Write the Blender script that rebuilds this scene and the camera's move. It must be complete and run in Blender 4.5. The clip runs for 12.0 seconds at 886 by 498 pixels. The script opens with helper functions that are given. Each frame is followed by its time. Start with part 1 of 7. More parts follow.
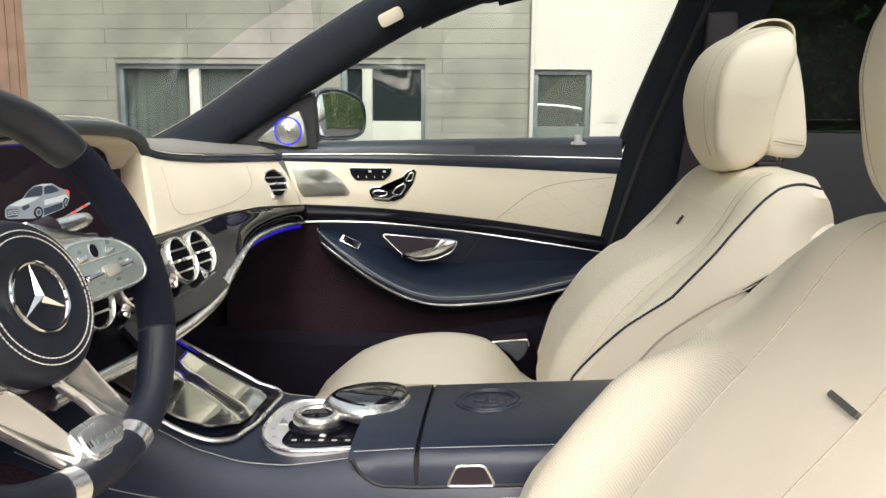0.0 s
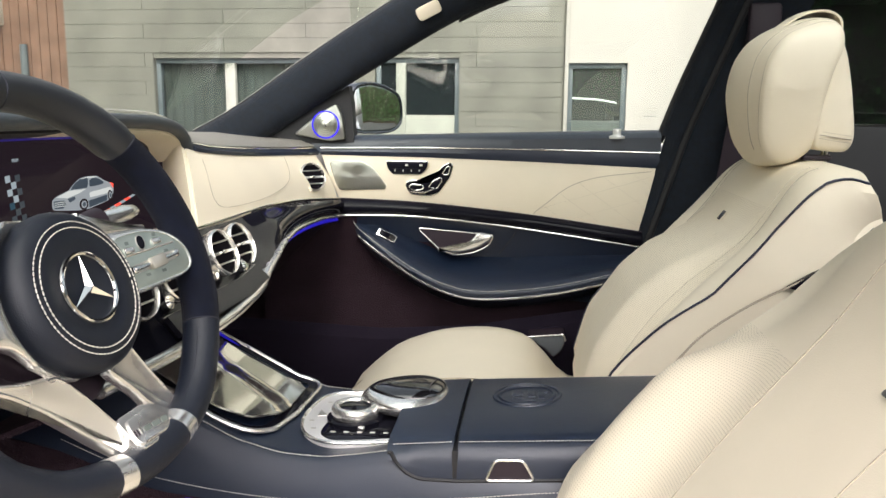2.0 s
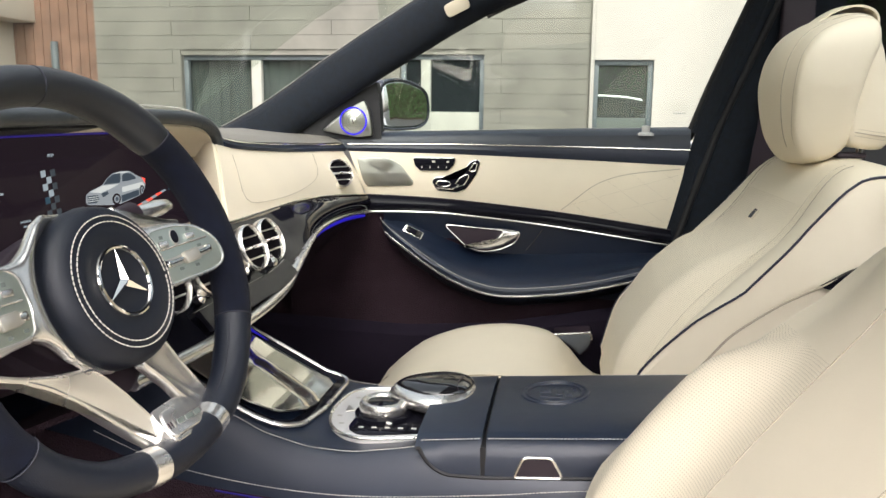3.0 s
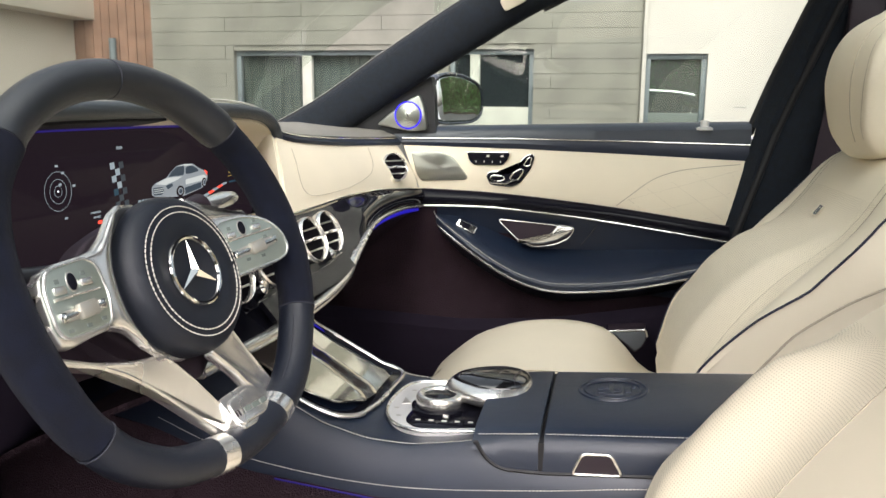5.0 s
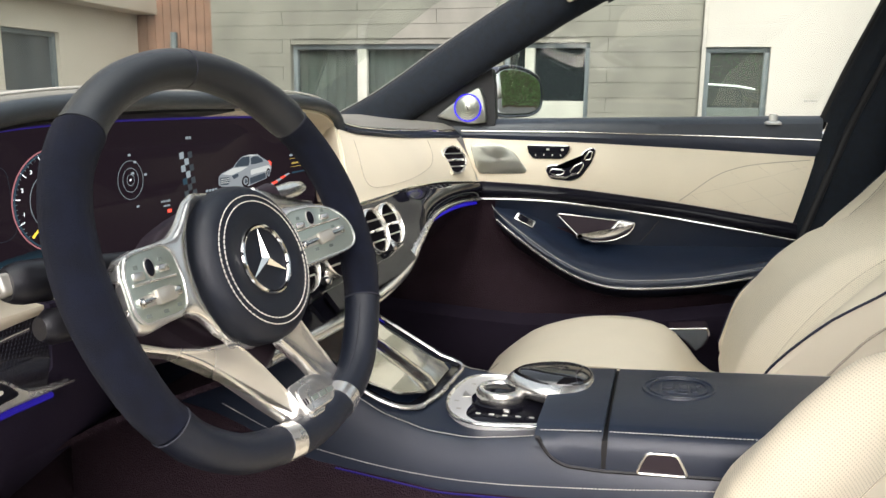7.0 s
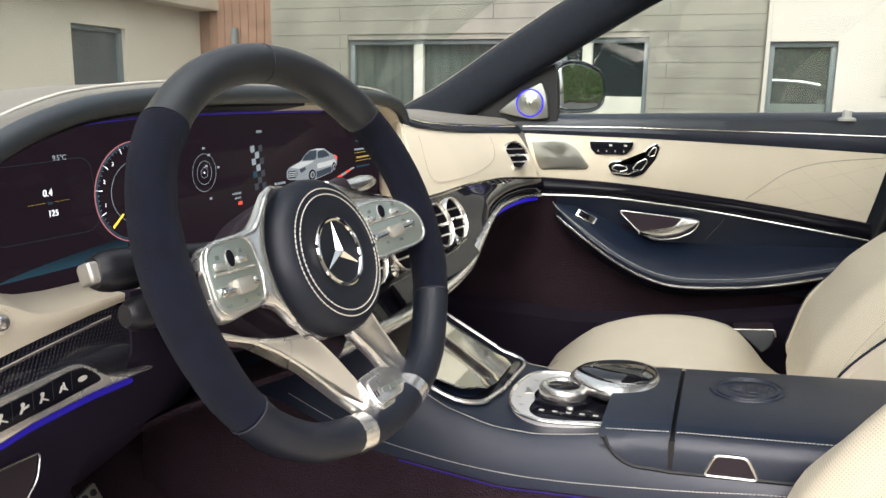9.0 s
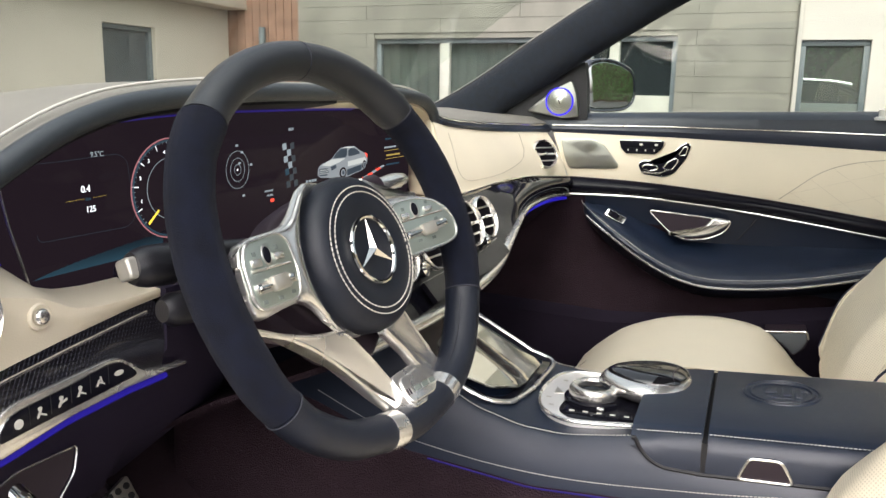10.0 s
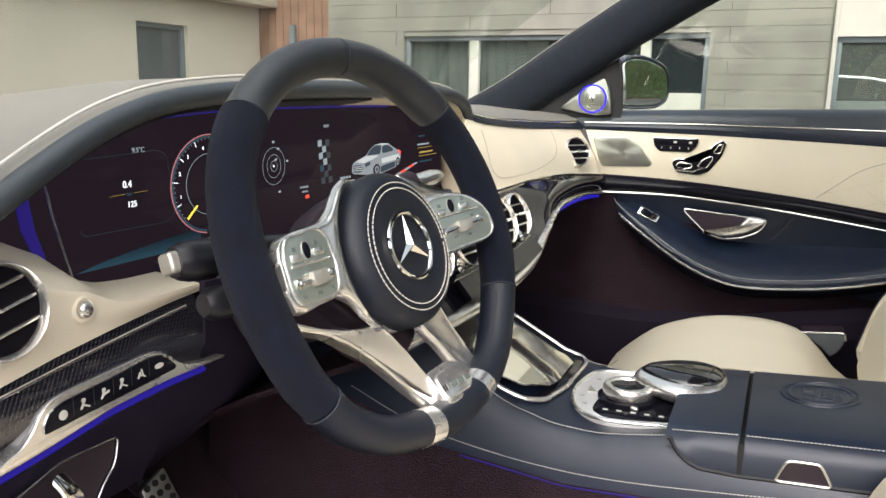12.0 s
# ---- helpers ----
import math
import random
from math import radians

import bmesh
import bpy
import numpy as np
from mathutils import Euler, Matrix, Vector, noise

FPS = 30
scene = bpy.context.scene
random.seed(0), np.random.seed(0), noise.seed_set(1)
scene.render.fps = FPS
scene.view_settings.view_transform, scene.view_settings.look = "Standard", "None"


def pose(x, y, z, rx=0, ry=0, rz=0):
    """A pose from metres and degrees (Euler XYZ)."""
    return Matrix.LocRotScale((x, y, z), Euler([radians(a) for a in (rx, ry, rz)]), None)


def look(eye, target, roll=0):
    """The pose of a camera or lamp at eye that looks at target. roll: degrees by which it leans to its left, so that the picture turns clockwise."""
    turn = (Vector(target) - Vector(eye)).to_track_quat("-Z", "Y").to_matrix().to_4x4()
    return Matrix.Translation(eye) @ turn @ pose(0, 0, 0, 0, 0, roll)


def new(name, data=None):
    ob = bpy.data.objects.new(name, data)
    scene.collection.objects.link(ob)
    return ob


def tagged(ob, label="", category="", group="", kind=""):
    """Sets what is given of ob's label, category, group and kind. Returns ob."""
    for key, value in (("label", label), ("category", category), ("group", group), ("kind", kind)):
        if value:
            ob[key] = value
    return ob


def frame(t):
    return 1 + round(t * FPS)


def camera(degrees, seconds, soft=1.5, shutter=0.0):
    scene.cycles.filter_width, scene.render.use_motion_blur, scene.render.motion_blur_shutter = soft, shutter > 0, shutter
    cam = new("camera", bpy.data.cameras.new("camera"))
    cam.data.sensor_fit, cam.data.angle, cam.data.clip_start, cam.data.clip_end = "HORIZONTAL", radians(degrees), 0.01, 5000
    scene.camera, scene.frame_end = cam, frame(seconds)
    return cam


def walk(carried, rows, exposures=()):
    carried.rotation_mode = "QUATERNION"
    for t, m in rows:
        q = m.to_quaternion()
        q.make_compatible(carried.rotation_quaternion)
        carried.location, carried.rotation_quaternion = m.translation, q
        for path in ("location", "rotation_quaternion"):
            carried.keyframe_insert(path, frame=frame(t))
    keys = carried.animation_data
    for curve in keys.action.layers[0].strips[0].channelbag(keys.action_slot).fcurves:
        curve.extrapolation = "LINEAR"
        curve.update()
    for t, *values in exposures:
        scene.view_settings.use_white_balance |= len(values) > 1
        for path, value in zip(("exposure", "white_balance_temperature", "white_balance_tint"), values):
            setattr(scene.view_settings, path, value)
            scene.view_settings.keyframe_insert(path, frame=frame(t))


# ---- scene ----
cam = camera(58.6, 12.0)
PATH = [
    (0, (0.353, -0.929, 0.934), (0.193, 1.04, 0.618), 0.5),
    (0.5, (0.352, -0.93, 0.935), (0.183, 1.038, 0.616), 0.5),
    (1, (0.351, -0.929, 0.935), (0.164, 1.035, 0.612), 0.4),
    (1.5, (0.348, -0.929, 0.934), (0.136, 1.033, 0.607), 0.5),
    (2, (0.344, -0.928, 0.933), (0.104, 1.03, 0.602), 0.5),
    (2.5, (0.34, -0.928, 0.933), (0.07, 1.025, 0.597), 0.5),
    (3, (0.337, -0.928, 0.932), (0.039, 1.021, 0.593), 0.6),
    (5, (0.322, -0.93, 0.93), (-0.09, 0.995, 0.578), 0.6),
    (5.5, (0.319, -0.929, 0.929), (-0.124, 0.988, 0.573), 0.6),
    (6, (0.314, -0.928, 0.929), (-0.159, 0.981, 0.568), 0.7),
    (6.5, (0.31, -0.929, 0.928), (-0.191, 0.973, 0.564), 0.8),
    (7, (0.306, -0.928, 0.927), (-0.229, 0.963, 0.559), 0.8),
    (9, (0.291, -0.933, 0.926), (-0.369, 0.916, 0.545), 0.9),
    (9.5, (0.288, -0.934, 0.925), (-0.401, 0.905, 0.543), 0.9),
    (10, (0.283, -0.934, 0.925), (-0.434, 0.893, 0.54), 1.0),
    (10.5, (0.28, -0.936, 0.924), (-0.462, 0.881, 0.538), 1.0),
    (11, (0.278, -0.936, 0.924), (-0.484, 0.872, 0.535), 1.0),
    (11.5, (0.277, -0.937, 0.924), (-0.496, 0.866, 0.533), 1.0),
    (12, (0.276, -0.937, 0.924), (-0.505, 0.863, 0.532), 1.0),
]
walk(cam, [(t, look(eye, target, roll)) for t, eye, target, roll in PATH], [(0.0, 1.13, 6380, 14.5), (12.0, 1.13, 6380, 14.5)])

# ---- sky and sun: an even, overcast day ----
world = bpy.data.worlds.new("sky")
scene.world = world
world.use_nodes = True
wn, wl = world.node_tree.nodes, world.node_tree.links
sky = wn.new("ShaderNodeTexSky")
sky.sky_type, sky.sun_disc = "NISHITA", False
sky.sun_elevation, sky.sun_rotation = radians(45), radians(171)
sky.air_density, sky.dust_density = 1.6, 4.0
grey = wn.new("ShaderNodeHueSaturation")
grey.inputs["Saturation"].default_value = 0.35
wl.new(sky.outputs[0], grey.inputs["Color"])
wl.new(grey.outputs[0], wn["Background"].inputs[0])
wn["Background"].inputs[1].default_value = 0.15
sun_data = bpy.data.lights.new("sun", "SUN")
sun_data.energy, sun_data.angle, sun_data.color = 1.7, radians(100), (1.0, 0.95, 0.88)
sun = new("sun", sun_data)
sun.matrix_world = look((0.9, -6.0, 6.2), (0, 0, 0))

# ---- materials ----


def mat(name, base, rough=0.5, metal=0.0, grain=0.0, scale=300.0, vary=0.12, coat=0.0, stain=6.0, spec=0.5, sheen=0.0):
    """A plain surface with variation at two scales and a fine relief."""
    m = bpy.data.materials.new(name)
    m.use_nodes = True
    n, l = m.node_tree.nodes, m.node_tree.links
    p = n["Principled BSDF"]
    p.inputs["Roughness"].default_value, p.inputs["Metallic"].default_value = rough, metal
    p.inputs["Coat Weight"].default_value, p.inputs["Specular IOR Level"].default_value = coat, spec
    p.inputs["Coat Roughness"].default_value = 0.06
    p.inputs["Sheen Weight"].default_value = sheen
    where = n.new("ShaderNodeTexCoord")
    big = n.new("ShaderNodeTexNoise")
    big.inputs["Scale"].default_value, big.inputs["Detail"].default_value = stain, 5.0
    l.new(where.outputs["Object"], big.inputs["Vector"])
    ramp = n.new("ShaderNodeMapRange")
    ramp.inputs["From Min"].default_value, ramp.inputs["From Max"].default_value = 0.3, 0.7
    ramp.inputs["To Min"].default_value, ramp.inputs["To Max"].default_value = 1 - vary, 1 + vary
    l.new(big.outputs["Fac"], ramp.inputs["Value"])
    tint = n.new("ShaderNodeMix")
    tint.data_type, tint.blend_type = "RGBA", "MULTIPLY"
    tint.inputs["Factor"].default_value = 1.0
    tint.inputs["A"].default_value = (*base, 1)
    l.new(ramp.outputs[0], tint.inputs["B"])
    l.new(tint.outputs["Result"], p.inputs["Base Color"])
    rr = n.new("ShaderNodeMapRange")
    rr.inputs["To Min"].default_value, rr.inputs["To Max"].default_value = max(rough - 0.08, 0.02), min(rough + 0.08, 1)
    l.new(big.outputs["Fac"], rr.inputs["Value"])
    l.new(rr.outputs[0], p.inputs["Roughness"])
    if grain:
        fine = n.new("ShaderNodeTexVoronoi")
        fine.inputs["Scale"].default_value = scale
        l.new(where.outputs["Object"], fine.inputs["Vector"])
        bump = n.new("ShaderNodeBump")
        bump.inputs["Strength"].default_value, bump.inputs["Distance"].default_value = grain, 0.002
        l.new(fine.outputs["Distance"], bump.inputs["Height"])
        l.new(bump.outputs[0], p.inputs["Normal"])
    return m


def glow(name, colour, power):
    m = bpy.data.materials.new(name)
    m.use_nodes = True
    p = m.node_tree.nodes["Principled BSDF"]
    p.inputs["Base Color"].default_value = (*[c * 0.2 for c in colour], 1)
    p.inputs["Specular IOR Level"].default_value = 0.12
    p.inputs["Emission Color"].default_value, p.inputs["Emission Strength"].default_value = (*colour, 1), power
    return m


def perforate(m, pitch, dark):
    """Rows of tiny holes punched through a leather."""
    n, l = m.node_tree.nodes, m.node_tree.links
    p = n["Principled BSDF"]
    src = p.inputs["Base Color"].links[0].from_socket
    where = n.new("ShaderNodeAttribute")
    where.attribute_name = "leather_lay"
    a, b = n.new("ShaderNodeVectorMath"), n.new("ShaderNodeVectorMath")
    a.operation = b.operation = "DOT_PRODUCT"
    a.inputs[1].default_value, b.inputs[1].default_value = (1 / pitch, 0, 0), (0, 1 / pitch, 0)
    l.new(where.outputs["Vector"], a.inputs[0]), l.new(where.outputs["Vector"], b.inputs[0])

    def op(kind, x, y=None):
        o = n.new("ShaderNodeMath")
        o.operation = kind
        for k, s in enumerate((x, y)):
            if s is None:
                continue
            if isinstance(s, (int, float)):
                o.inputs[k].default_value = s
            else:
                l.new(s, o.inputs[k])
        return o.outputs[0]

    fa = op("SUBTRACT", op("FRACT", a.outputs["Value"]), 0.5)
    fb = op("SUBTRACT", op("FRACT", b.outputs["Value"]), 0.5)
    hole = op("LESS_THAN", op("ADD", op("MULTIPLY", fa, fa), op("MULTIPLY", fb, fb)), 0.055)
    mix = n.new("ShaderNodeMix")
    mix.data_type = "RGBA"
    l.new(hole, mix.inputs["Factor"]), l.new(src, mix.inputs["A"])
    mix.inputs["B"].default_value = (*dark, 1)
    l.new(mix.outputs["Result"], p.inputs["Base Color"])
    return m


def weave(name, dark, light, pitch, way):
    """Carbon fibre under clear lacquer: fine slanting twill lines, broken up across."""
    m = mat(name, dark, 0.25, 0.0, coat=1.0)
    n, l = m.node_tree.nodes, m.node_tree.links
    p = n["Principled BSDF"]
    where = n.new("ShaderNodeTexCoord")

    def stripes(direction):
        d, f, a = n.new("ShaderNodeVectorMath"), n.new("ShaderNodeMath"), n.new("ShaderNodeMath")
        d.operation, f.operation, a.operation = "DOT_PRODUCT", "MULTIPLY", "SINE"
        d.inputs[1].default_value = direction
        f.inputs[1].default_value = 2 * math.pi / pitch
        l.new(where.outputs["Object"], d.inputs[0]), l.new(d.outputs["Value"], f.inputs[0]), l.new(f.outputs[0], a.inputs[0])
        return a.outputs[0]

    both = n.new("ShaderNodeMath")
    both.operation = "MULTIPLY_ADD"
    both.inputs[1].default_value = 0.25
    l.new(stripes((way[2] * 0.3, -way[2] * 0.3, 1.0)), both.inputs[0]), l.new(stripes(way), both.inputs[2])
    ramp = n.new("ShaderNodeMapRange")
    ramp.inputs["From Min"].default_value, ramp.inputs["From Max"].default_value = -0.4, 1.2
    l.new(both.outputs[0], ramp.inputs["Value"])
    mix = n.new("ShaderNodeMix")
    mix.data_type = "RGBA"
    mix.inputs["A"].default_value, mix.inputs["B"].default_value = (*dark, 1), (*light, 1)
    l.new(ramp.outputs[0], mix.inputs["Factor"]), l.new(mix.outputs["Result"], p.inputs["Base Color"])
    return m


def pane(name, tint, shine=1.0):
    """Thin window glass: clear, with a mirror film that grows at grazing angles."""
    m = bpy.data.materials.new(name)
    m.use_nodes = True
    n, l = m.node_tree.nodes, m.node_tree.links
    n.remove(n["Principled BSDF"])
    clear, gloss, mix = n.new("ShaderNodeBsdfTransparent"), n.new("ShaderNodeBsdfGlossy"), n.new("ShaderNodeMixShader")
    edge, power, gain = n.new("ShaderNodeLayerWeight"), n.new("ShaderNodeMath"), n.new("ShaderNodeMath")
    clear.inputs[0].default_value = (*tint, 1)
    gloss.inputs["Roughness"].default_value, gloss.inputs["Color"].default_value = 0.0, (1, 1, 1, 1)
    edge.inputs["Blend"].default_value = 0.5
    power.operation, gain.operation = "POWER", "MULTIPLY_ADD"
    power.inputs[1].default_value, gain.inputs[1].default_value, gain.inputs[2].default_value = 5.0, 0.8 * shine, 0.03 * shine
    l.new(edge.outputs["Facing"], power.inputs[0]), l.new(power.outputs[0], gain.inputs[0]), l.new(gain.outputs[0], mix.inputs[0])
    l.new(clear.outputs[0], mix.inputs[1]), l.new(gloss.outputs[0], mix.inputs[2])
    l.new(mix.outputs[0], n["Material Output"].inputs[0])
    return m


CREAM = mat("cream_leather", (0.77, 0.69, 0.535), 0.46, grain=0.12, scale=900, vary=0.04)
PERF = perforate(mat("perforated_cream_leather", (0.77, 0.69, 0.535), 0.5, grain=0.1, scale=900, vary=0.04), 0.0030, (0.55, 0.48, 0.36))
NAVY = mat("navy_leather", (0.0080, 0.0145, 0.032), 0.39, grain=0.12, scale=1100, vary=0.12, spec=0.62)
NAVYTOP = mat("navy_dash_leather", (0.020, 0.029, 0.044), 0.38, grain=0.2, scale=1100, vary=0.1, spec=0.8)
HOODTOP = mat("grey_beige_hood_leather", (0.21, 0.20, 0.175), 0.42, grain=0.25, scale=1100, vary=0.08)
SUEDE = mat("navy_suede", (0.0048, 0.0066, 0.0155), 0.85, grain=0.5, scale=1500, vary=0.35, stain=60, sheen=0.03, spec=0.2)
RIMHIDE = mat("rim_leather", (0.007, 0.0098, 0.018), 0.44, grain=0.2, scale=1300, vary=0.1)
TOPHIDE = mat("rim_top_leather", (0.008, 0.0100, 0.014), 0.38, grain=0.22, scale=1300, vary=0.15, sheen=0.04, spec=0.8)
LIPHIDE = mat("hood_lip_leather", (0.026, 0.034, 0.042), 0.42, grain=0.25, scale=1100, vary=0.08, spec=0.8)
KNEE = mat("knee_panel_plastic", (0.024, 0.019, 0.036), 0.7, grain=0.3, scale=900, vary=0.15, spec=0.15)
PLATE = mat("pale_silver_plate", (0.80, 0.79, 0.76), 0.34, 0.45, grain=0.05, scale=900, vary=0.05)
PILLAR = mat("pillar_fabric", (0.0042, 0.0080, 0.0150), 0.72, grain=0.5, scale=900, vary=0.45, stain=90, sheen=0.02, spec=0.35)
BLACK = mat("black_plastic", (0.029, 0.020, 0.027), 0.5, vary=0.2, spec=0.3)
RUBBER = mat("black_rubber", (0.01, 0.01, 0.012), 0.6, vary=0.2)
GLOSS = mat("piano_black", (0.008, 0.008, 0.012), 0.06, vary=0.1, spec=0.10)
CARBON = weave("carbon_trim", (0.006, 0.006, 0.009), (0.036, 0.037, 0.050), 0.0034, (0.75, 0.85, -0.40))
CARPET = mat("dark_carpet", (0.032, 0.020, 0.026), 0.95, spec=0.1, grain=0.8, scale=500, vary=0.3)
SATIN = mat("satin_aluminium", (0.84, 0.82, 0.78), 0.26, 0.90, vary=0.06)
KEYPLATE = mat("satin_key_plate", (0.42, 0.47, 0.42), 0.32, 0.75, vary=0.05)
CHROME = mat("chrome", (0.88, 0.86, 0.82), 0.11, 1.0, vary=0.03)
BRUSHED = mat("brushed_metal", (0.62, 0.6, 0.55), 0.35, 1.0, grain=0.15, scale=700, vary=0.1)
STITCH = mat("pale_thread", (0.62, 0.6, 0.54), 0.8, vary=0.1)
PIPING = mat("navy_piping", (0.009, 0.011, 0.032), 0.5, vary=0.1)
SCREEN = glow("screen_glass", (0.0075, 0.005, 0.0068), 1.0)
SCREEN.node_tree.nodes["Principled BSDF"].inputs["Roughness"].default_value = 0.08
SCREEN.node_tree.nodes["Principled BSDF"].inputs["Specular IOR Level"].default_value = 0.05
DIMBLUE = glow("dim_blue_light", (0.03, 0.02, 0.45), 0.16)
AMBIENT = glow("blue_ambient_light", (0.035, 0.02, 0.8), 0.8)
INK = glow("display_white", (0.8, 0.85, 0.85), 0.9)
INKGREY = glow("display_grey", (0.3, 0.36, 0.38), 0.45)
INKBLUE = glow("display_blue", (0.05, 0.12, 0.17), 0.22)
PALE = mat("pale_satin_cap", (0.5, 0.48, 0.42), 0.3, 0.6, vary=0.04)
SOFTBLUE = glow("soft_ambient_light", (0.035, 0.02, 0.8), 0.20)
INKDIM = glow("display_amber", (0.42, 0.30, 0.07), 0.5)
MIDBLUE = glow("soft_blue_light", (0.035, 0.022, 0.42), 0.24)
DUSK = glow("faint_violet_light", (0.05, 0.03, 0.36), 0.17)
INKRED = glow("display_red", (0.8, 0.07, 0.04), 0.8)
INKYEL = glow("display_yellow", (0.85, 0.6, 0.06), 0.8)
WINDOWGLASS = pane("clear_glass", (0.9, 0.93, 0.9))
PAINT = mat("white_car_paint", (0.78, 0.78, 0.76), 0.25, coat=1.0, vary=0.03)
TYRE = mat("tyre_rubber", (0.015, 0.015, 0.016), 0.8, grain=0.3, scale=200, vary=0.2)
HEADLINER = mat("headliner", (0.03, 0.03, 0.04), 0.95, grain=0.4, scale=800, vary=0.15)
CLAD = mat("grey_cladding", (0.208, 0.205, 0.172), 0.8, grain=0.25, scale=120, vary=0.20, stain=2.2)
RENDERED = mat("white_render", (0.53, 0.505, 0.455), 0.85, grain=0.3, scale=180, vary=0.06, stain=1.2)
WOODWALL = mat("brown_wood_panel", (0.24, 0.135, 0.090), 0.7, grain=0.3, scale=60, vary=0.3, stain=3.0)
WINGWALL = mat("cream_render", (0.60, 0.55, 0.455), 0.85, grain=0.3, scale=180, vary=0.07, stain=1.0)
GREYPANE = mat("grey_window_glass", (0.075, 0.090, 0.098), 0.06, vary=0.1, spec=0.6)
FRAME = mat("grey_window_frame", (0.14, 0.17, 0.18), 0.45, vary=0.1)
BLIND = mat("pale_blind", (0.42, 0.43, 0.37), 0.8, vary=0.1)
ASPHALT = mat("asphalt", (0.06, 0.06, 0.058), 0.9, grain=0.8, scale=90, vary=0.2, stain=0.7)
LEAF = mat("hedge_leaf", (0.09, 0.19, 0.055), 0.55, vary=0.5, stain=9.0)
TWIG = mat("bark", (0.09, 0.07, 0.05), 0.9, grain=0.8, scale=60, vary=0.3)
CURTAIN = mat("grey_curtain", (0.085, 0.10, 0.10), 0.9, grain=0.2, scale=300, vary=0.2, stain=3)
COATED = mat("coated_glass", (0.46, 0.52, 0.47), 0.03, 0.85, vary=0.03)
HOUSEGLASS = mat("house_glass", (0.02, 0.026, 0.028), 0.03, vary=0.1, spec=1.0)
MIRROR = mat("mirror_silver", (0.9, 0.92, 0.9), 0.02, 1.0, vary=0.01)
for polished in (COATED, HOUSEGLASS, MIRROR, GREYPANE, GLOSS):
    smooth = polished.node_tree.nodes["Principled BSDF"].inputs["Roughness"]
    polished.node_tree.links.remove(smooth.links[0])
    smooth.default_value = 0.05 if polished is GLOSS else 0.008

# ---- building blocks ----


def spline(pts, n, closed=False):
    """A smooth curve through the points, in n even steps."""
    p = np.array(pts, float)
    if closed:
        p = np.concatenate([p[-1:], p, p[:2]])
    else:
        p = np.concatenate([2 * p[:1] - p[1:2], p, 2 * p[-1:] - p[-2:-1]])
    out = []
    for k in range(1, len(p) - 2):
        t = np.linspace(0, 1, 24, endpoint=False)[:, None]
        a, b, c, d = p[k - 1 : k + 3]
        out.append(0.5 * (2 * b + (c - a) * t + (2 * a - 5 * b + 4 * c - d) * t**2 + (3 * b - a - 3 * c + d) * t**3))
    out.append(p[-2:-1])
    q = np.concatenate(out)
    s = np.r_[0, np.cumsum(np.linalg.norm(np.diff(q, axis=0), axis=1))]
    want = np.linspace(0, s[-1], n + 1 if closed else n)
    q = np.stack([np.interp(want, s, q[:, k]) for k in range(q.shape[1])], 1)
    return q[:-1] if closed else q


def at(x, xs, ys):
    return float(np.interp(x, xs, ys))


def basis(o, ex, ey):
    ex = Vector(ex).normalized()
    ez = ex.cross(Vector(ey)).normalized()
    ey = ez.cross(ex)
    m = Matrix((ex, ey, ez)).transposed().to_4x4()
    m.translation = o
    return m


def moved(geo, m):
    v = np.array(geo[0], float)
    r, t = np.array(m.to_3x3()), np.array(m.translation)
    return v @ r.T + t, geo[1]


def join(*geos):
    vs, fs, k = [], [], 0
    for v, f in geos:
        vs.append(np.array(v, float).reshape(-1, 3))
        fs += [[i + k for i in face] for face in f]
        k += len(v)
    return np.concatenate(vs), fs


def sheet(grid, wrap=False):
    """Quads over a grid of rows."""
    g = np.array(grid, float)
    a, b = g.shape[:2]
    f = [[i * b + j, i * b + (j + 1) % b, (i + 1) * b + (j + 1) % b, (i + 1) * b + j] for i in range(a - 1) for j in range(b if wrap else b - 1)]
    return g.reshape(-1, 3), f


def loft(rings, caps=True):
    v, f = sheet(rings, True)
    b, a = len(rings[0]), len(rings)
    if caps:
        f += [list(range(b))[::-1], list(range((a - 1) * b, a * b))]
    return v, f


def shell(grid, thick):
    """A sheet with thickness, grown along its own normals."""
    g = np.array(grid, float)
    du = np.gradient(g, axis=0)
    dv = np.gradient(g, axis=1)
    nrm = np.cross(du, dv)
    nrm /= np.linalg.norm(nrm, axis=2, keepdims=True) + 1e-12
    h = g + nrm * thick
    a, b = g.shape[:2]
    v1, f1 = sheet(g)
    v2, f2 = sheet(h)
    k = a * b
    edge = [i * b for i in range(a)] + [(a - 1) * b + j for j in range(1, b)] + [i * b + b - 1 for i in range(a - 2, -1, -1)] + [j for j in range(b - 2, 0, -1)]
    f = f1 + [[i + k for i in q][::-1] for q in f2]
    f += [[edge[i], edge[(i + 1) % len(edge)], edge[(i + 1) % len(edge)] + k, edge[i] + k] for i in range(len(edge))]
    return np.concatenate([v1, v2]), f


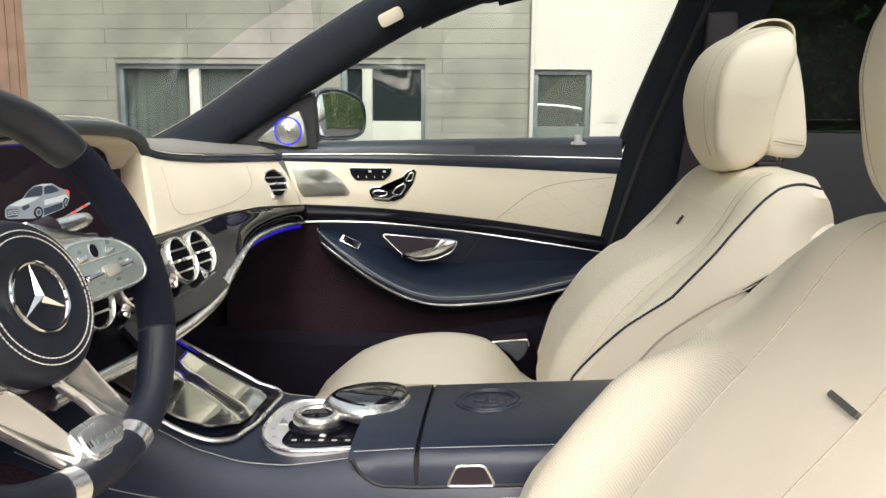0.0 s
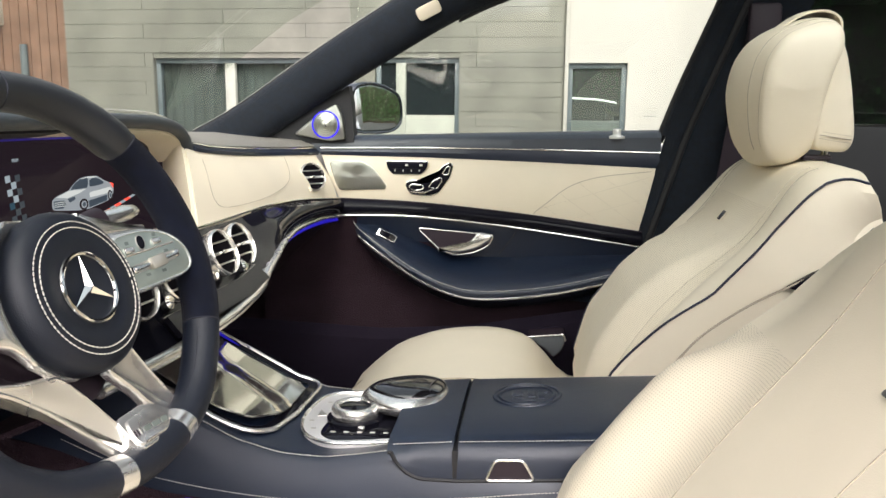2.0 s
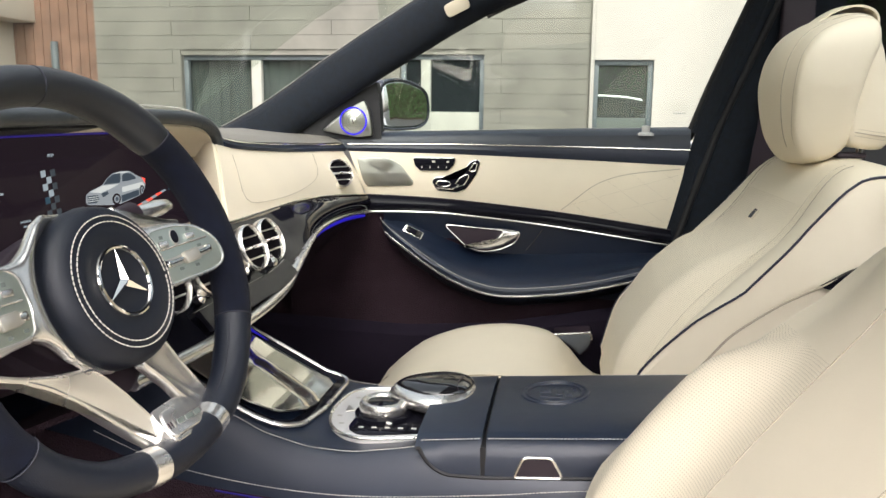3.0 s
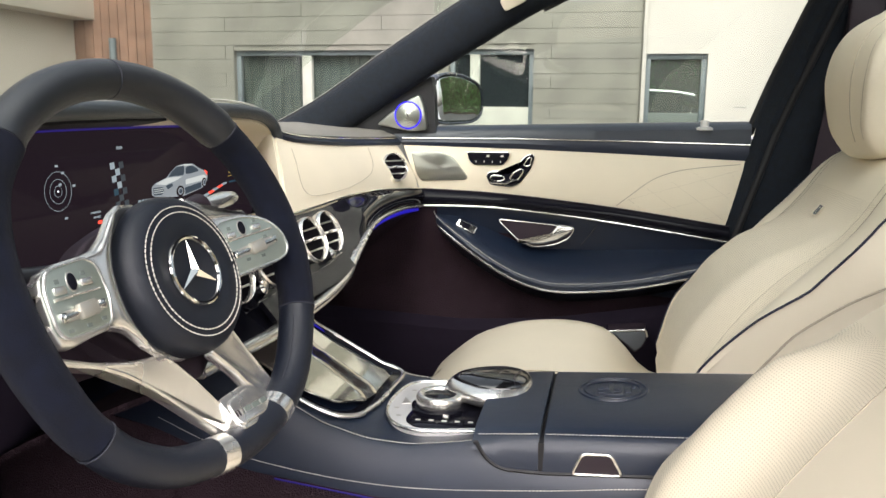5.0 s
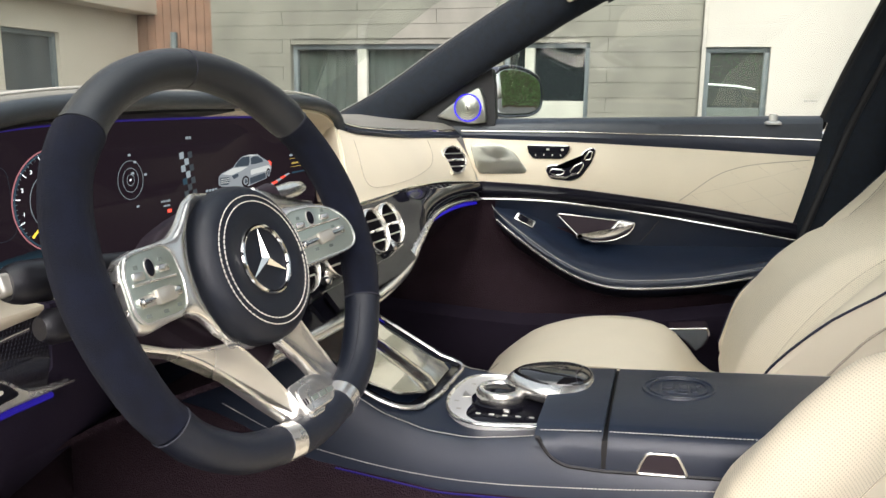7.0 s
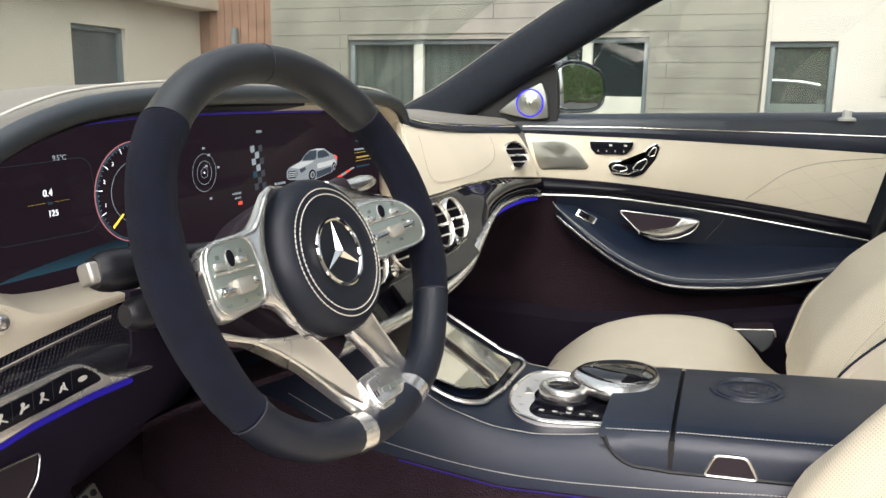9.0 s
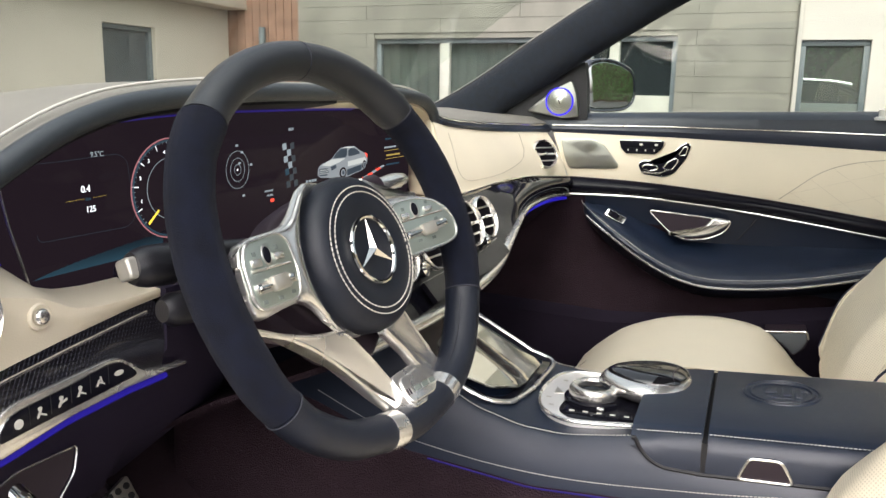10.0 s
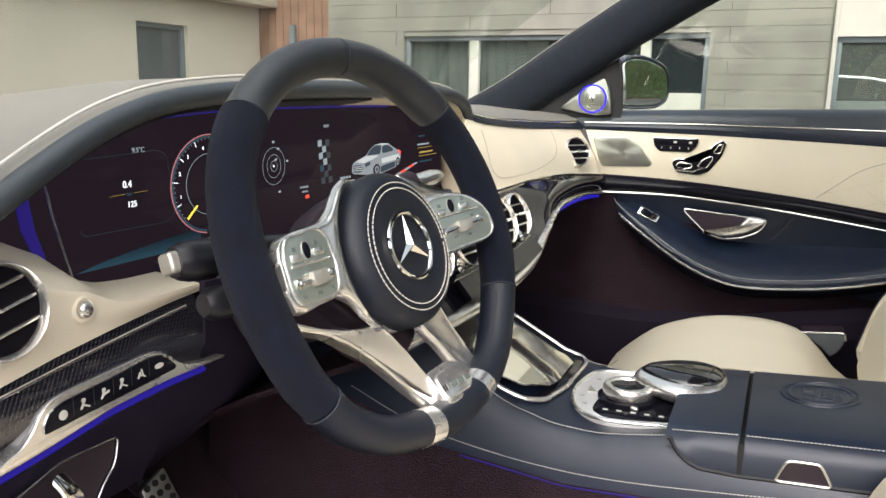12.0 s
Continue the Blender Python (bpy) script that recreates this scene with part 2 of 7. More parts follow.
def tube(path, r, n=10, closed=False, squash=None):
    """A round rod along a path; r one radius or one for each point; squash: (factor, direction) flattens it."""
    p = np.array(path, float)
    m = len(p)
    r = np.broadcast_to(np.array(r, float), (m,))
    tang = (np.roll(p, -1, 0) - np.roll(p, 1, 0)) if closed else np.gradient(p, axis=0)
    tang /= np.linalg.norm(tang, axis=1, keepdims=True) + 1e-12
    ref = np.array([0, 0, 1.0]) if abs(tang[0][2]) < 0.9 else np.array([1.0, 0, 0])
    u = np.cross(tang[0], ref)
    rings = []
    for k in range(m):
        u = u - tang[k] * (u @ tang[k])
        u /= np.linalg.norm(u) + 1e-12
        w = np.cross(tang[k], u)
        th = np.linspace(0, 2 * np.pi, n, endpoint=False)
        off = r[k] * (np.cos(th)[:, None] * u + np.sin(th)[:, None] * w)
        if squash:
            d = np.array(squash[1], float)
            d /= np.linalg.norm(d)
            off = off + (squash[0] - 1) * (off @ d)[:, None] * d
        rings.append(p[k] + off)
    if closed:
        rings.append(rings[0])
        v, f = sheet(rings, True)
        return v, f
    return loft(rings)


def inset(poly, d):
    p = np.array(poly, float)
    a, b = p - np.roll(p, 1, 0), np.roll(p, -1, 0) - p
    a /= np.linalg.norm(a, axis=1, keepdims=True) + 1e-12
    b /= np.linalg.norm(b, axis=1, keepdims=True) + 1e-12
    area = np.sum(p[:, 0] * np.roll(p[:, 1], -1) - np.roll(p[:, 0], -1) * p[:, 1])
    s = 1 if area > 0 else -1
    nrm = np.stack([-(a + b)[:, 1], (a + b)[:, 0]], 1) * s
    nrm /= np.linalg.norm(nrm, axis=1, keepdims=True) + 1e-12
    return p + d * nrm


def prism(poly, z0, z1, m=None, bev=0.0, round_n=0):
    """A flat plate with that outline, its upper edge rounded by bev; round_n: the outline is smoothed to so many points."""
    p = spline(poly, round_n, True) if round_n else np.array(poly, float)
    rings = [(p, z0)]
    if bev:
        rings += [(inset(p, bev * (1 - math.cos(t))), z1 - bev * (1 - math.sin(t))) for t in (0, math.pi / 6, math.pi / 3, math.pi / 2)]
    else:
        rings += [(p, z1)]
    geo = loft([np.c_[q, np.full(len(q), z)] for q, z in rings])
    return moved(geo, m) if m is not None else geo


def corners(pts, r, n=5):
    """A polygon with its corners rounded to radius r."""
    out, p = [], np.array(pts, float)
    for k in range(len(p)):
        a, b, c = p[k - 1], p[k], p[(k + 1) % len(p)]
        ra = min(r, 0.49 * np.linalg.norm(a - b), 0.49 * np.linalg.norm(c - b))
        s, e = b + ra * (a - b) / np.linalg.norm(a - b), b + ra * (c - b) / np.linalg.norm(c - b)
        for t in np.linspace(0, 1, n):
            out.append((1 - t) ** 2 * s + 2 * t * (1 - t) * b + t**2 * e)
    return np.array(out)


def lathe(profile, m=None, n=36):
    th = np.linspace(0, 2 * np.pi, n, endpoint=False)
    rings = [np.c_[r * np.cos(th), r * np.sin(th), np.full(n, z)] for r, z in profile]
    geo = loft(rings)
    return moved(geo, m) if m is not None else geo


def block(c, s, bev=0.0, m=None, seg=2):
    bm = bmesh.new()
    bmesh.ops.create_cube(bm, size=1)
    for v in bm.verts:
        v.co = Vector((c[0] + v.co.x * s[0], c[1] + v.co.y * s[1], c[2] + v.co.z * s[2]))
    if bev:
        bmesh.ops.bevel(bm, geom=list(bm.edges), offset=bev, segments=seg, affect="EDGES", profile=0.5)
    bm.verts.ensure_lookup_table()
    geo = np.array([v.co[:] for v in bm.verts]), [[v.index for v in f.verts] for f in bm.faces]
    bm.free()
    return moved(geo, m) if m is not None else geo


def thing(name, at_, label, category, group="", kind=""):
    ob = new(name)
    ob.location = at_
    ob.empty_display_size = 0.05
    return tagged(ob, label, category, group, kind)


def make(name, geo, material, parent=None, label="", sharp=38, category="", group="", kind=""):
    """One mesh object, in place; parent: the thing or part that it belongs to."""
    me = bpy.data.meshes.new(name)
    me.from_pydata([tuple(map(float, v)) for v in geo[0]], [], [list(map(int, f)) for f in geo[1]])
    bm = bmesh.new()
    bm.from_mesh(me)
    bmesh.ops.recalc_face_normals(bm, faces=bm.faces)
    for f in bm.faces:
        f.smooth = True
    bm.to_mesh(me)
    bm.free()
    me.set_sharp_from_angle(angle=radians(sharp))
    me.materials.append(material)
    ob = new(name, me)
    if parent is not None:
        ob.parent = parent
        if parent.type == "EMPTY":
            ob.matrix_parent_inverse = Matrix.Translation(-parent.location)
    return tagged(ob, label, category, group, kind)


def lay(ob, grid):
    """How the leather lies on a shell: lengths along and across it, for its rows of holes."""
    g = np.array(grid, float)
    u = np.cumsum(np.linalg.norm(np.diff(g, axis=1, prepend=g[:, :1]), axis=2), axis=1)
    v = np.cumsum(np.linalg.norm(np.diff(g, axis=0, prepend=g[:1]), axis=2), axis=0)
    flat_xyz = np.stack([u, v, np.zeros_like(u)], axis=2).reshape(-1, 3)
    ob.data.attributes.new("leather_lay", "FLOAT_VECTOR", "POINT").data.foreach_set("vector", np.concatenate([flat_xyz, flat_xyz]).ravel())
    return ob


def lettering(name, body, size, m, material, parent, align="CENTER", label=""):
    cu = bpy.data.curves.new(name, "FONT")
    cu.body, cu.size, cu.align_x, cu.align_y, cu.extrude = body, size, align, "CENTER", 0.0002
    tmp = new("tmp", cu)
    me = bpy.data.meshes.new_from_object(tmp.evaluated_get(bpy.context.evaluated_depsgraph_get()))
    bpy.data.objects.remove(tmp)
    me.transform(m)
    me.materials.append(material)
    ob = new(name, me)
    ob.parent = parent
    if parent.type == "EMPTY":
        ob.matrix_parent_inverse = Matrix.Translation(-parent.location)
    return tagged(ob, label)


def seam(path, pitch=0.0045, length=0.0032, r=0.0006):
    """A row of single stitches along a path."""
    p = np.array(path, float)
    s = np.r_[0, np.cumsum(np.linalg.norm(np.diff(p, axis=0), axis=1))]
    pick = lambda d: np.array([np.interp(d, s, p[:, k]) for k in range(3)])
    return join(*[tube([pick(d), pick(d + length / 2), pick(d + length)], [r * 0.6, r, r * 0.6], 5) for d in np.arange(0, s[-1] - length, pitch)])


def ring2(cx, cy, rx, ry, n=40):
    th = np.linspace(0, 2 * np.pi, n, endpoint=False)
    return np.c_[cx + rx * np.cos(th), cy + ry * np.sin(th)]


def lift(p2, m, z=0.0):
    p2 = np.array(p2, float)
    r, t = np.array(m.to_3x3()), np.array(m.translation)
    return np.c_[p2, np.full(len(p2), z)] @ r.T + t

# ---- outside: ground, buildings, hedge ----
ground = make("ground", shell([[(-60, -60, 0), (-60, 60, 0)], [(60, -60, 0), (60, 60, 0)]], -0.3), ASPHALT, label="dark grey asphalt yard, dry and worn", category="ground", kind="structure")


def wall_with_holes(name, axis, pos, thick, u0, u1, z0, z1, holes, material, label):
    """An upright wall; axis 'y': its face lies at y = pos and runs along x. holes: (u0, u1, z0, z1)."""
    us = sorted({u0, u1, *[h[0] for h in holes], *[h[1] for h in holes]})
    zs = sorted({z0, z1, *[h[2] for h in holes], *[h[3] for h in holes]})
    geos = []
    for a, b in zip(us[:-1], us[1:]):
        for c, d in zip(zs[:-1], zs[1:]):
            um, zm = (a + b) / 2, (c + d) / 2
            if any(h[0] < um < h[1] and h[2] < zm < h[3] for h in holes):
                continue
            if axis == "y":
                geos.append(block((um, pos + thick / 2, zm), (b - a, thick, d - c)))
            else:
                geos.append(block((pos - thick / 2, um, zm), (thick, b - a, d - c)))
    return make(name, join(*geos), material, label=label, category="wall", kind="structure")


GY = 9.0
WIN_A, WIN_B, WIN_C = (-4.66, -2.0, 0.55, 1.645), (-1.75, -0.69, 0.55, 1.65), (0.64, 1.345, 0.55, 1.585)
wall_grey = wall_with_holes("wall_grey", "y", GY, 0.3, -5.85, 0.60, 0, 6.5, [WIN_A, WIN_B], CLAD, "grey wall behind horizontal cladding boards, weathered")
wall_white = wall_with_holes("wall_white", "y", GY - 0.03, 0.33, 0.60, 9.0, 0, 6.5, [WIN_C], RENDERED, "smooth white rendered house wall with fine joints")
wall_wood = wall_with_holes("wall_wood", "y", GY + 0.5, 0.3, -8.2, -5.85, 0, 6.5, [], WOODWALL, "reddish brown wood panelled wall in a recess")
WIN_D = (6.93, 7.87, 0.9, 1.735)
wall_wing = wall_with_holes("wall_wing", "x", -7.4, 0.35, -6.0, 9.5, 0, 2.12, [WIN_D], WINGWALL, "cream rendered wall of the side wing")
make("wing_eave", block((-7.45, 2.0, 2.32), (0.8, 16.0, 0.4), 0.02), WINGWALL, label="pale projecting eave over the side wing", category="eave", kind="structure")
make("wing_upper_wall", block((-7.6, 2.0, 4.5), (0.35, 16.0, 4.0)), WINGWALL, label="plain pale upper wall of the side wing", category="wall", kind="structure")

# cladding boards, each proud of the wall with a shadow joint


def cladding(parent, y, x0, x1, zs, holes, step):
    k = 0
    for c, d in zip(zs[:-1], zs[1:]):
        cuts = [x0 + 0.0]
        x = x0 + (step * 0.5 if k % 2 else step)
        while x < x1 - 0.2:
            cuts.append(x)
            x += step
        cuts.append(x1)
        for a, b in zip(cuts[:-1], cuts[1:]):
            spans = [(a, b)]
            for h in holes:
                if h[2] < (c + d) / 2 < h[3]:
                    spans = [s for p, q in spans for s in ((p, min(q, h[0])), (max(p, h[1]), q)) if s[1] - s[0] > 0.05]
            for p, q in spans:
                ob = make("board", block(((p + q) / 2, y, (c + d) / 2), (q - p - 0.003, 0.018, d - c - 0.0032), 0.002, seg=1), CLAD, parent)
        k += 1


cladding(wall_grey, GY - 0.011, -5.85, 0.58, [0.28 + 0.179 * k for k in range(16)], [WIN_A, WIN_B], 2.15)


def window(name, axis, pos, hole, mullions, label, glass=None, curtain=False, solid=0.0):
    """Frame set back in its opening, panes, and a dim room behind."""
    u0, u1, z0, z1 = hole
    th = thing(name, ((u0 + u1) / 2, pos, z0) if axis == "y" else (pos, (u0 + u1) / 2, z0), label, "window", kind="structure")
    put = (lambda u, w, z: (u, pos + w, z)) if axis == "y" else (lambda u, w, z: (pos - w, u, z))
    size = (lambda a, b, c: (a, b, c)) if axis == "y" else (lambda a, b, c: (b, a, c))
    fw = 0.06
    make("window_frame", join(
        block(put((u0 + u1) / 2, 0.1, z1 - fw / 2), size(u1 - u0, 0.08, fw), 0.004), block(put((u0 + u1) / 2, 0.1, z0 + fw / 2), size(u1 - u0, 0.08, fw), 0.004),
        block(put(u0 + fw / 2, 0.1, (z0 + z1) / 2), size(fw, 0.08, z1 - z0 - 2 * fw), 0.004), block(put(u1 - fw / 2, 0.1, (z0 + z1) / 2), size(fw, 0.08, z1 - z0 - 2 * fw), 0.004)), FRAME, th)
    for u, w in mullions:
        make("mullion", block(put(u, 0.09, (z0 + z1) / 2), size(w, 0.09, z1 - z0 - 2 * fw), 0.004), BLIND if w > 0.09 else FRAME, th)
    edges = [u0 + fw] + [u for u, _ in mullions] + [u1 - fw]
    for a, b in zip(edges[:-1], edges[1:]):
        make("pane", block(put((a + b) / 2, 0.12, (z0 + z1) / 2), size(b - a, 0.012, z1 - z0 - 2 * fw)), glass or HOUSEGLASS, th)
    if curtain:
        for k in range(int((u1 - u0) / 0.14)):
            uu = u0 + 0.07 + 0.14 * k
            make("curtain_fold", tube([put(uu, 0.22, z0), put(uu, 0.22, (z0 + z1) / 2), put(uu, 0.22, z1)], 0.085, 8, squash=(0.4, (0, 1, 0) if axis == "y" else (1, 0, 0))), CURTAIN, th)
    if solid:
        make("lower_panel", block(put((u0 + u1) / 2, 0.085, z0 + solid / 2), size(u1 - u0 - 2 * fw, 0.05, solid), 0.004), BLIND, th, "pale grey infill panel")
    return th


window("window_1", "y", GY, WIN_A, [(-3.66, 0.13)], "wide window with dark grey frame, curtain and pale mullion", WINDOWGLASS, True)
window("window_2", "y", GY, WIN_B, [(-1.43, 0.12)], "dark window with grey frame and pale lower panel", solid=0.40)
window("window_3", "y", GY - 0.03, WIN_C, [], "window with grey frame in the white wall, mirroring a car", COATED)
window("window_4", "x", -7.4, WIN_D, [], "small window with dark frame and grey glass in the side wing", GREYPANE)
# upright planks on the wood wall
plank_x = np.linspace(-8.2, -5.85, 18)
for a, b in zip(plank_x[:-1], plank_x[1:]):
    make("plank", block(((a + b) / 2, GY + 0.488, 3.2), (b - a - 0.007, 0.024, 6.4), 0.004, seg=1), WOODWALL, wall_wood)
make("corner_trim", block((0.62, GY - 0.05, 3.2), (0.045, 0.05, 6.4), 0.004), RENDERED, label="white corner strip between grey and white walls", category="trim", kind="structure")
make("wall_lamp", tube([(-6.75, GY + 0.42, 1.4), (-6.75, GY + 0.42, 1.86)], 0.05, 12), FRAME, label="short dark wall lamp on the wood wall", category="wall lamp", kind="structure")


def foliage(seed, count, box_fn, size):
    rng = np.random.default_rng(seed)
    vs, fs = [], []
    for k in range(count):
        c = box_fn(rng)
        a = rng.normal(size=3)
        a /= np.linalg.norm(a)
        b = np.cross(a, rng.normal(size=3))
        b /= np.linalg.norm(b)
        s = size * rng.uniform(0.6, 1.4)
        o = len(vs)
        w = np.cross(a, b) * 0.15 * s
        vs += [c - a * s, c + b * s * 0.45 + w, c + a * s, c - b * s * 0.45 + w]
        fs += [[o, o + 1, o + 2], [o, o + 2, o + 3]]
    return np.array(vs), fs


def hedge(name, a, b, wide, high, count, seed, label):
    a, b = np.array(a, float), np.array(b, float)
    run = b - a
    side = np.array([-run[1], run[0]]) / np.linalg.norm(run)

    def pick(rng):
        t, w, z = rng.uniform(0, 1), rng.uniform(-1, 1), rng.uniform(0.05, 1)
        if rng.uniform() < 0.75:
            w = np.sign(w) * rng.uniform(0.8, 1.08)
        p = a + t * run + side * w * wide / 2
        return np.array([p[0], p[1], z * high * (1 + 0.06 * math.sin(9 * t) + 0.05 * rng.normal())])

    th = thing(name, (*((a + b) / 2), 0), label, "hedge")
    core = [a + side * wide * 0.38, b + side * wide * 0.38, b - side * wide * 0.38, a - side * wide * 0.38]
    make("twigs", prism(core, 0.0, high * 0.93), TWIG, th)
    make("leaves", foliage(seed, count, pick, 0.05), LEAF, th, kind="stuff")
    return th


hedge("hedge", (3.1, 8.2), (8.2, 2.4), 1.2, 3.0, 26000, 3, "tall clipped green hedge beside the yard")
hedge("hedge", (-14.0, -11.5), (16.0, -11.0), 1.4, 3.4, 34000, 5, "long tall green hedge along the yard")

# ---- the car's shell ----
body = thing("car_body", (0.7, 0, 0.2), "white saloon car body shell with one door opening", "car")
BELT_X, BELT_Z = (-0.45, -0.07, 0.58, 1.6), (0.885, 0.893, 0.905, 0.92)


def side_skin(x0, x1, s):
    xs = np.linspace(x0, x1, 14)
    prof = [(0.90, 0.20), (0.955, 0.34), (0.965, 0.55), (0.96, 0.72), (0.925, 0.80), (0.90, 0.87)]
    rows = []
    for x in xs:
        pinch = 1 - 0.10 * max(0, (abs(x - 0.7) - 1.7) / 0.9) ** 2
        rows.append([(x, s * y * pinch, z) for y, z in prof])
    return shell(rows, -0.012 * s)


make("side_skin", side_skin(-1.75, 3.2, 1), PAINT, body)
make("front_wing", side_skin(-1.75, -0.50, -1), PAINT, body)
make("rear_quarter", side_skin(0.98, 3.2, -1), PAINT, body)
make("sill", block((0.24, -0.86, 0.27), (1.5, 0.16, 0.16), 0.03), PAINT, body)
make("floor_pan", block((0.5, 0, 0.19), (3.6, 1.76, 0.04), 0.01), BLACK, body)
make("bonnet", shell([[(x, y * (1 - 0.12 * max(0, (-x - 1.0))), at(x, (-1.8, -1.5, -0.62), (0.62, 0.76, 0.875)) - 0.03 * abs(y) ** 2) for y in np.linspace(-0.9, 0.9, 13)] for x in np.linspace(-1.8, -0.64, 9)], -0.01), PAINT, body)
make("nose", shell([[(-1.80 + 0.10 * abs(y) ** 2 - 0.05 * math.sin(z * 4), y, z) for y in np.linspace(-0.90, 0.90, 11)] for z in np.linspace(0.20, 0.66, 6)], 0.012), PAINT, body)
make("boot_lid", shell([[(x, y, at(x, (2.45, 2.7, 3.2), (0.96, 0.97, 0.93)) - 0.04 * abs(y) ** 2) for y in np.linspace(-0.86, 0.86, 11)] for x in np.linspace(2.45, 3.2, 7)], -0.01), PAINT, body)
make("tail", shell([[(3.2 + 0.03 * math.sin(z * 5) - 0.08 * abs(y) ** 2, y, z) for y in np.linspace(-0.86, 0.86, 11)] for z in np.linspace(0.25, 0.94, 6)], -0.012), PAINT, body)
roof_rows = [[(x, y, at(x, (0.15, 0.5, 1.0, 1.6, 2.0), (1.30, 1.37, 1.40, 1.37, 1.30)) - 0.10 * abs(y / 0.62) ** 3 * 0.6) for y in np.linspace(-0.62, 0.62, 13)] for x in np.linspace(0.15, 2.0, 12)]
for y0, y1, k0, k1 in ((0, 13, 0, 3), (0, 13, 9, 12), (0, 3, 2, 10), (10, 13, 2, 10)):
    make("roof", shell([row[y0:y1] for row in roof_rows[k0:k1]], 0.015), PAINT, body)
for y0, y1, k0, k1 in ((0, 13, 0, 3), (0, 13, 9, 12), (0, 3, 2, 10), (10, 13, 2, 10)):
    make("headliner", shell([[(x, y, z - 0.03) for x, y, z in row[y0:y1]] for row in roof_rows[k0:k1]], -0.012), HEADLINER, body)
# unseen glass roof, added to let more daylight into the cabin
g = make("added_roof_glass", shell([[(x, y, z - 0.004) for x, y, z in row[2:11]] for row in roof_rows[2:10]], 0.006), pane("added_roof_glass", (0.75, 0.78, 0.77)), body)
make("carpet", shell([[(x, y, at(x, (-0.75, -0.5, -0.3, 0.9, 1.0, 2.0), (0.62, 0.46, 0.30, 0.26, 0.30, 0.34))) for y in np.linspace(-0.80, 0.80, 9)] for x in np.linspace(-0.75, 2.0, 40)], 0.015), CARPET, body)
for s in (1, -1):
    make("footwell_side", block((-0.47, s * 0.775, 0.58), (0.50, 0.03, 0.60), 0.01), CARPET, body)
make("bulkhead", block((-0.72, 0, 0.58), (0.04, 1.7, 0.56)), BLACK, body)
for s in (1, -1):
    for x in (-1.28, 1.83):
        w = make("wheel", join(lathe([(0.20, 0.0), (0.24, 0.02), (0.335, 0.03), (0.35, 0.06), (0.35, 0.19), (0.335, 0.22), (0.24, 0.22)], basis((x, s * 0.72, 0.35), (1, 0, 0), (0, 0, s)), 40)), TYRE, body)
        spokes = [moved(block((0.125, 0, 0), (0.2, 0.032, 0.025), 0.006), Matrix.Rotation(k * math.pi / 5, 4, "Z")) for k in range(10)]
        make("rim", moved(join(lathe([(0.235, -0.02), (0.245, 0.0), (0.235, 0.012), (0.222, 0.0)]), lathe([(0.03, 0.02), (0.045, 0.01), (0.045, -0.02)]), *spokes), basis((x, s * 0.925, 0.35), (1, 0, 0), (0, 0, -s))), SATIN, w)


# roof rails and pillars: a rail from the windscreen's foot over the doors to the boot
RAIL_TOP = spline([(-0.40, 0.893), (-0.326, 0.932), (-0.258, 0.975), (-0.176, 1.031), (-0.068, 1.099), (0.003, 1.141), (0.044, 1.165), (0.16, 1.226), (0.30, 1.280), (0.50, 1.310), (1.0, 1.330), (1.6, 1.310), (2.1, 1.13), (2.45, 0.98)], 70)
RAIL_LOW = spline([(-0.25, 0.868), (-0.20, 0.905), (-0.135, 0.947), (-0.062, 0.993), (0.011, 1.036), (0.074, 1.072), (0.12, 1.098), (0.21, 1.142), (0.32, 1.180), (0.50, 1.225), (1.0, 1.275), (1.6, 1.250), (2.08, 1.06), (2.43, 0.92)], 70)
RAIL_Y = ((-0.5, -0.067, 0.06, 0.21, 0.45, 1.0, 2.4), (0.70, 0.712, 0.705, 0.688, 0.665, 0.645, 0.64))
for s in (1, -1):
    rings, edge_top, edge_low = [], [], []
    for (ux, uz), (lx, lz) in zip(RAIL_TOP, RAIL_LOW):
        c = np.array([(ux + lx) / 2, s * at((ux + lx) / 2, *RAIL_Y), (uz + lz) / 2])
        up = np.array([ux - lx, 0, uz - lz]) / 2
        th = np.linspace(0, 2 * np.pi, 20, endpoint=False)
        rings.append([c + up * np.sign(math.sin(a)) * abs(math.sin(a)) ** 0.85 + np.array([0, s, 0]) * 0.034 * np.sign(math.cos(a)) * abs(math.cos(a)) ** 0.9 for a in th])
        edge_top.append(c + up * 1.01 + (0, s * 0.006, 0))
        edge_low.append(c - up * 1.02 + (0, s * 0.004, 0))
    cover = make("pillar_cover", loft(rings), PILLAR, body, "dark navy woven pillar lining")
    make("screen_seal", tube(edge_top[:40], 0.0058, 8), RUBBER, cover, "black windscreen seal")
    make("door_seal", tube(edge_low[12:44], 0.0045, 8), RUBBER, cover)
    if s > 0:
        make("screen_edge", tube(np.array(edge_top[:40]) + (-0.0034, 0.004, 0.0056), 0.0009, 6), PALE, cover, "thin bright edge of the windscreen")
        make("pillar_clip", prism(corners([(-0.025, -0.013), (0.025, -0.013), (0.025, 0.013), (-0.025, 0.013)], 0.009), 0, 0.004, basis((0.117, 0.661, 1.1385), (0.90, -0.09, 0.42), (-0.41, -0.2, 0.89)), 0.0015), CREAM, body, "pale oval airbag label")

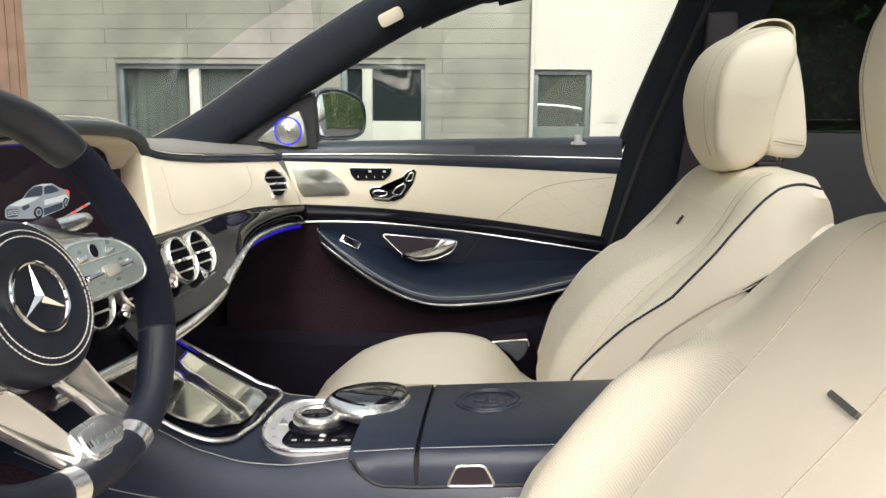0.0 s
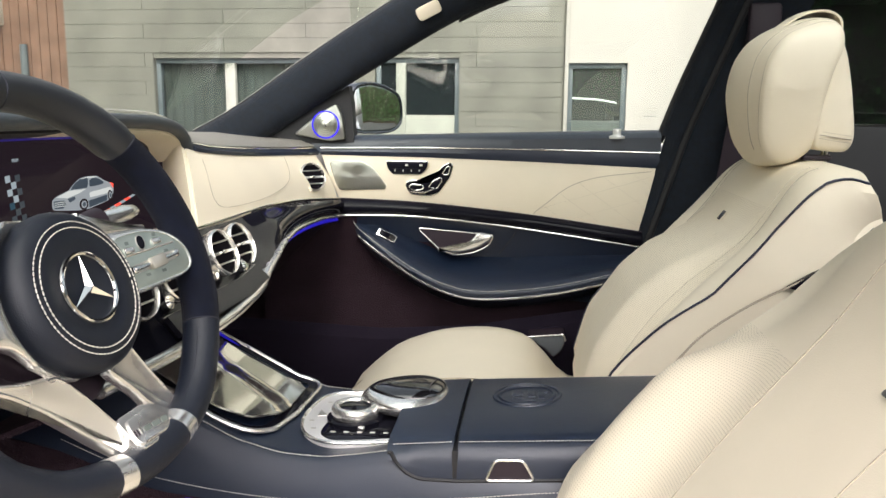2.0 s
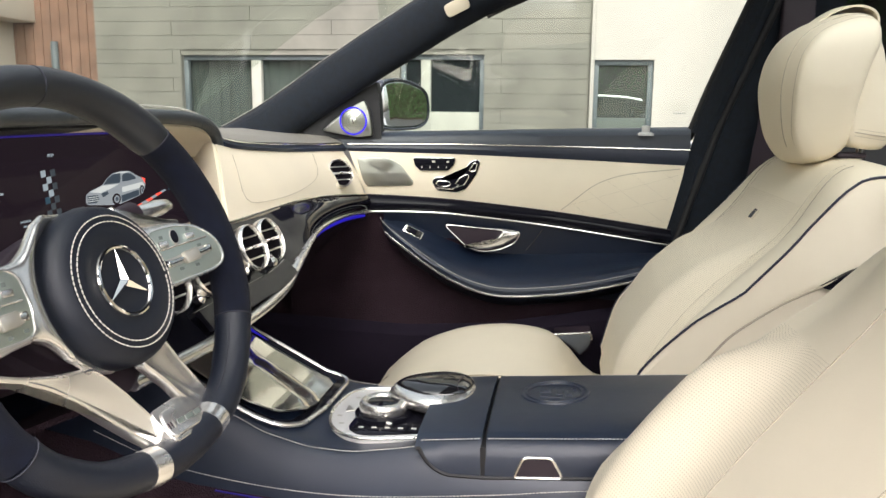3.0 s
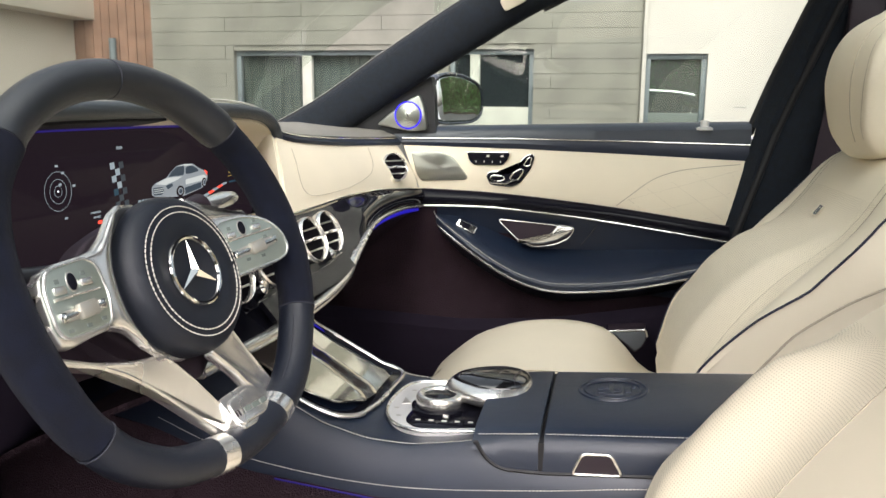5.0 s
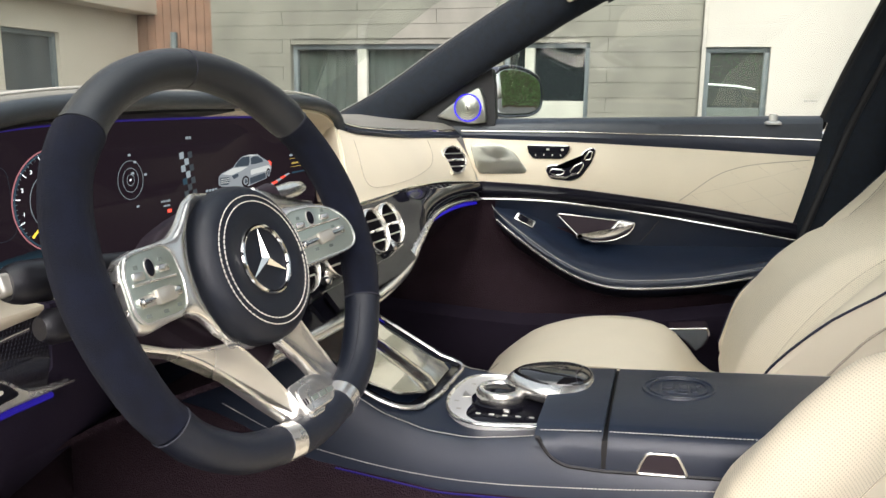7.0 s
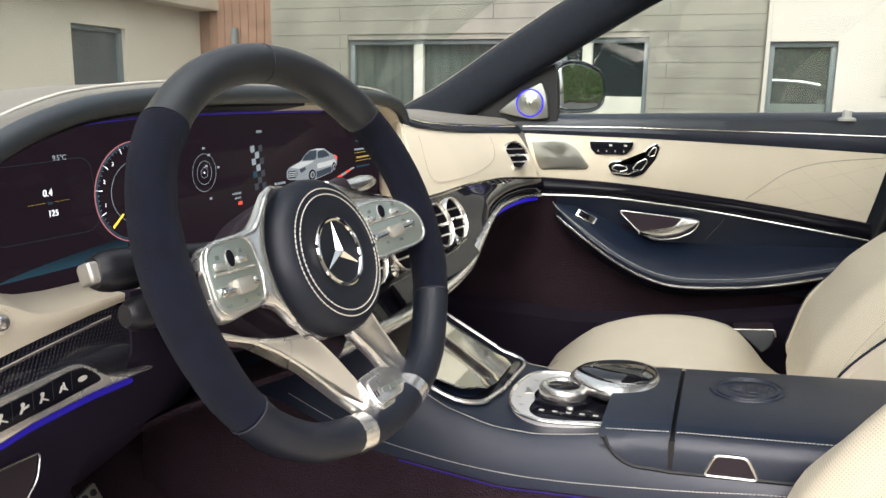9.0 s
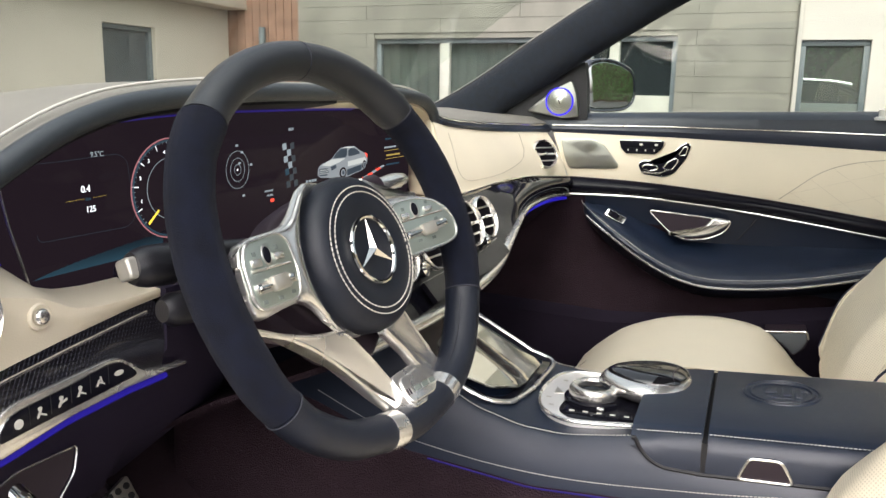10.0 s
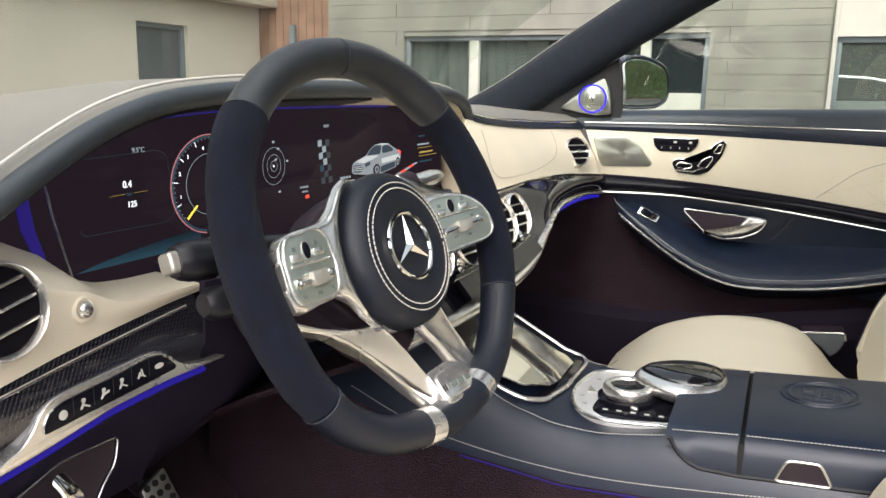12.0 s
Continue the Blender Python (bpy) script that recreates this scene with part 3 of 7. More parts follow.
# windscreen and its dark lower band
ws = [[(at(t, (0, 1), (-0.62, 0.16)) - 0.10 * (y / 0.7) ** 2 * -1.0 * (1 - t), y * (1 - 0.1 * t), at(t, (0, 0.5, 1), (0.895, 1.12, 1.30))) for y in np.linspace(-0.72, 0.72, 17)] for t in np.linspace(0, 1, 11)]
g = make("windscreen", shell(ws, 0.005), pane("windscreen_glass", (0.9, 0.93, 0.9), 0.45), body)
g.visible_shadow = False
make("scuttle", block((-0.66, 0, 0.865), (0.14, 1.5, 0.03), 0.01), BLACK, body)

# ---- dashboard ----
dash = thing("dashboard", (-0.25, 0, 0.3), "navy and cream leather dashboard with carbon and chrome trim", "dashboard")
HOOD = [(-0.72, 0.775), (-0.66, 0.815), (-0.60, 0.853), (-0.53, 0.890), (-0.477, 0.910), (-0.416, 0.922), (-0.30, 0.930), (-0.12, 0.932), (0.06, 0.931), (0.145, 0.926), (0.185, 0.917), (0.208, 0.903), (0.217, 0.888), (0.225, 0.878)]
hood = spline(HOOD, 70)
LIPX = -0.185
tan = np.gradient(hood, axis=0)
tan /= np.linalg.norm(tan, axis=1, keepdims=True)
inw = np.c_[tan[:, 1], -tan[:, 0]]


def hood_line(x, d, k0=0, k1=70):
    return np.array([(x, p[0] + n[0] * d, p[1] + n[1] * d) for p, n in zip(hood[k0:k1], inw[k0:k1])])


top_rows = [hood_line(LIPX, 0.0)]
for x, drop in ((-0.23, -0.004), (-0.30, -0.002), (-0.40, 0.008), (-0.52, 0.02), (-0.63, 0.03)):
    row = hood_line(x, drop)
    row[:, 2] = np.maximum(row[:, 2], 0.84)
    top_rows.append(row)
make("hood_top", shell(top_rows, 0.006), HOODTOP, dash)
make("hood_lip", tube(hood_line(LIPX, 0.0075), 0.0095, 12), LIPHIDE, dash)
make("hood_seam", tube(hood_line(LIPX - 0.012, -0.006), 0.0014, 8), STITCH, dash, "pale seam along the hood")
for k0, k1, m_, lab in ((0, 47, RUBBER, "dark underside of the hood"), (46, 70, CREAM, "cream leather underside of the hood")):
    make("hood_brim", shell([hood_line(LIPX - 0.003, 0.0160, k0, k1), hood_line(-0.21, 0.0200, k0, k1), hood_line(-0.235, 0.0235, k0, k1)], 0.004), m_, dash, lab)
make("hood_recess", shell([hood_line(-0.236, 0.0235), hood_line(-0.27, 0.0255)], 0.003), BLACK, dash)
make("ambient_strip", shell([hood_line(-0.238, 0.0250, 22, 57), hood_line(-0.246, 0.0285, 22, 57)], 0.002), DUSK, dash, "blue light strip under the hood")
make("ambient_strip", shell([[(-0.250, -0.532, 0.852), (-0.250, -0.5215, 0.853)], [(-0.250, -0.5265, 0.815), (-0.250, -0.5155, 0.8135)], [(-0.250, -0.516, 0.790), (-0.250, -0.508, 0.790)]], 0.002), DUSK, dash, "blue light at the screen's end")
make("screen_edge", tube([(-0.2535, -0.502, 0.862), (-0.2535, -0.4945, 0.82), (-0.2535, -0.479, 0.764)], 0.0012, 6), SATIN, dash, "thin metal edge of the screen")

# passenger side: character lines from the hood to the door, in x, y, z
T = spline([(-0.178, 0.214, 0.889), (-0.172, 0.267, 0.882), (-0.169, 0.371, 0.876), (-0.162, 0.56, 0.868), (-0.150, 0.66, 0.865), (-0.131, 0.716, 0.865)], 40)
B = spline([(-0.190, 0.10, 0.897), (-0.181, 0.16, 0.889), (-0.174, 0.21, 0.880), (-0.168, 0.262, 0.873), (-0.160, 0.42, 0.862), (-0.149, 0.60, 0.855), (-0.140, 0.67, 0.852), (-0.126, 0.718, 0.850)], 40)
C = spline([(-0.104, -0.30, 0.786), (-0.104, -0.05, 0.786), (-0.107, 0.165, 0.784), (-0.107, 0.327, 0.784), (-0.104, 0.462, 0.779), (-0.097, 0.60, 0.768), (-0.082, 0.708, 0.759)], 60)
K = spline([(-0.045, -0.30, 0.690), (-0.032, -0.16, 0.690), (-0.030, -0.055, 0.692), (-0.030, 0.01, 0.696), (-0.035, 0.085, 0.703), (-0.041, 0.135, 0.716), (-0.050, 0.20, 0.726), (-0.062, 0.275, 0.735), (-0.078, 0.40, 0.739), (-0.088, 0.58, 0.733), (-0.080, 0.712, 0.724)], 60)


def even(line, ys):
    return np.array([[np.interp(y, line[:, 1], line[:, k]) for k in range(3)] for y in ys])


front = [(x, y, z) for x, y, z in T]
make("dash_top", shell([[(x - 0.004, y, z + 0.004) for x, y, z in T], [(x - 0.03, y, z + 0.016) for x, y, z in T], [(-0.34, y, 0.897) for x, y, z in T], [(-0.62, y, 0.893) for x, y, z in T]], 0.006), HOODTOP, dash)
make("dash_corner", block((-0.160, 0.744, 0.866), (0.10, 0.056, 0.026), 0.006), NAVYTOP, dash)
make("silver_line", tube([(x + 0.001, y, z + 0.001) for x, y, z in T], 0.0016, 8), CHROME, dash)
make("upper_strip", shell([[(x - 0.004, y, z) for x, y, z in T], [(x + 0.004, y, z) for x, y, z in (T + even(B, T[:, 1])) / 2], [(x, y, z) for x, y, z in even(B, T[:, 1])]], -0.006), NAVY, dash)
rows = []
for t in np.linspace(0, 1, 12):
    ysc = np.linspace(0.192 - 0.125 * t, 0.708, 48)
    row = even(B, ysc) * (1 - t) + even(C, ysc) * t
    row[:, 0] += 0.007 * math.sin(math.pi * t) - 0.002
    rows.append(row)
make("cream_panel", shell(rows, -0.008), CREAM, dash, "smooth cream leather panel")
# glovebox outline: a shallow groove
gb = spline([(0.212, 0.866), (0.168, 0.828), (0.160, 0.806), (0.20, 0.797), (0.34, 0.796), (0.46, 0.806), (0.515, 0.822), (0.548, 0.845), (0.555, 0.852)], 60)


def on_panel(y, z, off=0.0):
    b, c = even(B, [y])[0], even(C, [y])[0]
    t = min(max((b[2] - z) / (b[2] - c[2]), 0), 1)
    return np.array([b[0] * (1 - t) + c[0] * t + 0.007 * math.sin(math.pi * t) + off, y, z])


GROOVE = mat("leather_groove", (0.42, 0.36, 0.27), 0.8)
make("glovebox_joint", tube([on_panel(y, z, -0.0002) for y, z in gb], 0.0004, 6), GROOVE, dash)
# return wall from the screen's end to the cream panel, and the ledge under the screen
right = [(p[0] - 0.003, p[1] + 0.001, p[2]) for p in (rows[0][0], rows[3][0], rows[6][0], rows[9][0], rows[11][0])]
left = [(-0.262, 0.292, 0.905), (-0.262, 0.296, 0.872), (-0.262, 0.296, 0.835), (-0.260, 0.293, 0.80), (-0.256, 0.288, 0.768)]
mid = [(a[0] * 0.45 + c[0] * 0.55, a[1] * 0.62 + c[1] * 0.38, a[2] * 0.5 + c[2] * 0.5) for a, c in zip(right, left)]
make("hood_return", shell([right, mid, left], 0.005), CREAM, dash)
yle = np.linspace(-0.30, 0.25, 20)
make("lower_ledge", shell([[(-0.252, y, 0.757) for y in yle], [(-0.18, y, 0.776) for y in yle], [(-0.125, y, 0.786) for y in yle], [(-0.102, y, 0.784) for y in yle]], -0.006), CREAM, dash, "cream leather ledge below the screen")
# lacquered trim between cream panel and chrome line
yst = np.linspace(-0.298, 0.706, 70)
Ct, Kt = even(C, yst), even(K, yst)
rows = []
for t in np.linspace(0, 1, 9):
    row = Ct * (1 - t) + Kt * t
    row[:, 0] += np.interp(yst, (-0.3, 0.19, 0.27), (-0.008, -0.006, 0.010)) * math.sin(math.pi * t) + 0.002
    row[:, 2] += 0.004 * math.sin(math.pi * t)
    rows.append(row)
make("lacquered_trim", shell(rows, -0.006), GLOSS, dash, "glossy black lacquered trim")
make("trim_edge", tube(even(C, yst) + (0.004, 0, 0.001), 0.0016, 8), CHROME, dash)
make("chrome_line", tube(even(K, yst) + (0.004, 0, -0.002), [at(y, (-0.3, 0.0, 0.12, 0.3, 0.7), (0.007, 0.0075, 0.007, 0.004, 0.003)) for y in yst], 10), SATIN, dash, "satin metal line under the trim")
make("ambient_strip", tube(even(K, np.linspace(0.26, 0.69, 24)) + (0.001, 0, -0.0095), [at(k, (0, 8, 18, 23), (0.001, 0.0036, 0.0042, 0.003)) for k in range(24)], 8), SOFTBLUE, dash, "blue light strip under the trim")
rows = [even(K, yst) + (0.0, 0, -0.004), even(K, yst) + (-0.04, 0, -0.03), [(-0.22, y, 0.60) for y in yst], [(-0.40, y, 0.50) for y in yst], [(-0.5, y, 0.42) for y in yst]]
make("knee_panel", shell(rows, -0.006), CARPET, dash)

# driver's side below the screen
yl = np.linspace(-0.80, -0.404, 40)
zscr = [at(y, (-0.80, -0.62, -0.56, -0.522, -0.510, -0.495, -0.473, -0.443, -0.41), (0.80, 0.83, 0.815, 0.796, 0.783, 0.772, 0.765, 0.762, 0.761)) for y in yl]
ztrim = [at(y, (-0.80, -0.60, -0.553, -0.50, -0.44, -0.404), (0.700, 0.725, 0.733, 0.7395, 0.7455, 0.7475)) for y in yl]
zchrome = [at(y, (-0.80, -0.60, -0.558, -0.506, -0.444, -0.404), (0.697, 0.720, 0.7255, 0.7315, 0.738, 0.741)) for y in yl]
zlow = [at(y, (-0.80, -0.61, -0.565, -0.513, -0.45, -0.38), (0.648, 0.6690, 0.6740, 0.6812, 0.6834, 0.6815)) for y in yl]
rows = []
for t in np.linspace(0, 1, 9):
    rows.append([(-0.235 + 0.045 * min(1, 3 * t) + 0.004 * math.sin(math.pi * t), y, a * (1 - t) + b * t) for y, a, b in zip(yl, zscr, ztrim)])
make("driver_cream_panel", shell(rows, -0.008), CREAM, dash, "cream leather panel round the driver's vent")
make("trim_edge", tube([(-0.186, y, z) for y, z in zip(yl[:38], zchrome[:38])], 0.0014, 8), SATIN, dash)
rows = [[(-0.192 + 0.006 * math.sin(math.pi * t), y, a * (1 - t) + b * t) for y, a, b in zip(yl, ztrim, zlow)] for t in np.linspace(0, 1, 6)]
make("carbon_trim", shell(rows, -0.006), CARBON, dash, "lacquered carbon fibre trim")
make("column_surround", shell([[(-0.235, y, 0.770) for y in (-0.408, -0.34, -0.26)], [(-0.180, y, 0.757) for y in (-0.406, -0.34, -0.26)], [(-0.186, y, 0.70) for y in (-0.402, -0.34, -0.26)], [(-0.245, y, 0.60) for y in (-0.46, -0.34, -0.26)], [(-0.40, y, 0.47) for y in (-0.48, -0.34, -0.26)]], -0.008), KNEE, dash, "dark surround of the steering column")
# a satin plate carries the bank of seat keys and runs out into a thin line
SPM = basis((-0.185, 0, 0), (0, 1, 0), (0, 0, 1))
low_edge = [(-0.80, 0.646), (-0.700, 0.6585), (-0.6102, 0.6672), (-0.5652, 0.6722), (-0.5127, 0.6798), (-0.4515, 0.6824), (-0.3808, 0.6801)]
top_edge = [(-0.3800, 0.6826), (-0.4053, 0.6850), (-0.4234, 0.6885), (-0.4359, 0.6920), (-0.4468, 0.7016), (-0.4593, 0.7098), (-0.4718, 0.7122), (-0.5103, 0.7103), (-0.5571, 0.7078), (-0.5693, 0.7045), (-0.5768, 0.6978), (-0.5822, 0.6887), (-0.5920, 0.6800), (-0.6096, 0.6742), (-0.700, 0.6635), (-0.80, 0.651)]
make("switch_plate", prism(corners(low_edge + top_edge, 0.004, 3), -0.006, 0.002, SPM, 0.0012), SATIN, dash, "satin metal plate with a fine lower edge")
# strip made thick and visible to stand in for its blue glow below
make("ambient_strip", tube([(-0.188, y, z - 0.006) for y, z in zip(yl[4:], zlow[4:])], 0.0030, 8), MIDBLUE, dash, "blue light strip under the satin plate, thickened for its cast glow")
rows = [[(-0.19, y, z - 0.003) for y, z in zip(yl, zlow)], [(-0.215, y, z - 0.04) for y, z in zip(yl, zlow)], [(-0.27, y, 0.55) for y in yl], [(-0.42, y, 0.46) for y in yl]]
make("knee_panel", shell(rows, -0.006), KNEE, dash)

# screen
scr = make("screen", prism(corners([(-0.53, 0.755), (0.27, 0.755), (0.28, 0.905), (0.10, 0.915), (-0.42, 0.912), (-0.50, 0.88), (-0.54, 0.83)], 0.02), -0.02, 0.0, basis((-0.255, 0, 0), (0, 1, 0), (0, 0, 1)), 0.001), SCREEN, dash, "wide black glass instrument display")

# ---- steering wheel ----
LACE = mat("dark_thread", (0.028, 0.030, 0.042), 0.8, vary=0.1)
WM = basis((-0.0192, -0.3749, 0.8085), (0.2122, 0.9772, 0), (-0.355, 0.0771, 0.9317))
wheel = thing("steering_wheel", (-0.019, -0.375, 0.66), "flat-bottomed steering wheel in navy leather and suede with satin spokes", "steering wheel")
RR = 0.1518


def rim_at(deg):
    a = radians(deg)
    r = RR + at(deg % 360, (0, 150, 172, 186, 196, 206, 216, 230, 246, 258, 285, 300, 310, 322, 360), (0.0, -0.001, -0.0048, -0.0058, -0.005, -0.0028, 0.0015, 0.0052, 0.0046, 0.0014, 0.001, 0.0024, 0.0022, 0.0, 0.0))
    x, y = r * math.cos(a), r * math.sin(a)
    if y < 0:
        y *= 1.028
    if y < -0.11:
        x *= 1 + 0.5 * (-0.11 - y)
    return x, y


def rim(a0, a1, name, material, label="", swell=1.0):
    n = max(8, int(abs(a1 - a0) / 3))
    degs = np.linspace(a0, a1, n)
    rings = []
    for d in degs:
        x, y = rim_at(d)
        x2, y2 = rim_at(d + 0.5)
        tx, ty = x2 - x, y2 - y
        l = math.hypot(tx, ty)
        ox, oy = ty / l, -tx / l
        girth = at(d % 360, (0, 150, 185, 205, 225, 300, 335, 345, 360), (1.05, 1.04, 1.12, 1.07, 1.0, 1.0, 1.02, 1.07, 1.05))
        fat = girth * swell + 0.10 * math.exp(-(((d - 45) % 360 - 0) / 18) ** 2) + 0.10 * math.exp(-(((d - 135) % 360) / 18) ** 2)
        ring = []
        for t in np.linspace(0, 2 * np.pi, 16, endpoint=False):
            r, w = 0.0150 * fat * math.cos(t), 0.0170 * fat * math.sin(t)
            ring.append((x + ox * r, y + oy * r, w))
        rings.append(ring)
    return make(name, moved(loft(rings), WM), material, wheel, label)


rim(42.4, 89.7, "rim_top", TOPHIDE, "smooth leather rim section")
rim(90.3, 137.6, "rim_top", TOPHIDE, "smooth leather rim section")
rim(138, 222, "rim_side", SUEDE, "suede rim section")
rim(-27, 42, "rim_side", SUEDE, "suede rim section")
rim(222.4, 260.7, "rim_bottom", RIMHIDE, "smooth leather rim section")
rim(266.0, 289.9, "rim_bottom", RIMHIDE, "smooth leather rim section")
rim(294.4, 332.6, "rim_bottom", RIMHIDE, "smooth leather rim section")
rim(260.5, 266.2, "spoke_clamp", SATIN, "satin metal clamp round the rim", 1.035)
rim(289.7, 294.6, "spoke_clamp", SATIN, "satin metal clamp round the rim", 1.035)
for d in (42.2, 90, 137.8, 222.2, 332.8):
    x, y = rim_at(d)
    a = math.atan2(y, x)
    make("rim_joint", moved(tube([(x + math.cos(a) * 0.0150 * math.cos(t), y + math.sin(a) * 0.0150 * math.cos(t), 0.0180 * math.sin(t)) for t in np.linspace(0, 2 * np.pi, 24, endpoint=False)], 0.0007, 6, True), WM), LACE, wheel)

# lacing on the inner side of the rim
for a0, a1 in ((300, 331),):
    lace = []
    for d in np.linspace(a0, a1, 60):
        x, y = rim_at(d)
        l = math.hypot(x, y)
        lace.append((x * (1 - 0.0140 / l), y * (1 - 0.0140 / l), 0.0085))
    make("rim_lacing", moved(seam(lace, 0.0052, 0.0036, 0.0008), WM), LACE, wheel, "dark lacing along the rim", kind="stuff")

HC = (0.003, -0.014)
WH = WM @ Matrix.Translation((0.006, 0, 0.003)) @ Matrix.Rotation(radians(5.3), 4, "Y")
hubm = WH @ Matrix.Translation((HC[0], HC[1], 0))
make("airbag_cover", lathe([(0.058, -0.045), (0.065, -0.03), (0.066, -0.004), (0.064, 0.003), (0.060, 0.008), (0.052, 0.0115), (0.042, 0.0125), (0.034, 0.0115), (0.028, 0.0095), (0.010, 0.0095), (0.0005, 0.0095)], hubm, 56), RIMHIDE, wheel, "round padded leather airbag cover")
for r in (0.0535, 0.0485):
    th = np.radians(np.linspace(0, 360, 160))
    make("stitching", moved(seam(np.c_[r * np.cos(th), r * np.sin(th), np.full(160, 0.0118 if r > 0.05 else 0.0124)], 0.0042, 0.0034, 0.0007), hubm), STITCH, wheel, "pale double stitching", kind="stuff")
make("emblem_ring", moved(tube([(0.0275 * math.cos(t), 0.0275 * math.sin(t), 0.0115) for t in np.linspace(0, 2 * np.pi, 48, endpoint=False)], 0.0021, 8, True), hubm), CHROME, wheel, "chrome ring emblem")
for k in range(3):
    a = math.pi / 2 + k * 2 * math.pi / 3
    ca, sa = math.cos(a), math.sin(a)
    v = [(0.0265 * ca, 0.0265 * sa, 0.0118), (-0.0036 * sa, 0.0036 * ca, 0.0105), (0, 0, 0.0148), (0.0036 * sa, -0.0036 * ca, 0.0105), (0.0, 0.0, 0.009)]
    v[1] = (v[1][0] + 0.0022 * ca, v[1][1] + 0.0022 * sa, v[1][2])
    v[3] = (v[3][0] + 0.0022 * ca, v[3][1] + 0.0022 * sa, v[3][2])
    make("emblem_blade", moved((v, [[0, 1, 2], [0, 2, 3], [0, 3, 4], [0, 4, 1], [1, 4, 2], [2, 4, 3]]), hubm), CHROME, wheel, "chrome blade of a three-armed emblem", sharp=10)


def arm_surface(xs, top, low, height, edge, thick):
    """A spoke's skin: columns along x from its lower to its upper edge, rolled over at both, with a height that follows the cover."""
    rows = []
    for x in xs:
        a, b = at(x, *low), at(x, *top)
        row = []
        for v in np.linspace(0, 1, 23):
            y = a + (b - a) * (0.5 - 0.5 * math.cos(math.pi * v))
            row.append((x, y, height(x, y) - edge * abs(2 * v - 1) ** 7))
        rows.append(row)
    return shell(rows, thick)


def valley(x, y):
    """The metal dips where it meets the airbag cover and rises to a rounded shoulder."""
    d = math.hypot(x - HC[0], y - HC[1])
    return at(d, (0.050, 0.062, 0.067, 0.072, 0.077, 0.083, 0.090, 0.16), (-0.020, -0.013, -0.0085, -0.003, 0.0030, 0.0045, 0.003, 0.001))


def spoke_keys(m, plate, slider, bar, oval, keys, marks, ridge):
    """A touch key plate on its spoke: slider with chrome bar, oval pad, keys and small marks."""
    outline = corners(plate, 0.007)
    kp = make("key_plate", prism(outline, 0.0, 0.006, m, 0.0015), KEYPLATE, wheel, "satin plate with touch keys")
    make("plate_edge", moved(tube([(x, y, 0.0055) for x, y in inset(outline, -0.0006)], 0.0012, 6, True), m), SATIN, kp)
    make("plate_ridge", moved(loft([[(x, y - 0.0004, 0.0055), (x, y + 0.0022, 0.0058), (x, y + 0.0010, 0.0074), (x, y, 0.0070)] for x, y in np.linspace(*ridge, 8)]), m), SATIN, kp)
    (ax, ay), (bx, by) = bar
    make("slider_groove", moved(loft([[(x, y - 0.0042, 0.0058), (x, y + 0.0042, 0.0058), (x, y + 0.0036, 0.0064), (x, y - 0.0036, 0.0064)] for x, y in np.linspace((ax, ay), (bx, by), 3)]), m), BRUSHED, kp)
    make("slider_bar", moved(tube([(ax, ay, 0.0075), (bx, by, 0.0075)], 0.0021, 12), m), CHROME, kp, "round chrome slider bar")
    for x, y in bar:
        make("bar_end", moved(block((x, y, 0.0072), (0.0052, 0.0066, 0.0034), 0.0012), m), CHROME, kp)
    sx, sy = slider
    make("slider", moved(block((sx, sy, 0.0085), (0.0165, 0.0110, 0.0060), 0.0018), m @ Matrix.Translation((sx, sy, 0)) @ Matrix.Rotation(math.atan2(by - ay, bx - ax), 4, "Z") @ Matrix.Translation((-sx, -sy, 0))), PALE, kp, "pale satin thumb slider")
    make("key_rim", prism(ring2(oval[0], oval[1], 0.0046, 0.0072, 24), 0.0, 0.0064, m, 0.0004), BRUSHED, kp)
    make("touch_key", prism(ring2(oval[0], oval[1], 0.0036, 0.0060, 20), 0.0, 0.0072, m, 0.0006), GLOSS, kp, "small oval black touch key")
    for x, y in keys:
        make("key", moved(block((x, y, 0.0066), (0.0098, 0.0054, 0.0030), 0.0011), m), SATIN, kp)
        make("icon", moved(block((x, y + 0.0062, 0.0061), (0.0036, 0.0030, 0.0006)), m), FADED, kp)
    for x, y in marks:
        make("icon", moved(block((x, y, 0.0061), (0.0042, 0.0026, 0.0006)), m), FADED, kp)


FADED = mat("faded_print", (0.20, 0.23, 0.21), 0.5, 0.4)
LEFT_TOP = ((-0.1385, -0.1365, -0.1306, -0.1146, -0.0928, -0.0800, -0.0700, -0.0516, -0.0383, -0.0120), (-0.004, 0.0035, 0.0098, 0.0145, 0.0165, 0.0190, 0.0262, 0.0440, 0.0500, 0.0515))
LEFT_LOW = ((-0.1385, -0.1370, -0.1335, -0.1236, -0.1060, -0.0872, -0.0790, -0.0720, -0.0621, -0.0391, -0.0120), (-0.0290, -0.0360, -0.0415, -0.0436, -0.0405, -0.0385, -0.0415, -0.0470, -0.0590, -0.0735, -0.0790))
left_xs = np.concatenate([np.linspace(-0.1385, -0.130, 8), np.linspace(-0.127, -0.012, 44)])
make("spoke", moved(arm_surface(left_xs, LEFT_TOP, LEFT_LOW, valley, 0.010, -0.006), WH), SATIN, wheel, "satin metal side spoke", sharp=60)
make("spoke_core", prism(spline([(-0.128, 0.004), (-0.09, 0.010), (-0.06, 0.030), (0.0, 0.046), (0.05, 0.030), (0.06, -0.03), (0.02, -0.074), (-0.04, -0.066), (-0.085, -0.034), (-0.128, -0.034)], 60, True), -0.040, -0.020, WH, 0.004), BLACK, wheel, "dark plastic body behind the spokes")
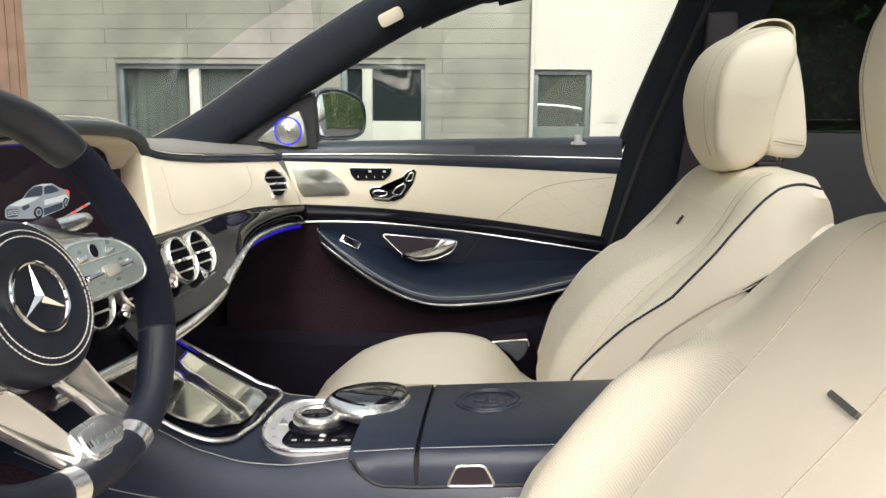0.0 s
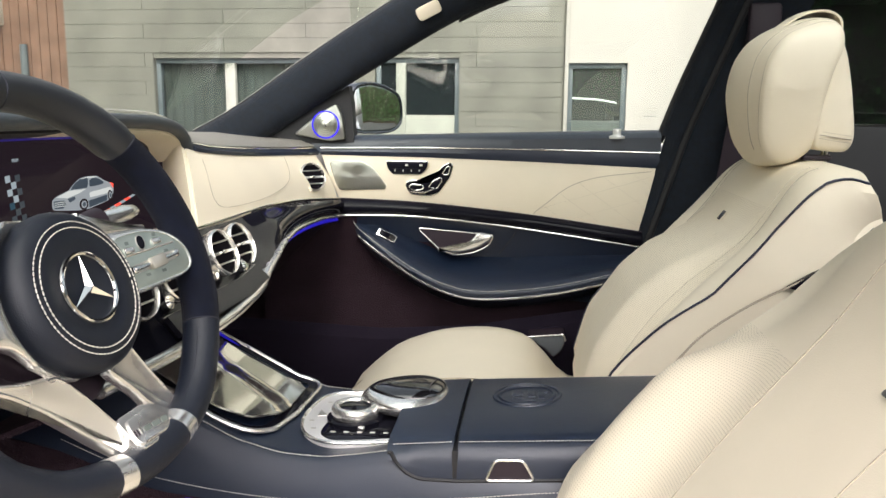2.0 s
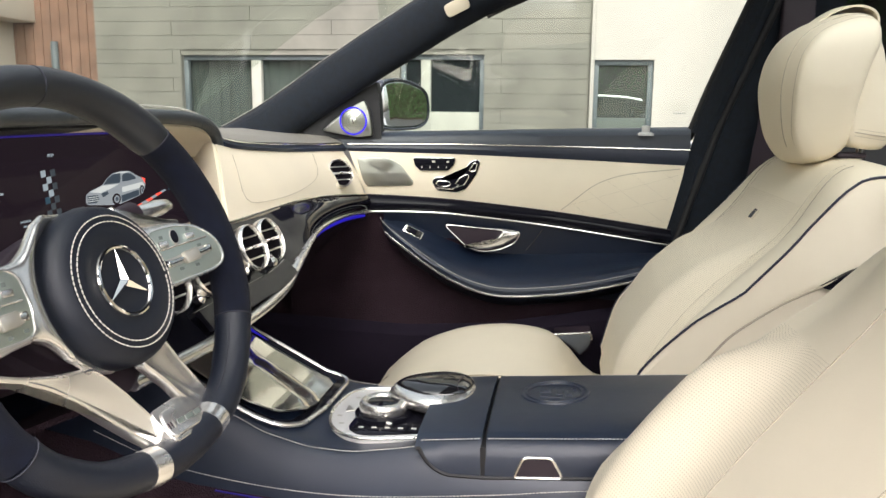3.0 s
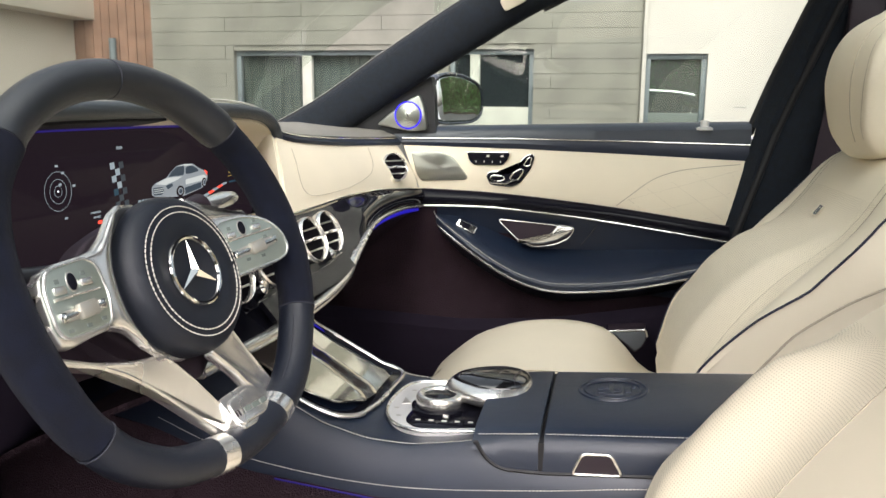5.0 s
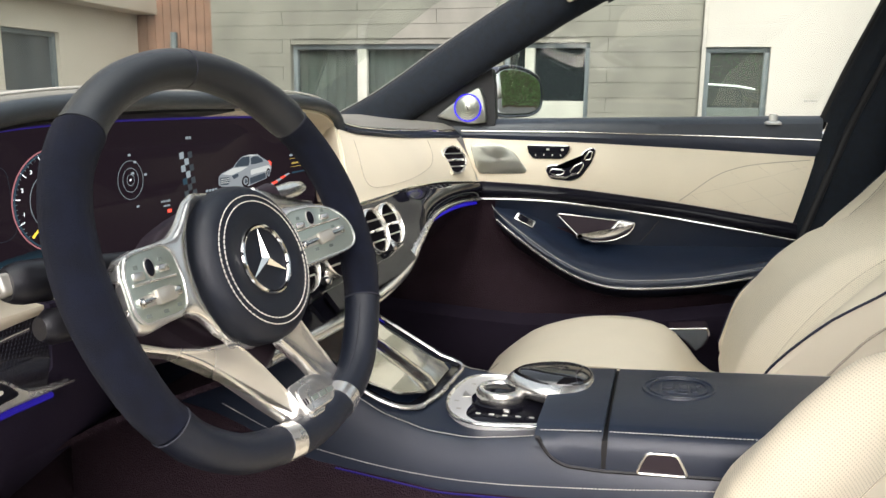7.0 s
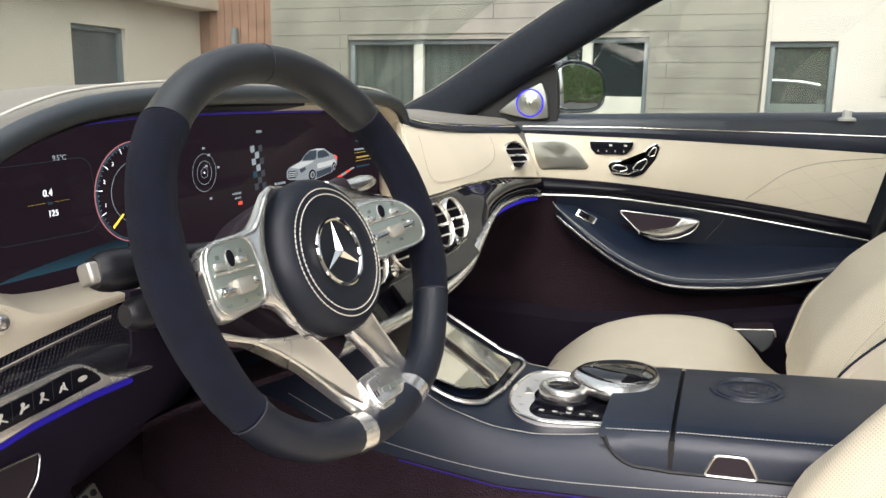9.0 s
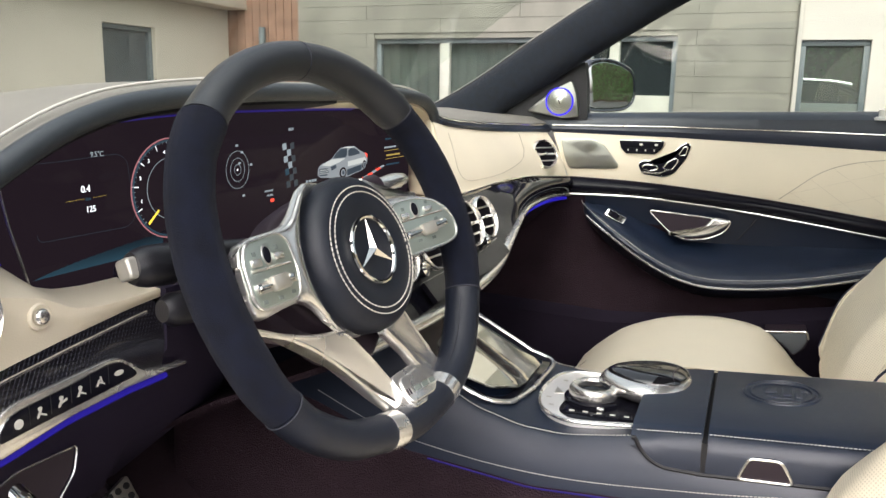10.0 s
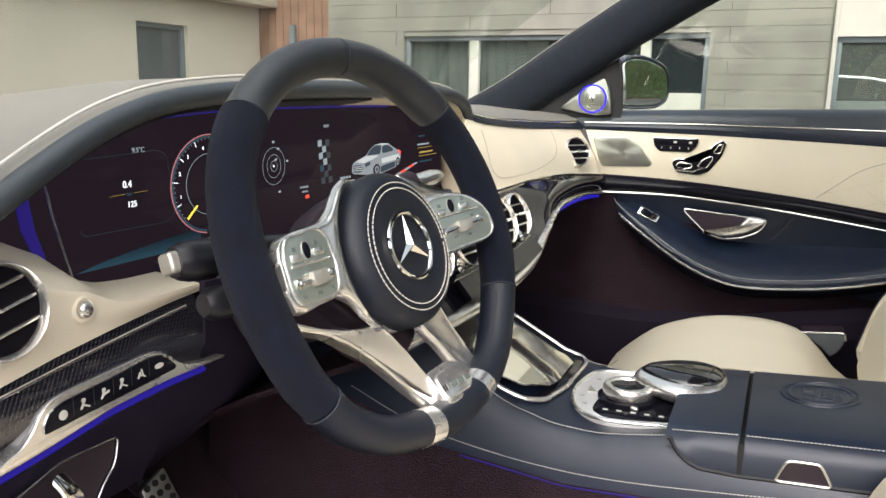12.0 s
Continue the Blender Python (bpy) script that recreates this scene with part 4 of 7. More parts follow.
# the right plate leans up towards the rim
WR = WM @ Matrix.Translation((0.066, 0, -0.002)) @ Matrix.Rotation(radians(-12.0), 4, "Y")
right_arm = corners([(-0.010, 0.0275), (0.0105, 0.0268), (0.0285, 0.0262), (0.0500, 0.0205), (0.0630, 0.0102), (0.0700, -0.0018), (0.0705, -0.0150), (0.0650, -0.0222), (0.0530, -0.0256), (0.0105, -0.0290), (-0.010, -0.0300)], 0.006)
make("spoke", prism(right_arm, -0.012, 0.0035, WR, 0.0030), SATIN, wheel, "satin metal side spoke")
make("spoke_shelf", prism(corners([(0.030, 0.050), (0.052, 0.040), (0.085, 0.033), (0.112, 0.031), (0.112, 0.024), (0.05, 0.020), (0.03, 0.03)], 0.004), -0.016, 0.001, WH, 0.003), SATIN, wheel)
spoke_keys(WH, [(-0.1317, 0.0090), (-0.0977, 0.0128), (-0.0895, 0.0070), (-0.0870, -0.0150), (-0.0915, -0.0330), (-0.1000, -0.0355), (-0.1320, -0.0372), (-0.1372, -0.0300), (-0.1375, -0.0030)], (-0.1112, -0.0214), ((-0.1315, -0.0232), (-0.0965, -0.0205)), (-0.1148, -0.0011), ((-0.1269, -0.0055), (-0.1035, -0.0030)), ((-0.128, -0.0325), (-0.112, -0.0320), (-0.098, -0.0300)), ((-0.1335, -0.0118), (-0.0935, -0.0102)))
spoke_keys(WR, [(-0.004, 0.0205), (0.0105, 0.0223), (0.0277, 0.0222), (0.0472, 0.0170), (0.0587, 0.0086), (0.0655, -0.0024), (0.0662, -0.0140), (0.0616, -0.0197), (0.0514, -0.0227), (0.0094, -0.0255), (-0.004, -0.0262)], (0.0309, -0.0070), ((0.0066, -0.0092), (0.0525, -0.0043)), (0.0219, 0.0128), ((0.0084, 0.0083), (0.0374, 0.0108)), ((0.0442, 0.0005), (0.0189, -0.0158), (0.0357, -0.0159)), ((0.0034, 0.0030), (0.0539, 0.0055)))

# lower spokes: a broad face with a chamfer along its outer side, and the bridge and plate between them
low_left = corners([(-0.1330, -0.0480), (-0.1049, -0.0590), (-0.0732, -0.0668), (-0.0430, -0.0700), (-0.0370, -0.0742), (-0.0190, -0.0965), (-0.0012, -0.1216), (0.0130, -0.1440), (0.0120, -0.1520), (-0.0040, -0.1520), (-0.0110, -0.1415), (-0.0285, -0.1257), (-0.0444, -0.1098), (-0.0646, -0.0898), (-0.0849, -0.0735), (-0.1056, -0.0616), (-0.1330, -0.0520)], 0.005)
low_right = corners([(0.0080, -0.0790), (0.0440, -0.0680), (0.0531, -0.0862), (0.0660, -0.1085), (0.0772, -0.1283), (0.0900, -0.1430), (0.0870, -0.1500), (0.0700, -0.1490), (0.0642, -0.1380), (0.0386, -0.1159), (0.0309, -0.1040), (0.0222, -0.0945)], 0.005)
for arm in (low_left, low_right):
    rings = [(inset(arm, -0.0024), -0.0125), (inset(arm, -0.0022), -0.0092), (inset(arm, -0.0008), -0.0056), (arm, -0.0047), (inset(arm, 0.0012), -0.0042), (inset(arm, 0.0030), -0.0052)]
    make("lower_spoke", moved(loft([np.c_[q, np.full(len(q), z)] for q, z in rings]), WH), SATIN, wheel, "satin metal lower spoke")
BP = WH @ Matrix.Translation((0.0270, -0.1335, 0.0070)) @ Matrix.Rotation(radians(-30), 4, "X")
badge_o = corners([(-0.0257, 0.0140), (0.0040, 0.0172), (0.0125, 0.0142), (0.0185, 0.0043), (0.0190, -0.0092), (-0.0295, -0.0104), (-0.0318, -0.0027)], 0.005)
badge = make("badge_plate", prism(badge_o, -0.012, 0.0, BP, 0.0018), SATIN, wheel, "satin plate with dark raised marks")
make("badge_bridge", prism(corners([(-0.030, 0.0195), (0.0060, 0.0225), (0.0180, 0.0180), (0.0300, 0.0040), (0.0330, -0.0125), (-0.0300, -0.0135), (-0.0320, -0.0020)], 0.006), -0.016, -0.0024, BP, 0.0012), SATIN, wheel, "satin metal bridge between the lower spokes")
for k in range(3):
    x = -0.0285 + 0.0034 * k
    make("badge_bar", prism([(x - 0.0010, -0.0024), (x, -0.0024), (x + 0.0016, 0.0032), (x + 0.0006, 0.0032)], -0.001, 0.0006, BP), BLACK if k < 2 else BRUSHED, badge)
for x, w in ((-0.0130, 0.0085), (-0.0015, 0.0095), (0.0095, 0.0080)):
    make("badge_bar", prism([(x - w / 2 - 0.0006, -0.0018), (x + w / 2 - 0.0010, -0.0018), (x + w / 2 + 0.0006, 0.0026), (x - w / 2 + 0.0010, 0.0026)], -0.001, 0.0006, BP), FADED, badge)
make("column_shroud", moved(loft([np.c_[ring2(0, -0.02, 0.055 - 0.008 * k * 0.5, 0.05, 28), np.full(28, -0.03 - 0.035 * k)] for k in range(5)]), WM), BLACK, wheel)
make("spoke_backing", prism(spline([(-0.06, -0.02), (0.04, -0.02), (0.050, -0.07), (0.02, -0.10), (-0.03, -0.085)], 40, True), -0.055, -0.030, WM, 0.006), BLACK, wheel)

# ---- passenger door ----
def door_y(x):
    return 0.73 + 0.085 * (x - 0.018)


door = thing("passenger_door", (0.25, 0.76, 0.35), "closed front door with cream panel, carbon trim and navy armrest", "door")
dx = np.linspace(-0.122, 0.592, 50)
Z_BELT = [at(x, (-0.13, 0.0, 0.353, 0.6), (0.889, 0.892, 0.902, 0.908)) for x in dx]
Z_SILV = [at(x, (-0.13, 0.115, 0.353, 0.6), (0.8655, 0.868, 0.866, 0.862)) for x in dx]
Z_DARK = [at(x, (-0.13, 0.115, 0.354, 0.6), (0.851, 0.847, 0.839, 0.829)) for x in dx]
zc_fn = spline([(-0.13, 0.760), (-0.084, 0.759), (0.055, 0.754), (0.187, 0.743), (0.356, 0.724), (0.60, 0.689)], 60)
zk_fn = spline([(-0.13, 0.724), (-0.077, 0.724), (0.018, 0.725), (0.115, 0.721), (0.296, 0.702), (0.60, 0.658)], 60)
zc = lambda x: float(np.interp(x, zc_fn[:, 0], zc_fn[:, 1]))
zk = lambda x: float(np.interp(x, zk_fn[:, 0], zk_fn[:, 1]))

rows = [[(x, door_y(x) + 0.085, z - 0.006) for x, z in zip(dx, Z_BELT)], [(x, door_y(x) + 0.05, z + 0.001) for x, z in zip(dx, Z_BELT)], [(x, door_y(x) + 0.02, z) for x, z in zip(dx, Z_BELT)], [(x, door_y(x) + 0.006, z - 0.006) for x, z in zip(dx, Z_BELT)], [(x, door_y(x) - 0.001, z - 0.014) for x, z in zip(dx, Z_BELT)], [(x, door_y(x) - 0.002, z + 0.001) for x, z in zip(dx, Z_SILV)]]
make("belt_pad", shell(rows, -0.008), NAVYTOP, door, "navy leather belt pad")
make("silver_line", tube([(x, door_y(x) - 0.003, z) for x, z in zip(dx, Z_SILV)], 0.0011, 8), SATIN, door)
make("upper_strip", shell([[(x, door_y(x), z) for x, z in zip(dx, Z_SILV)], [(x, door_y(x) - 0.004, (a + b) / 2) for x, a, b in zip(dx, Z_SILV, Z_DARK)], [(x, door_y(x), b) for x, b in zip(dx, Z_DARK)]], -0.006), NAVY, door)
rear_edge = lambda z: 0.585 + 0.12 * (z - 0.83) * 1.9
cx = np.linspace(-0.118, 1.0, 50)


def cream_pt(u, t):
    z1, z0 = at(u, (0, 1), (0.851, 0.830)), 0
    x1 = -0.120 + u * (rear_edge(0.83) + 0.120)
    x0 = -0.084 + u * (rear_edge(0.695) + 0.084)
    x = x1 * (1 - t) + x0 * t
    za, zb = at(x1, dx, Z_DARK), zc(x0)
    return (x, door_y(x) + 0.001 - 0.006 * math.sin(math.pi * t), za * (1 - t) + zb * t)


make("cream_panel", shell([[cream_pt(u, t) for u in np.linspace(0, 1, 40)] for t in np.linspace(0, 1, 10)], -0.008), CREAM, door, "cream leather door panel with quilted end")


def on_door(x, z, off=0.0):
    za, zb = at(x, dx, Z_DARK), zc(x)
    t = min(max((za - z) / (za - zb), 0), 1)
    return np.array([x, door_y(x) + 0.001 - 0.006 * math.sin(math.pi * t) - off, z])


# quilted area at the rear of the panel
make("quilt_edge", tube([on_door(x, z, 0.0003) for x, z in spline([(0.332, 0.732), (0.36, 0.755), (0.395, 0.783), (0.43, 0.800), (0.48, 0.812), (0.575, 0.8225)], 40)], 0.0008, 6), GROOVE, door)
qe = spline([(0.332, 0.732), (0.36, 0.755), (0.395, 0.783), (0.43, 0.800), (0.48, 0.812), (0.59, 0.8225)], 60)
for k in range(-6, 9):
    for slope, step in ((0.30, 0.14), (-0.72, 0.07)):
        pts = []
        for x in np.linspace(0.34, 0.572, 60):
            z = 0.775 + slope * (x - 0.455 - step * k)
            if zc(x) + 0.004 < z < float(np.interp(x, qe[:, 0], qe[:, 1])) - 0.002 and x < rear_edge(z) - 0.008:
                pts.append(on_door(x, z, 0.0004))
        if len(pts) > 3:
            make("quilt_seam", seam(pts, 0.0046, 0.0022, 0.00034), GROOVE, door, kind="stuff")
rows = []
tx = np.linspace(-0.082, 0.562, 44)
for t in np.linspace(0, 1, 9):
    rows.append([(x, door_y(x) - 0.002 - 0.012 * math.sin(math.pi * t) - 0.004 * t, zc(x) * (1 - t) + zk(x) * t) for x in tx])
make("lacquered_trim", shell(rows, -0.008), GLOSS, door, "glossy black lacquered trim band")
make("trim_edge", tube([(x, door_y(x) - 0.004, zc(x)) for x in tx], 0.0012, 6), BLACK, door)
make("chrome_line", tube([(x, door_y(x) - 0.010, zk(x) - 0.001) for x in tx], 0.0019, 8), SATIN, door, "satin metal line under the trim")
make("ambient_strip", tube([(x, door_y(x) + 0.006, zk(x) - 0.007) for x in tx], 0.0014, 6), DIMBLUE, door, "blue light strip under the trim")
# lower panel behind the armrest
lx = np.linspace(-0.26, 0.62, 30)
lower = []
for f, off in ((0.0, 0.004), (0.12, 0.022), (0.35, 0.026), (0.6, 0.02), (0.8, 0.0), (1.0, -0.01)):
    lower.append([(x, door_y(x) + off, (zk(x) - 0.006) * (1 - f) + 0.27 * f) for x in lx])
make("lower_panel", shell(np.array(lower)[:2, 7:14], -0.008), NAVY, door)
make("lower_panel", shell(np.array(lower)[:3, 13:], -0.008), NAVY, door, "navy leather panel behind the armrest")
make("lower_carpet", shell(np.array(lower)[1:3, 7:14], -0.008), CARPET, door)
make("lower_carpet", shell(np.array(lower)[:3, :8], -0.008), CARPET, door)
make("kick_panel", shell(np.array(lower)[2:], -0.008), CARPET, door, "dark carpeted lower door panel")
# armrest: an upper pad that swells out to a stitched, chromed edge
edge = spline([(-0.056, 0.738, 0.703), (-0.048, 0.708, 0.698), (-0.024, 0.677, 0.685), (0.03, 0.662, 0.650), (0.10, 0.655, 0.607), (0.165, 0.65, 0.581), (0.235, 0.65, 0.572), (0.36, 0.655, 0.584), (0.48, 0.665, 0.610), (0.60, 0.69, 0.640)], 50)
ztop = lambda x: at(x, (-0.05, 0.0, 0.08, 0.16, 0.30, 0.60), (0.702, 0.704, 0.665, 0.632, 0.632, 0.650))
rows = []
for p in edge[2:]:
    x, y, z = p
    w = door_y(x) + 0.024
    zt = max(ztop(x), z + 0.012)
    rows.append([(x, w + 0.01, zt + 0.003), (x, w - 0.006, zt - 0.002), (x, w * 0.7 + y * 0.3, z + 0.62 * (zt - z)), (x, w * 0.4 + y * 0.6, z + 0.36 * (zt - z) + 0.004), (x, w * 0.15 + y * 0.85, z + 0.012 + 0.10 * (zt - z)), (x, y + 0.001, z + 0.007), (x, y - 0.001, z), (x, y + 0.012, z - 0.016), (x, w - 0.02, z - 0.045), (x, w + 0.01, z - 0.06)])
for k in range(6):
    x, y, z = edge[2 + k]
    f = (0.15 + 0.85 * k / 6) ** 0.6
    rows[k] = [(x + 0.004 * (1 - f), y * (1 - f) + b * f, (z + 0.004) * (1 - f) + c * f) for a, b, c in rows[k]]
make("armrest", loft(rows), NAVY, door, "navy leather armrest with pale stitching", sharp=60)
make("armrest_chrome", tube([(x, y - 0.001, z - 0.008) for x, y, z in edge[4:]], 0.0028, 8), SATIN, door, "satin metal line along the armrest")
make("stitching", seam([(x, y + 0.001, z + 0.0085) for x, y, z in edge[1:]], 0.0042, 0.003, 0.0007), STITCH, door, kind="stuff")
POCKET = mat("pocket_plastic", (0.016, 0.012, 0.020), 0.9, grain=0.3, scale=900, vary=0.15, spec=0.08)
dw = np.linspace(-0.46, 0.60, 36)
make("pocket_ledge", shell([[(x, door_y(x) - 0.02 - 0.035, at(x, (-0.26, 0.02, 0.2, 0.62), (0.505, 0.488, 0.497, 0.565))) for x in dw], [(x, door_y(x) - 0.075, at(x, (-0.26, 0.02, 0.2, 0.62), (0.485, 0.468, 0.477, 0.545))) for x in dw], [(x, door_y(x) - 0.08, 0.30) for x in dw]], -0.012), POCKET, door, "dark door pocket wall")
# handle cup, handle, switch
DM = basis((0, 0.73 - 0.085 * 0.018, 0), (1, 0.085, 0), (0, 0, 1))
cup = corners([(0.084, 0.697), (0.250, 0.684), (0.238, 0.660), (0.205, 0.644), (0.165, 0.639), (0.133, 0.650)], 0.012)
make("handle_cup", moved(loft([np.c_[cup, np.full(len(cup), 0.004)], np.c_[inset(cup, 0.004), np.full(len(cup), -0.008)], np.c_[inset(cup, 0.012), np.full(len(cup), -0.012)]]), DM), BLACK, door)
make("cup_frame", tube(lift(cup, DM, 0.004), 0.0017, 8, True), SATIN, door, "satin metal frame of the handle cup")
grip = corners([(0.125, 0.6525), (0.150, 0.6465), (0.180, 0.6470), (0.212, 0.6555), (0.240, 0.6725), (0.2465, 0.6810), (0.240, 0.6870), (0.214, 0.6905), (0.206, 0.6800), (0.196, 0.6690), (0.178, 0.6590), (0.152, 0.6560)], 0.006)
make("door_handle", prism(grip, 0.004, 0.018, DM, 0.005), SATIN, door, "polished metal inner door handle", sharp=60)
make("cup_light", tube(lift([(0.112, 0.674), (0.118, 0.668)], DM, -0.004), 0.0016, 6), DIMBLUE, door)
make("panel_joint", tube([DM @ Vector(p) for p in ((0.296, 0.690, 0.0), (0.284, 0.672, 0.002), (0.262, 0.644, 0.002))], 0.0014, 6), RUBBER, door)
SM = basis((0.022, 0.708, 0.681), (0.035, 0.0, -0.016), (0.2, 0.5, 0.6))
sw = make("window_switch", prism(corners([(-0.022, -0.009), (0.022, -0.009), (0.022, 0.009), (-0.022, 0.009)], 0.003), -0.004, 0.004, SM, 0.0015), CHROME, door, "chrome window switch")
make("switch_key", prism(corners([(-0.017, -0.006), (0.006, -0.006), (0.006, 0.006), (-0.017, 0.006)], 0.002), 0.003, 0.005, SM, 0.001), GLOSS, sw)
# speaker grille in the cream panel
gm = lambda off: basis((0, 0.73 - 0.085 * 0.018 - off, 0), (1, 0.085, 0), (0, 0, 1))
gout = corners([(-0.103, 0.8375), (-0.035, 0.8385), (-0.01, 0.825), (0.012, 0.797), (0.020, 0.786), (0.014, 0.779), (-0.082, 0.776), (-0.092, 0.795)], 0.008)
TURNED = mat("turned_metal", (0.46, 0.47, 0.42), 0.30, 1.0, vary=0.05)
tn = TURNED.node_tree.nodes
tangent = tn.new("ShaderNodeTangent")
tangent.direction_type, tangent.axis = "RADIAL", "Y"
TURNED.node_tree.links.new(tangent.outputs[0], tn["Principled BSDF"].inputs["Tangent"])
tn["Principled BSDF"].inputs["Anisotropic"].default_value = 0.9
sg = make("speaker_grille", prism(gout, 0.0, 0.0055, gm(0.001), 0.002), TURNED, door, "turned metal speaker grille")
sg.data.transform(Matrix.Translation((0.050, -0.722, -0.809)))
sg.location = (-0.050, 0.722, 0.809)
gd = []
for r in np.arange(0.006, 0.052, 0.0040):
    n = max(6, int(2 * math.pi * r / 0.004))
    for a in np.linspace(0, 2 * np.pi, n, endpoint=False):
        x, z = -0.052 + r * math.cos(a) * 1.25, 0.809 + r * math.sin(a) * 0.95
        if -0.092 < x < -0.012 + (0.82 - z) * 0.6 and 0.781 < z < 0.833:
            gd.append(block((x, z, 0.0056), (0.0014, 0.0014, 0.0005)))
make("grille_holes", moved(join(*gd), gm(0.001)), BLACK, sg, kind="stuff")
make("badge_bar", moved(block((-0.012, 0.783, 0.006), (0.030, 0.004, 0.0006)), gm(0.001)), CHROME, sg)
# memory and seat switches
mem = make("memory_switch", prism(corners([(0.018, 0.8385), (0.108, 0.8385), (0.104, 0.824), (0.092, 0.812), (0.034, 0.812), (0.022, 0.824)], 0.005), 0.0, 0.009, gm(0.0), 0.002), GLOSS, door, "black seat memory keys in a chrome frame")
make("switch_frame", tube(lift(corners([(0.018, 0.8385), (0.108, 0.8385), (0.104, 0.824), (0.092, 0.812), (0.034, 0.812), (0.022, 0.824)], 0.005), gm(0.0), 0.006), 0.0014, 6, True), CHROME, mem)
make("switch_key", prism(corners([(0.0215, 0.836), (0.1045, 0.836), (0.101, 0.8265), (0.025, 0.8265)], 0.003), 0.008, 0.0105, gm(0.0), 0.001), GLOSS, mem)
for k in range(4):
    make("switch_key", prism(corners([(0.0275 + 0.018 * k, 0.8245), (0.0445 + 0.018 * k, 0.8245), (0.0435 + 0.0165 * k, 0.815), (0.031 + 0.0165 * k, 0.815)], 0.002), 0.008, 0.0100, gm(0.0), 0.001), GLOSS, mem)
    make("icon", moved(block((0.037 + 0.0173 * k, 0.8195, 0.0102), (0.0018, 0.004, 0.0006)), gm(0.0)), STITCH, mem)
for x in (0.062, 0.092):
    make("icon", moved(block((x, 0.8312, 0.0107), (0.006, 0.004, 0.0006)), gm(0.0)), STITCH, mem)
seatsw = make("seat_switch", prism(corners([(0.060, 0.790), (0.068, 0.797), (0.105, 0.796), (0.122, 0.806), (0.140, 0.829), (0.152, 0.835), (0.159, 0.831), (0.152, 0.806), (0.130, 0.775), (0.112, 0.768), (0.070, 0.772)], 0.006), 0.0, 0.008, gm(0.0), 0.003), GLOSS, door, "seat-shaped adjusting switch in black and chrome")
make("switch_frame", tube(lift(inset(corners([(0.060, 0.790), (0.068, 0.797), (0.105, 0.796), (0.122, 0.806), (0.140, 0.829), (0.152, 0.835), (0.159, 0.831), (0.152, 0.806), (0.130, 0.775), (0.112, 0.768), (0.070, 0.772)], 0.006), -0.001), gm(0.0), 0.004), 0.0016, 6, True), CHROME, seatsw)
for poly in ([(0.066, 0.783), (0.072, 0.791), (0.096, 0.789), (0.098, 0.782), (0.085, 0.778)], [(0.108, 0.784), (0.118, 0.798), (0.134, 0.806), (0.137, 0.800), (0.126, 0.782)], [(0.137, 0.812), (0.147, 0.829), (0.154, 0.829), (0.150, 0.812)]):
    make("key_rim", tube(lift(corners(poly, 0.004), gm(0.0), 0.0085), 0.0014, 6, True), CHROME, seatsw)
    make("switch_key", prism(inset(corners(poly, 0.004), 0.001), 0.007, 0.0105, gm(0.0), 0.002), GLOSS, seatsw)
make("key_bar", moved(tube([(0.068, 0.776, 0.009), (0.10, 0.774, 0.010), (0.125, 0.783, 0.009)], 0.0022, 6), gm(0.0)), CHROME, seatsw)
# tweeter triangle at the pillar's foot
tri = make("tweeter_cover", prism(corners([(-0.176, 0.893), (-0.150, 0.915), (-0.110, 0.944), (-0.083, 0.958), (-0.072, 0.930), (-0.066, 0.884), (-0.100, 0.880)], 0.008), -0.03, 0.012, gm(0.005), 0.004), TURNED, door, "perforated metal tweeter cover")
TM = gm(0.005) @ Matrix.Translation((-0.107, 0.914, 0.012))
make("tweeter_ring", moved(tube([(0.0275 * math.cos(t), 0.0275 * math.sin(t), 0.001) for t in np.linspace(0, 2 * np.pi, 40, endpoint=False)], 0.0016, 8, True), TM), AMBIENT, tri, "blue lit ring")
make("tweeter_lens", lathe([(0.026, -0.001), (0.026, 0.002), (0.0235, 0.0035), (0.0225, 0.0022), (0.0195, 0.0036), (0.0185, 0.0024), (0.015, 0.0040), (0.014, 0.0028), (0.0105, 0.0046), (0.0095, 0.0034), (0.006, 0.0056), (0.001, 0.0062)], TM), TURNED, tri, "ribbed metal lens")
make("lens_mark", moved(block((0, 0, 0.0073), (0.0018, 0.010, 0.0008)), TM @ Matrix.Rotation(0.4, 4, "Z")), BLACK, tri)
make("mirror_triangle", prism([(-0.26, 0.872), (-0.215, 0.905), (-0.130, 0.955), (-0.060, 0.995), (-0.054, 0.96), (-0.050, 0.878)], -0.05, -0.002, gm(0.005)), RUBBER, door)
# lower speaker cover beside the seat
wg = basis((0, 0.655, 0), (1, 0, 0), (0, 0, 1))
wgo = corners([(0.325, 0.494), (0.400, 0.502), (0.404, 0.485), (0.396, 0.466), (0.380, 0.452), (0.360, 0.47)], 0.006)
wc = make("speaker_cover", prism(wgo, -0.03, 0.025, wg, 0.003), BLACK, door, "lower speaker cover with metal mesh")
make("cover_mesh", prism(inset(wgo, 0.003), 0.02, 0.0265, wg, 0.001), mat("dark_mesh", (0.10, 0.11, 0.12), 0.45, 0.5, grain=0.5, scale=700, vary=0.1), wc)
make("cover_edge", tube(lift(wgo[:12], wg, 0.025), 0.002, 6), SATIN, wc)
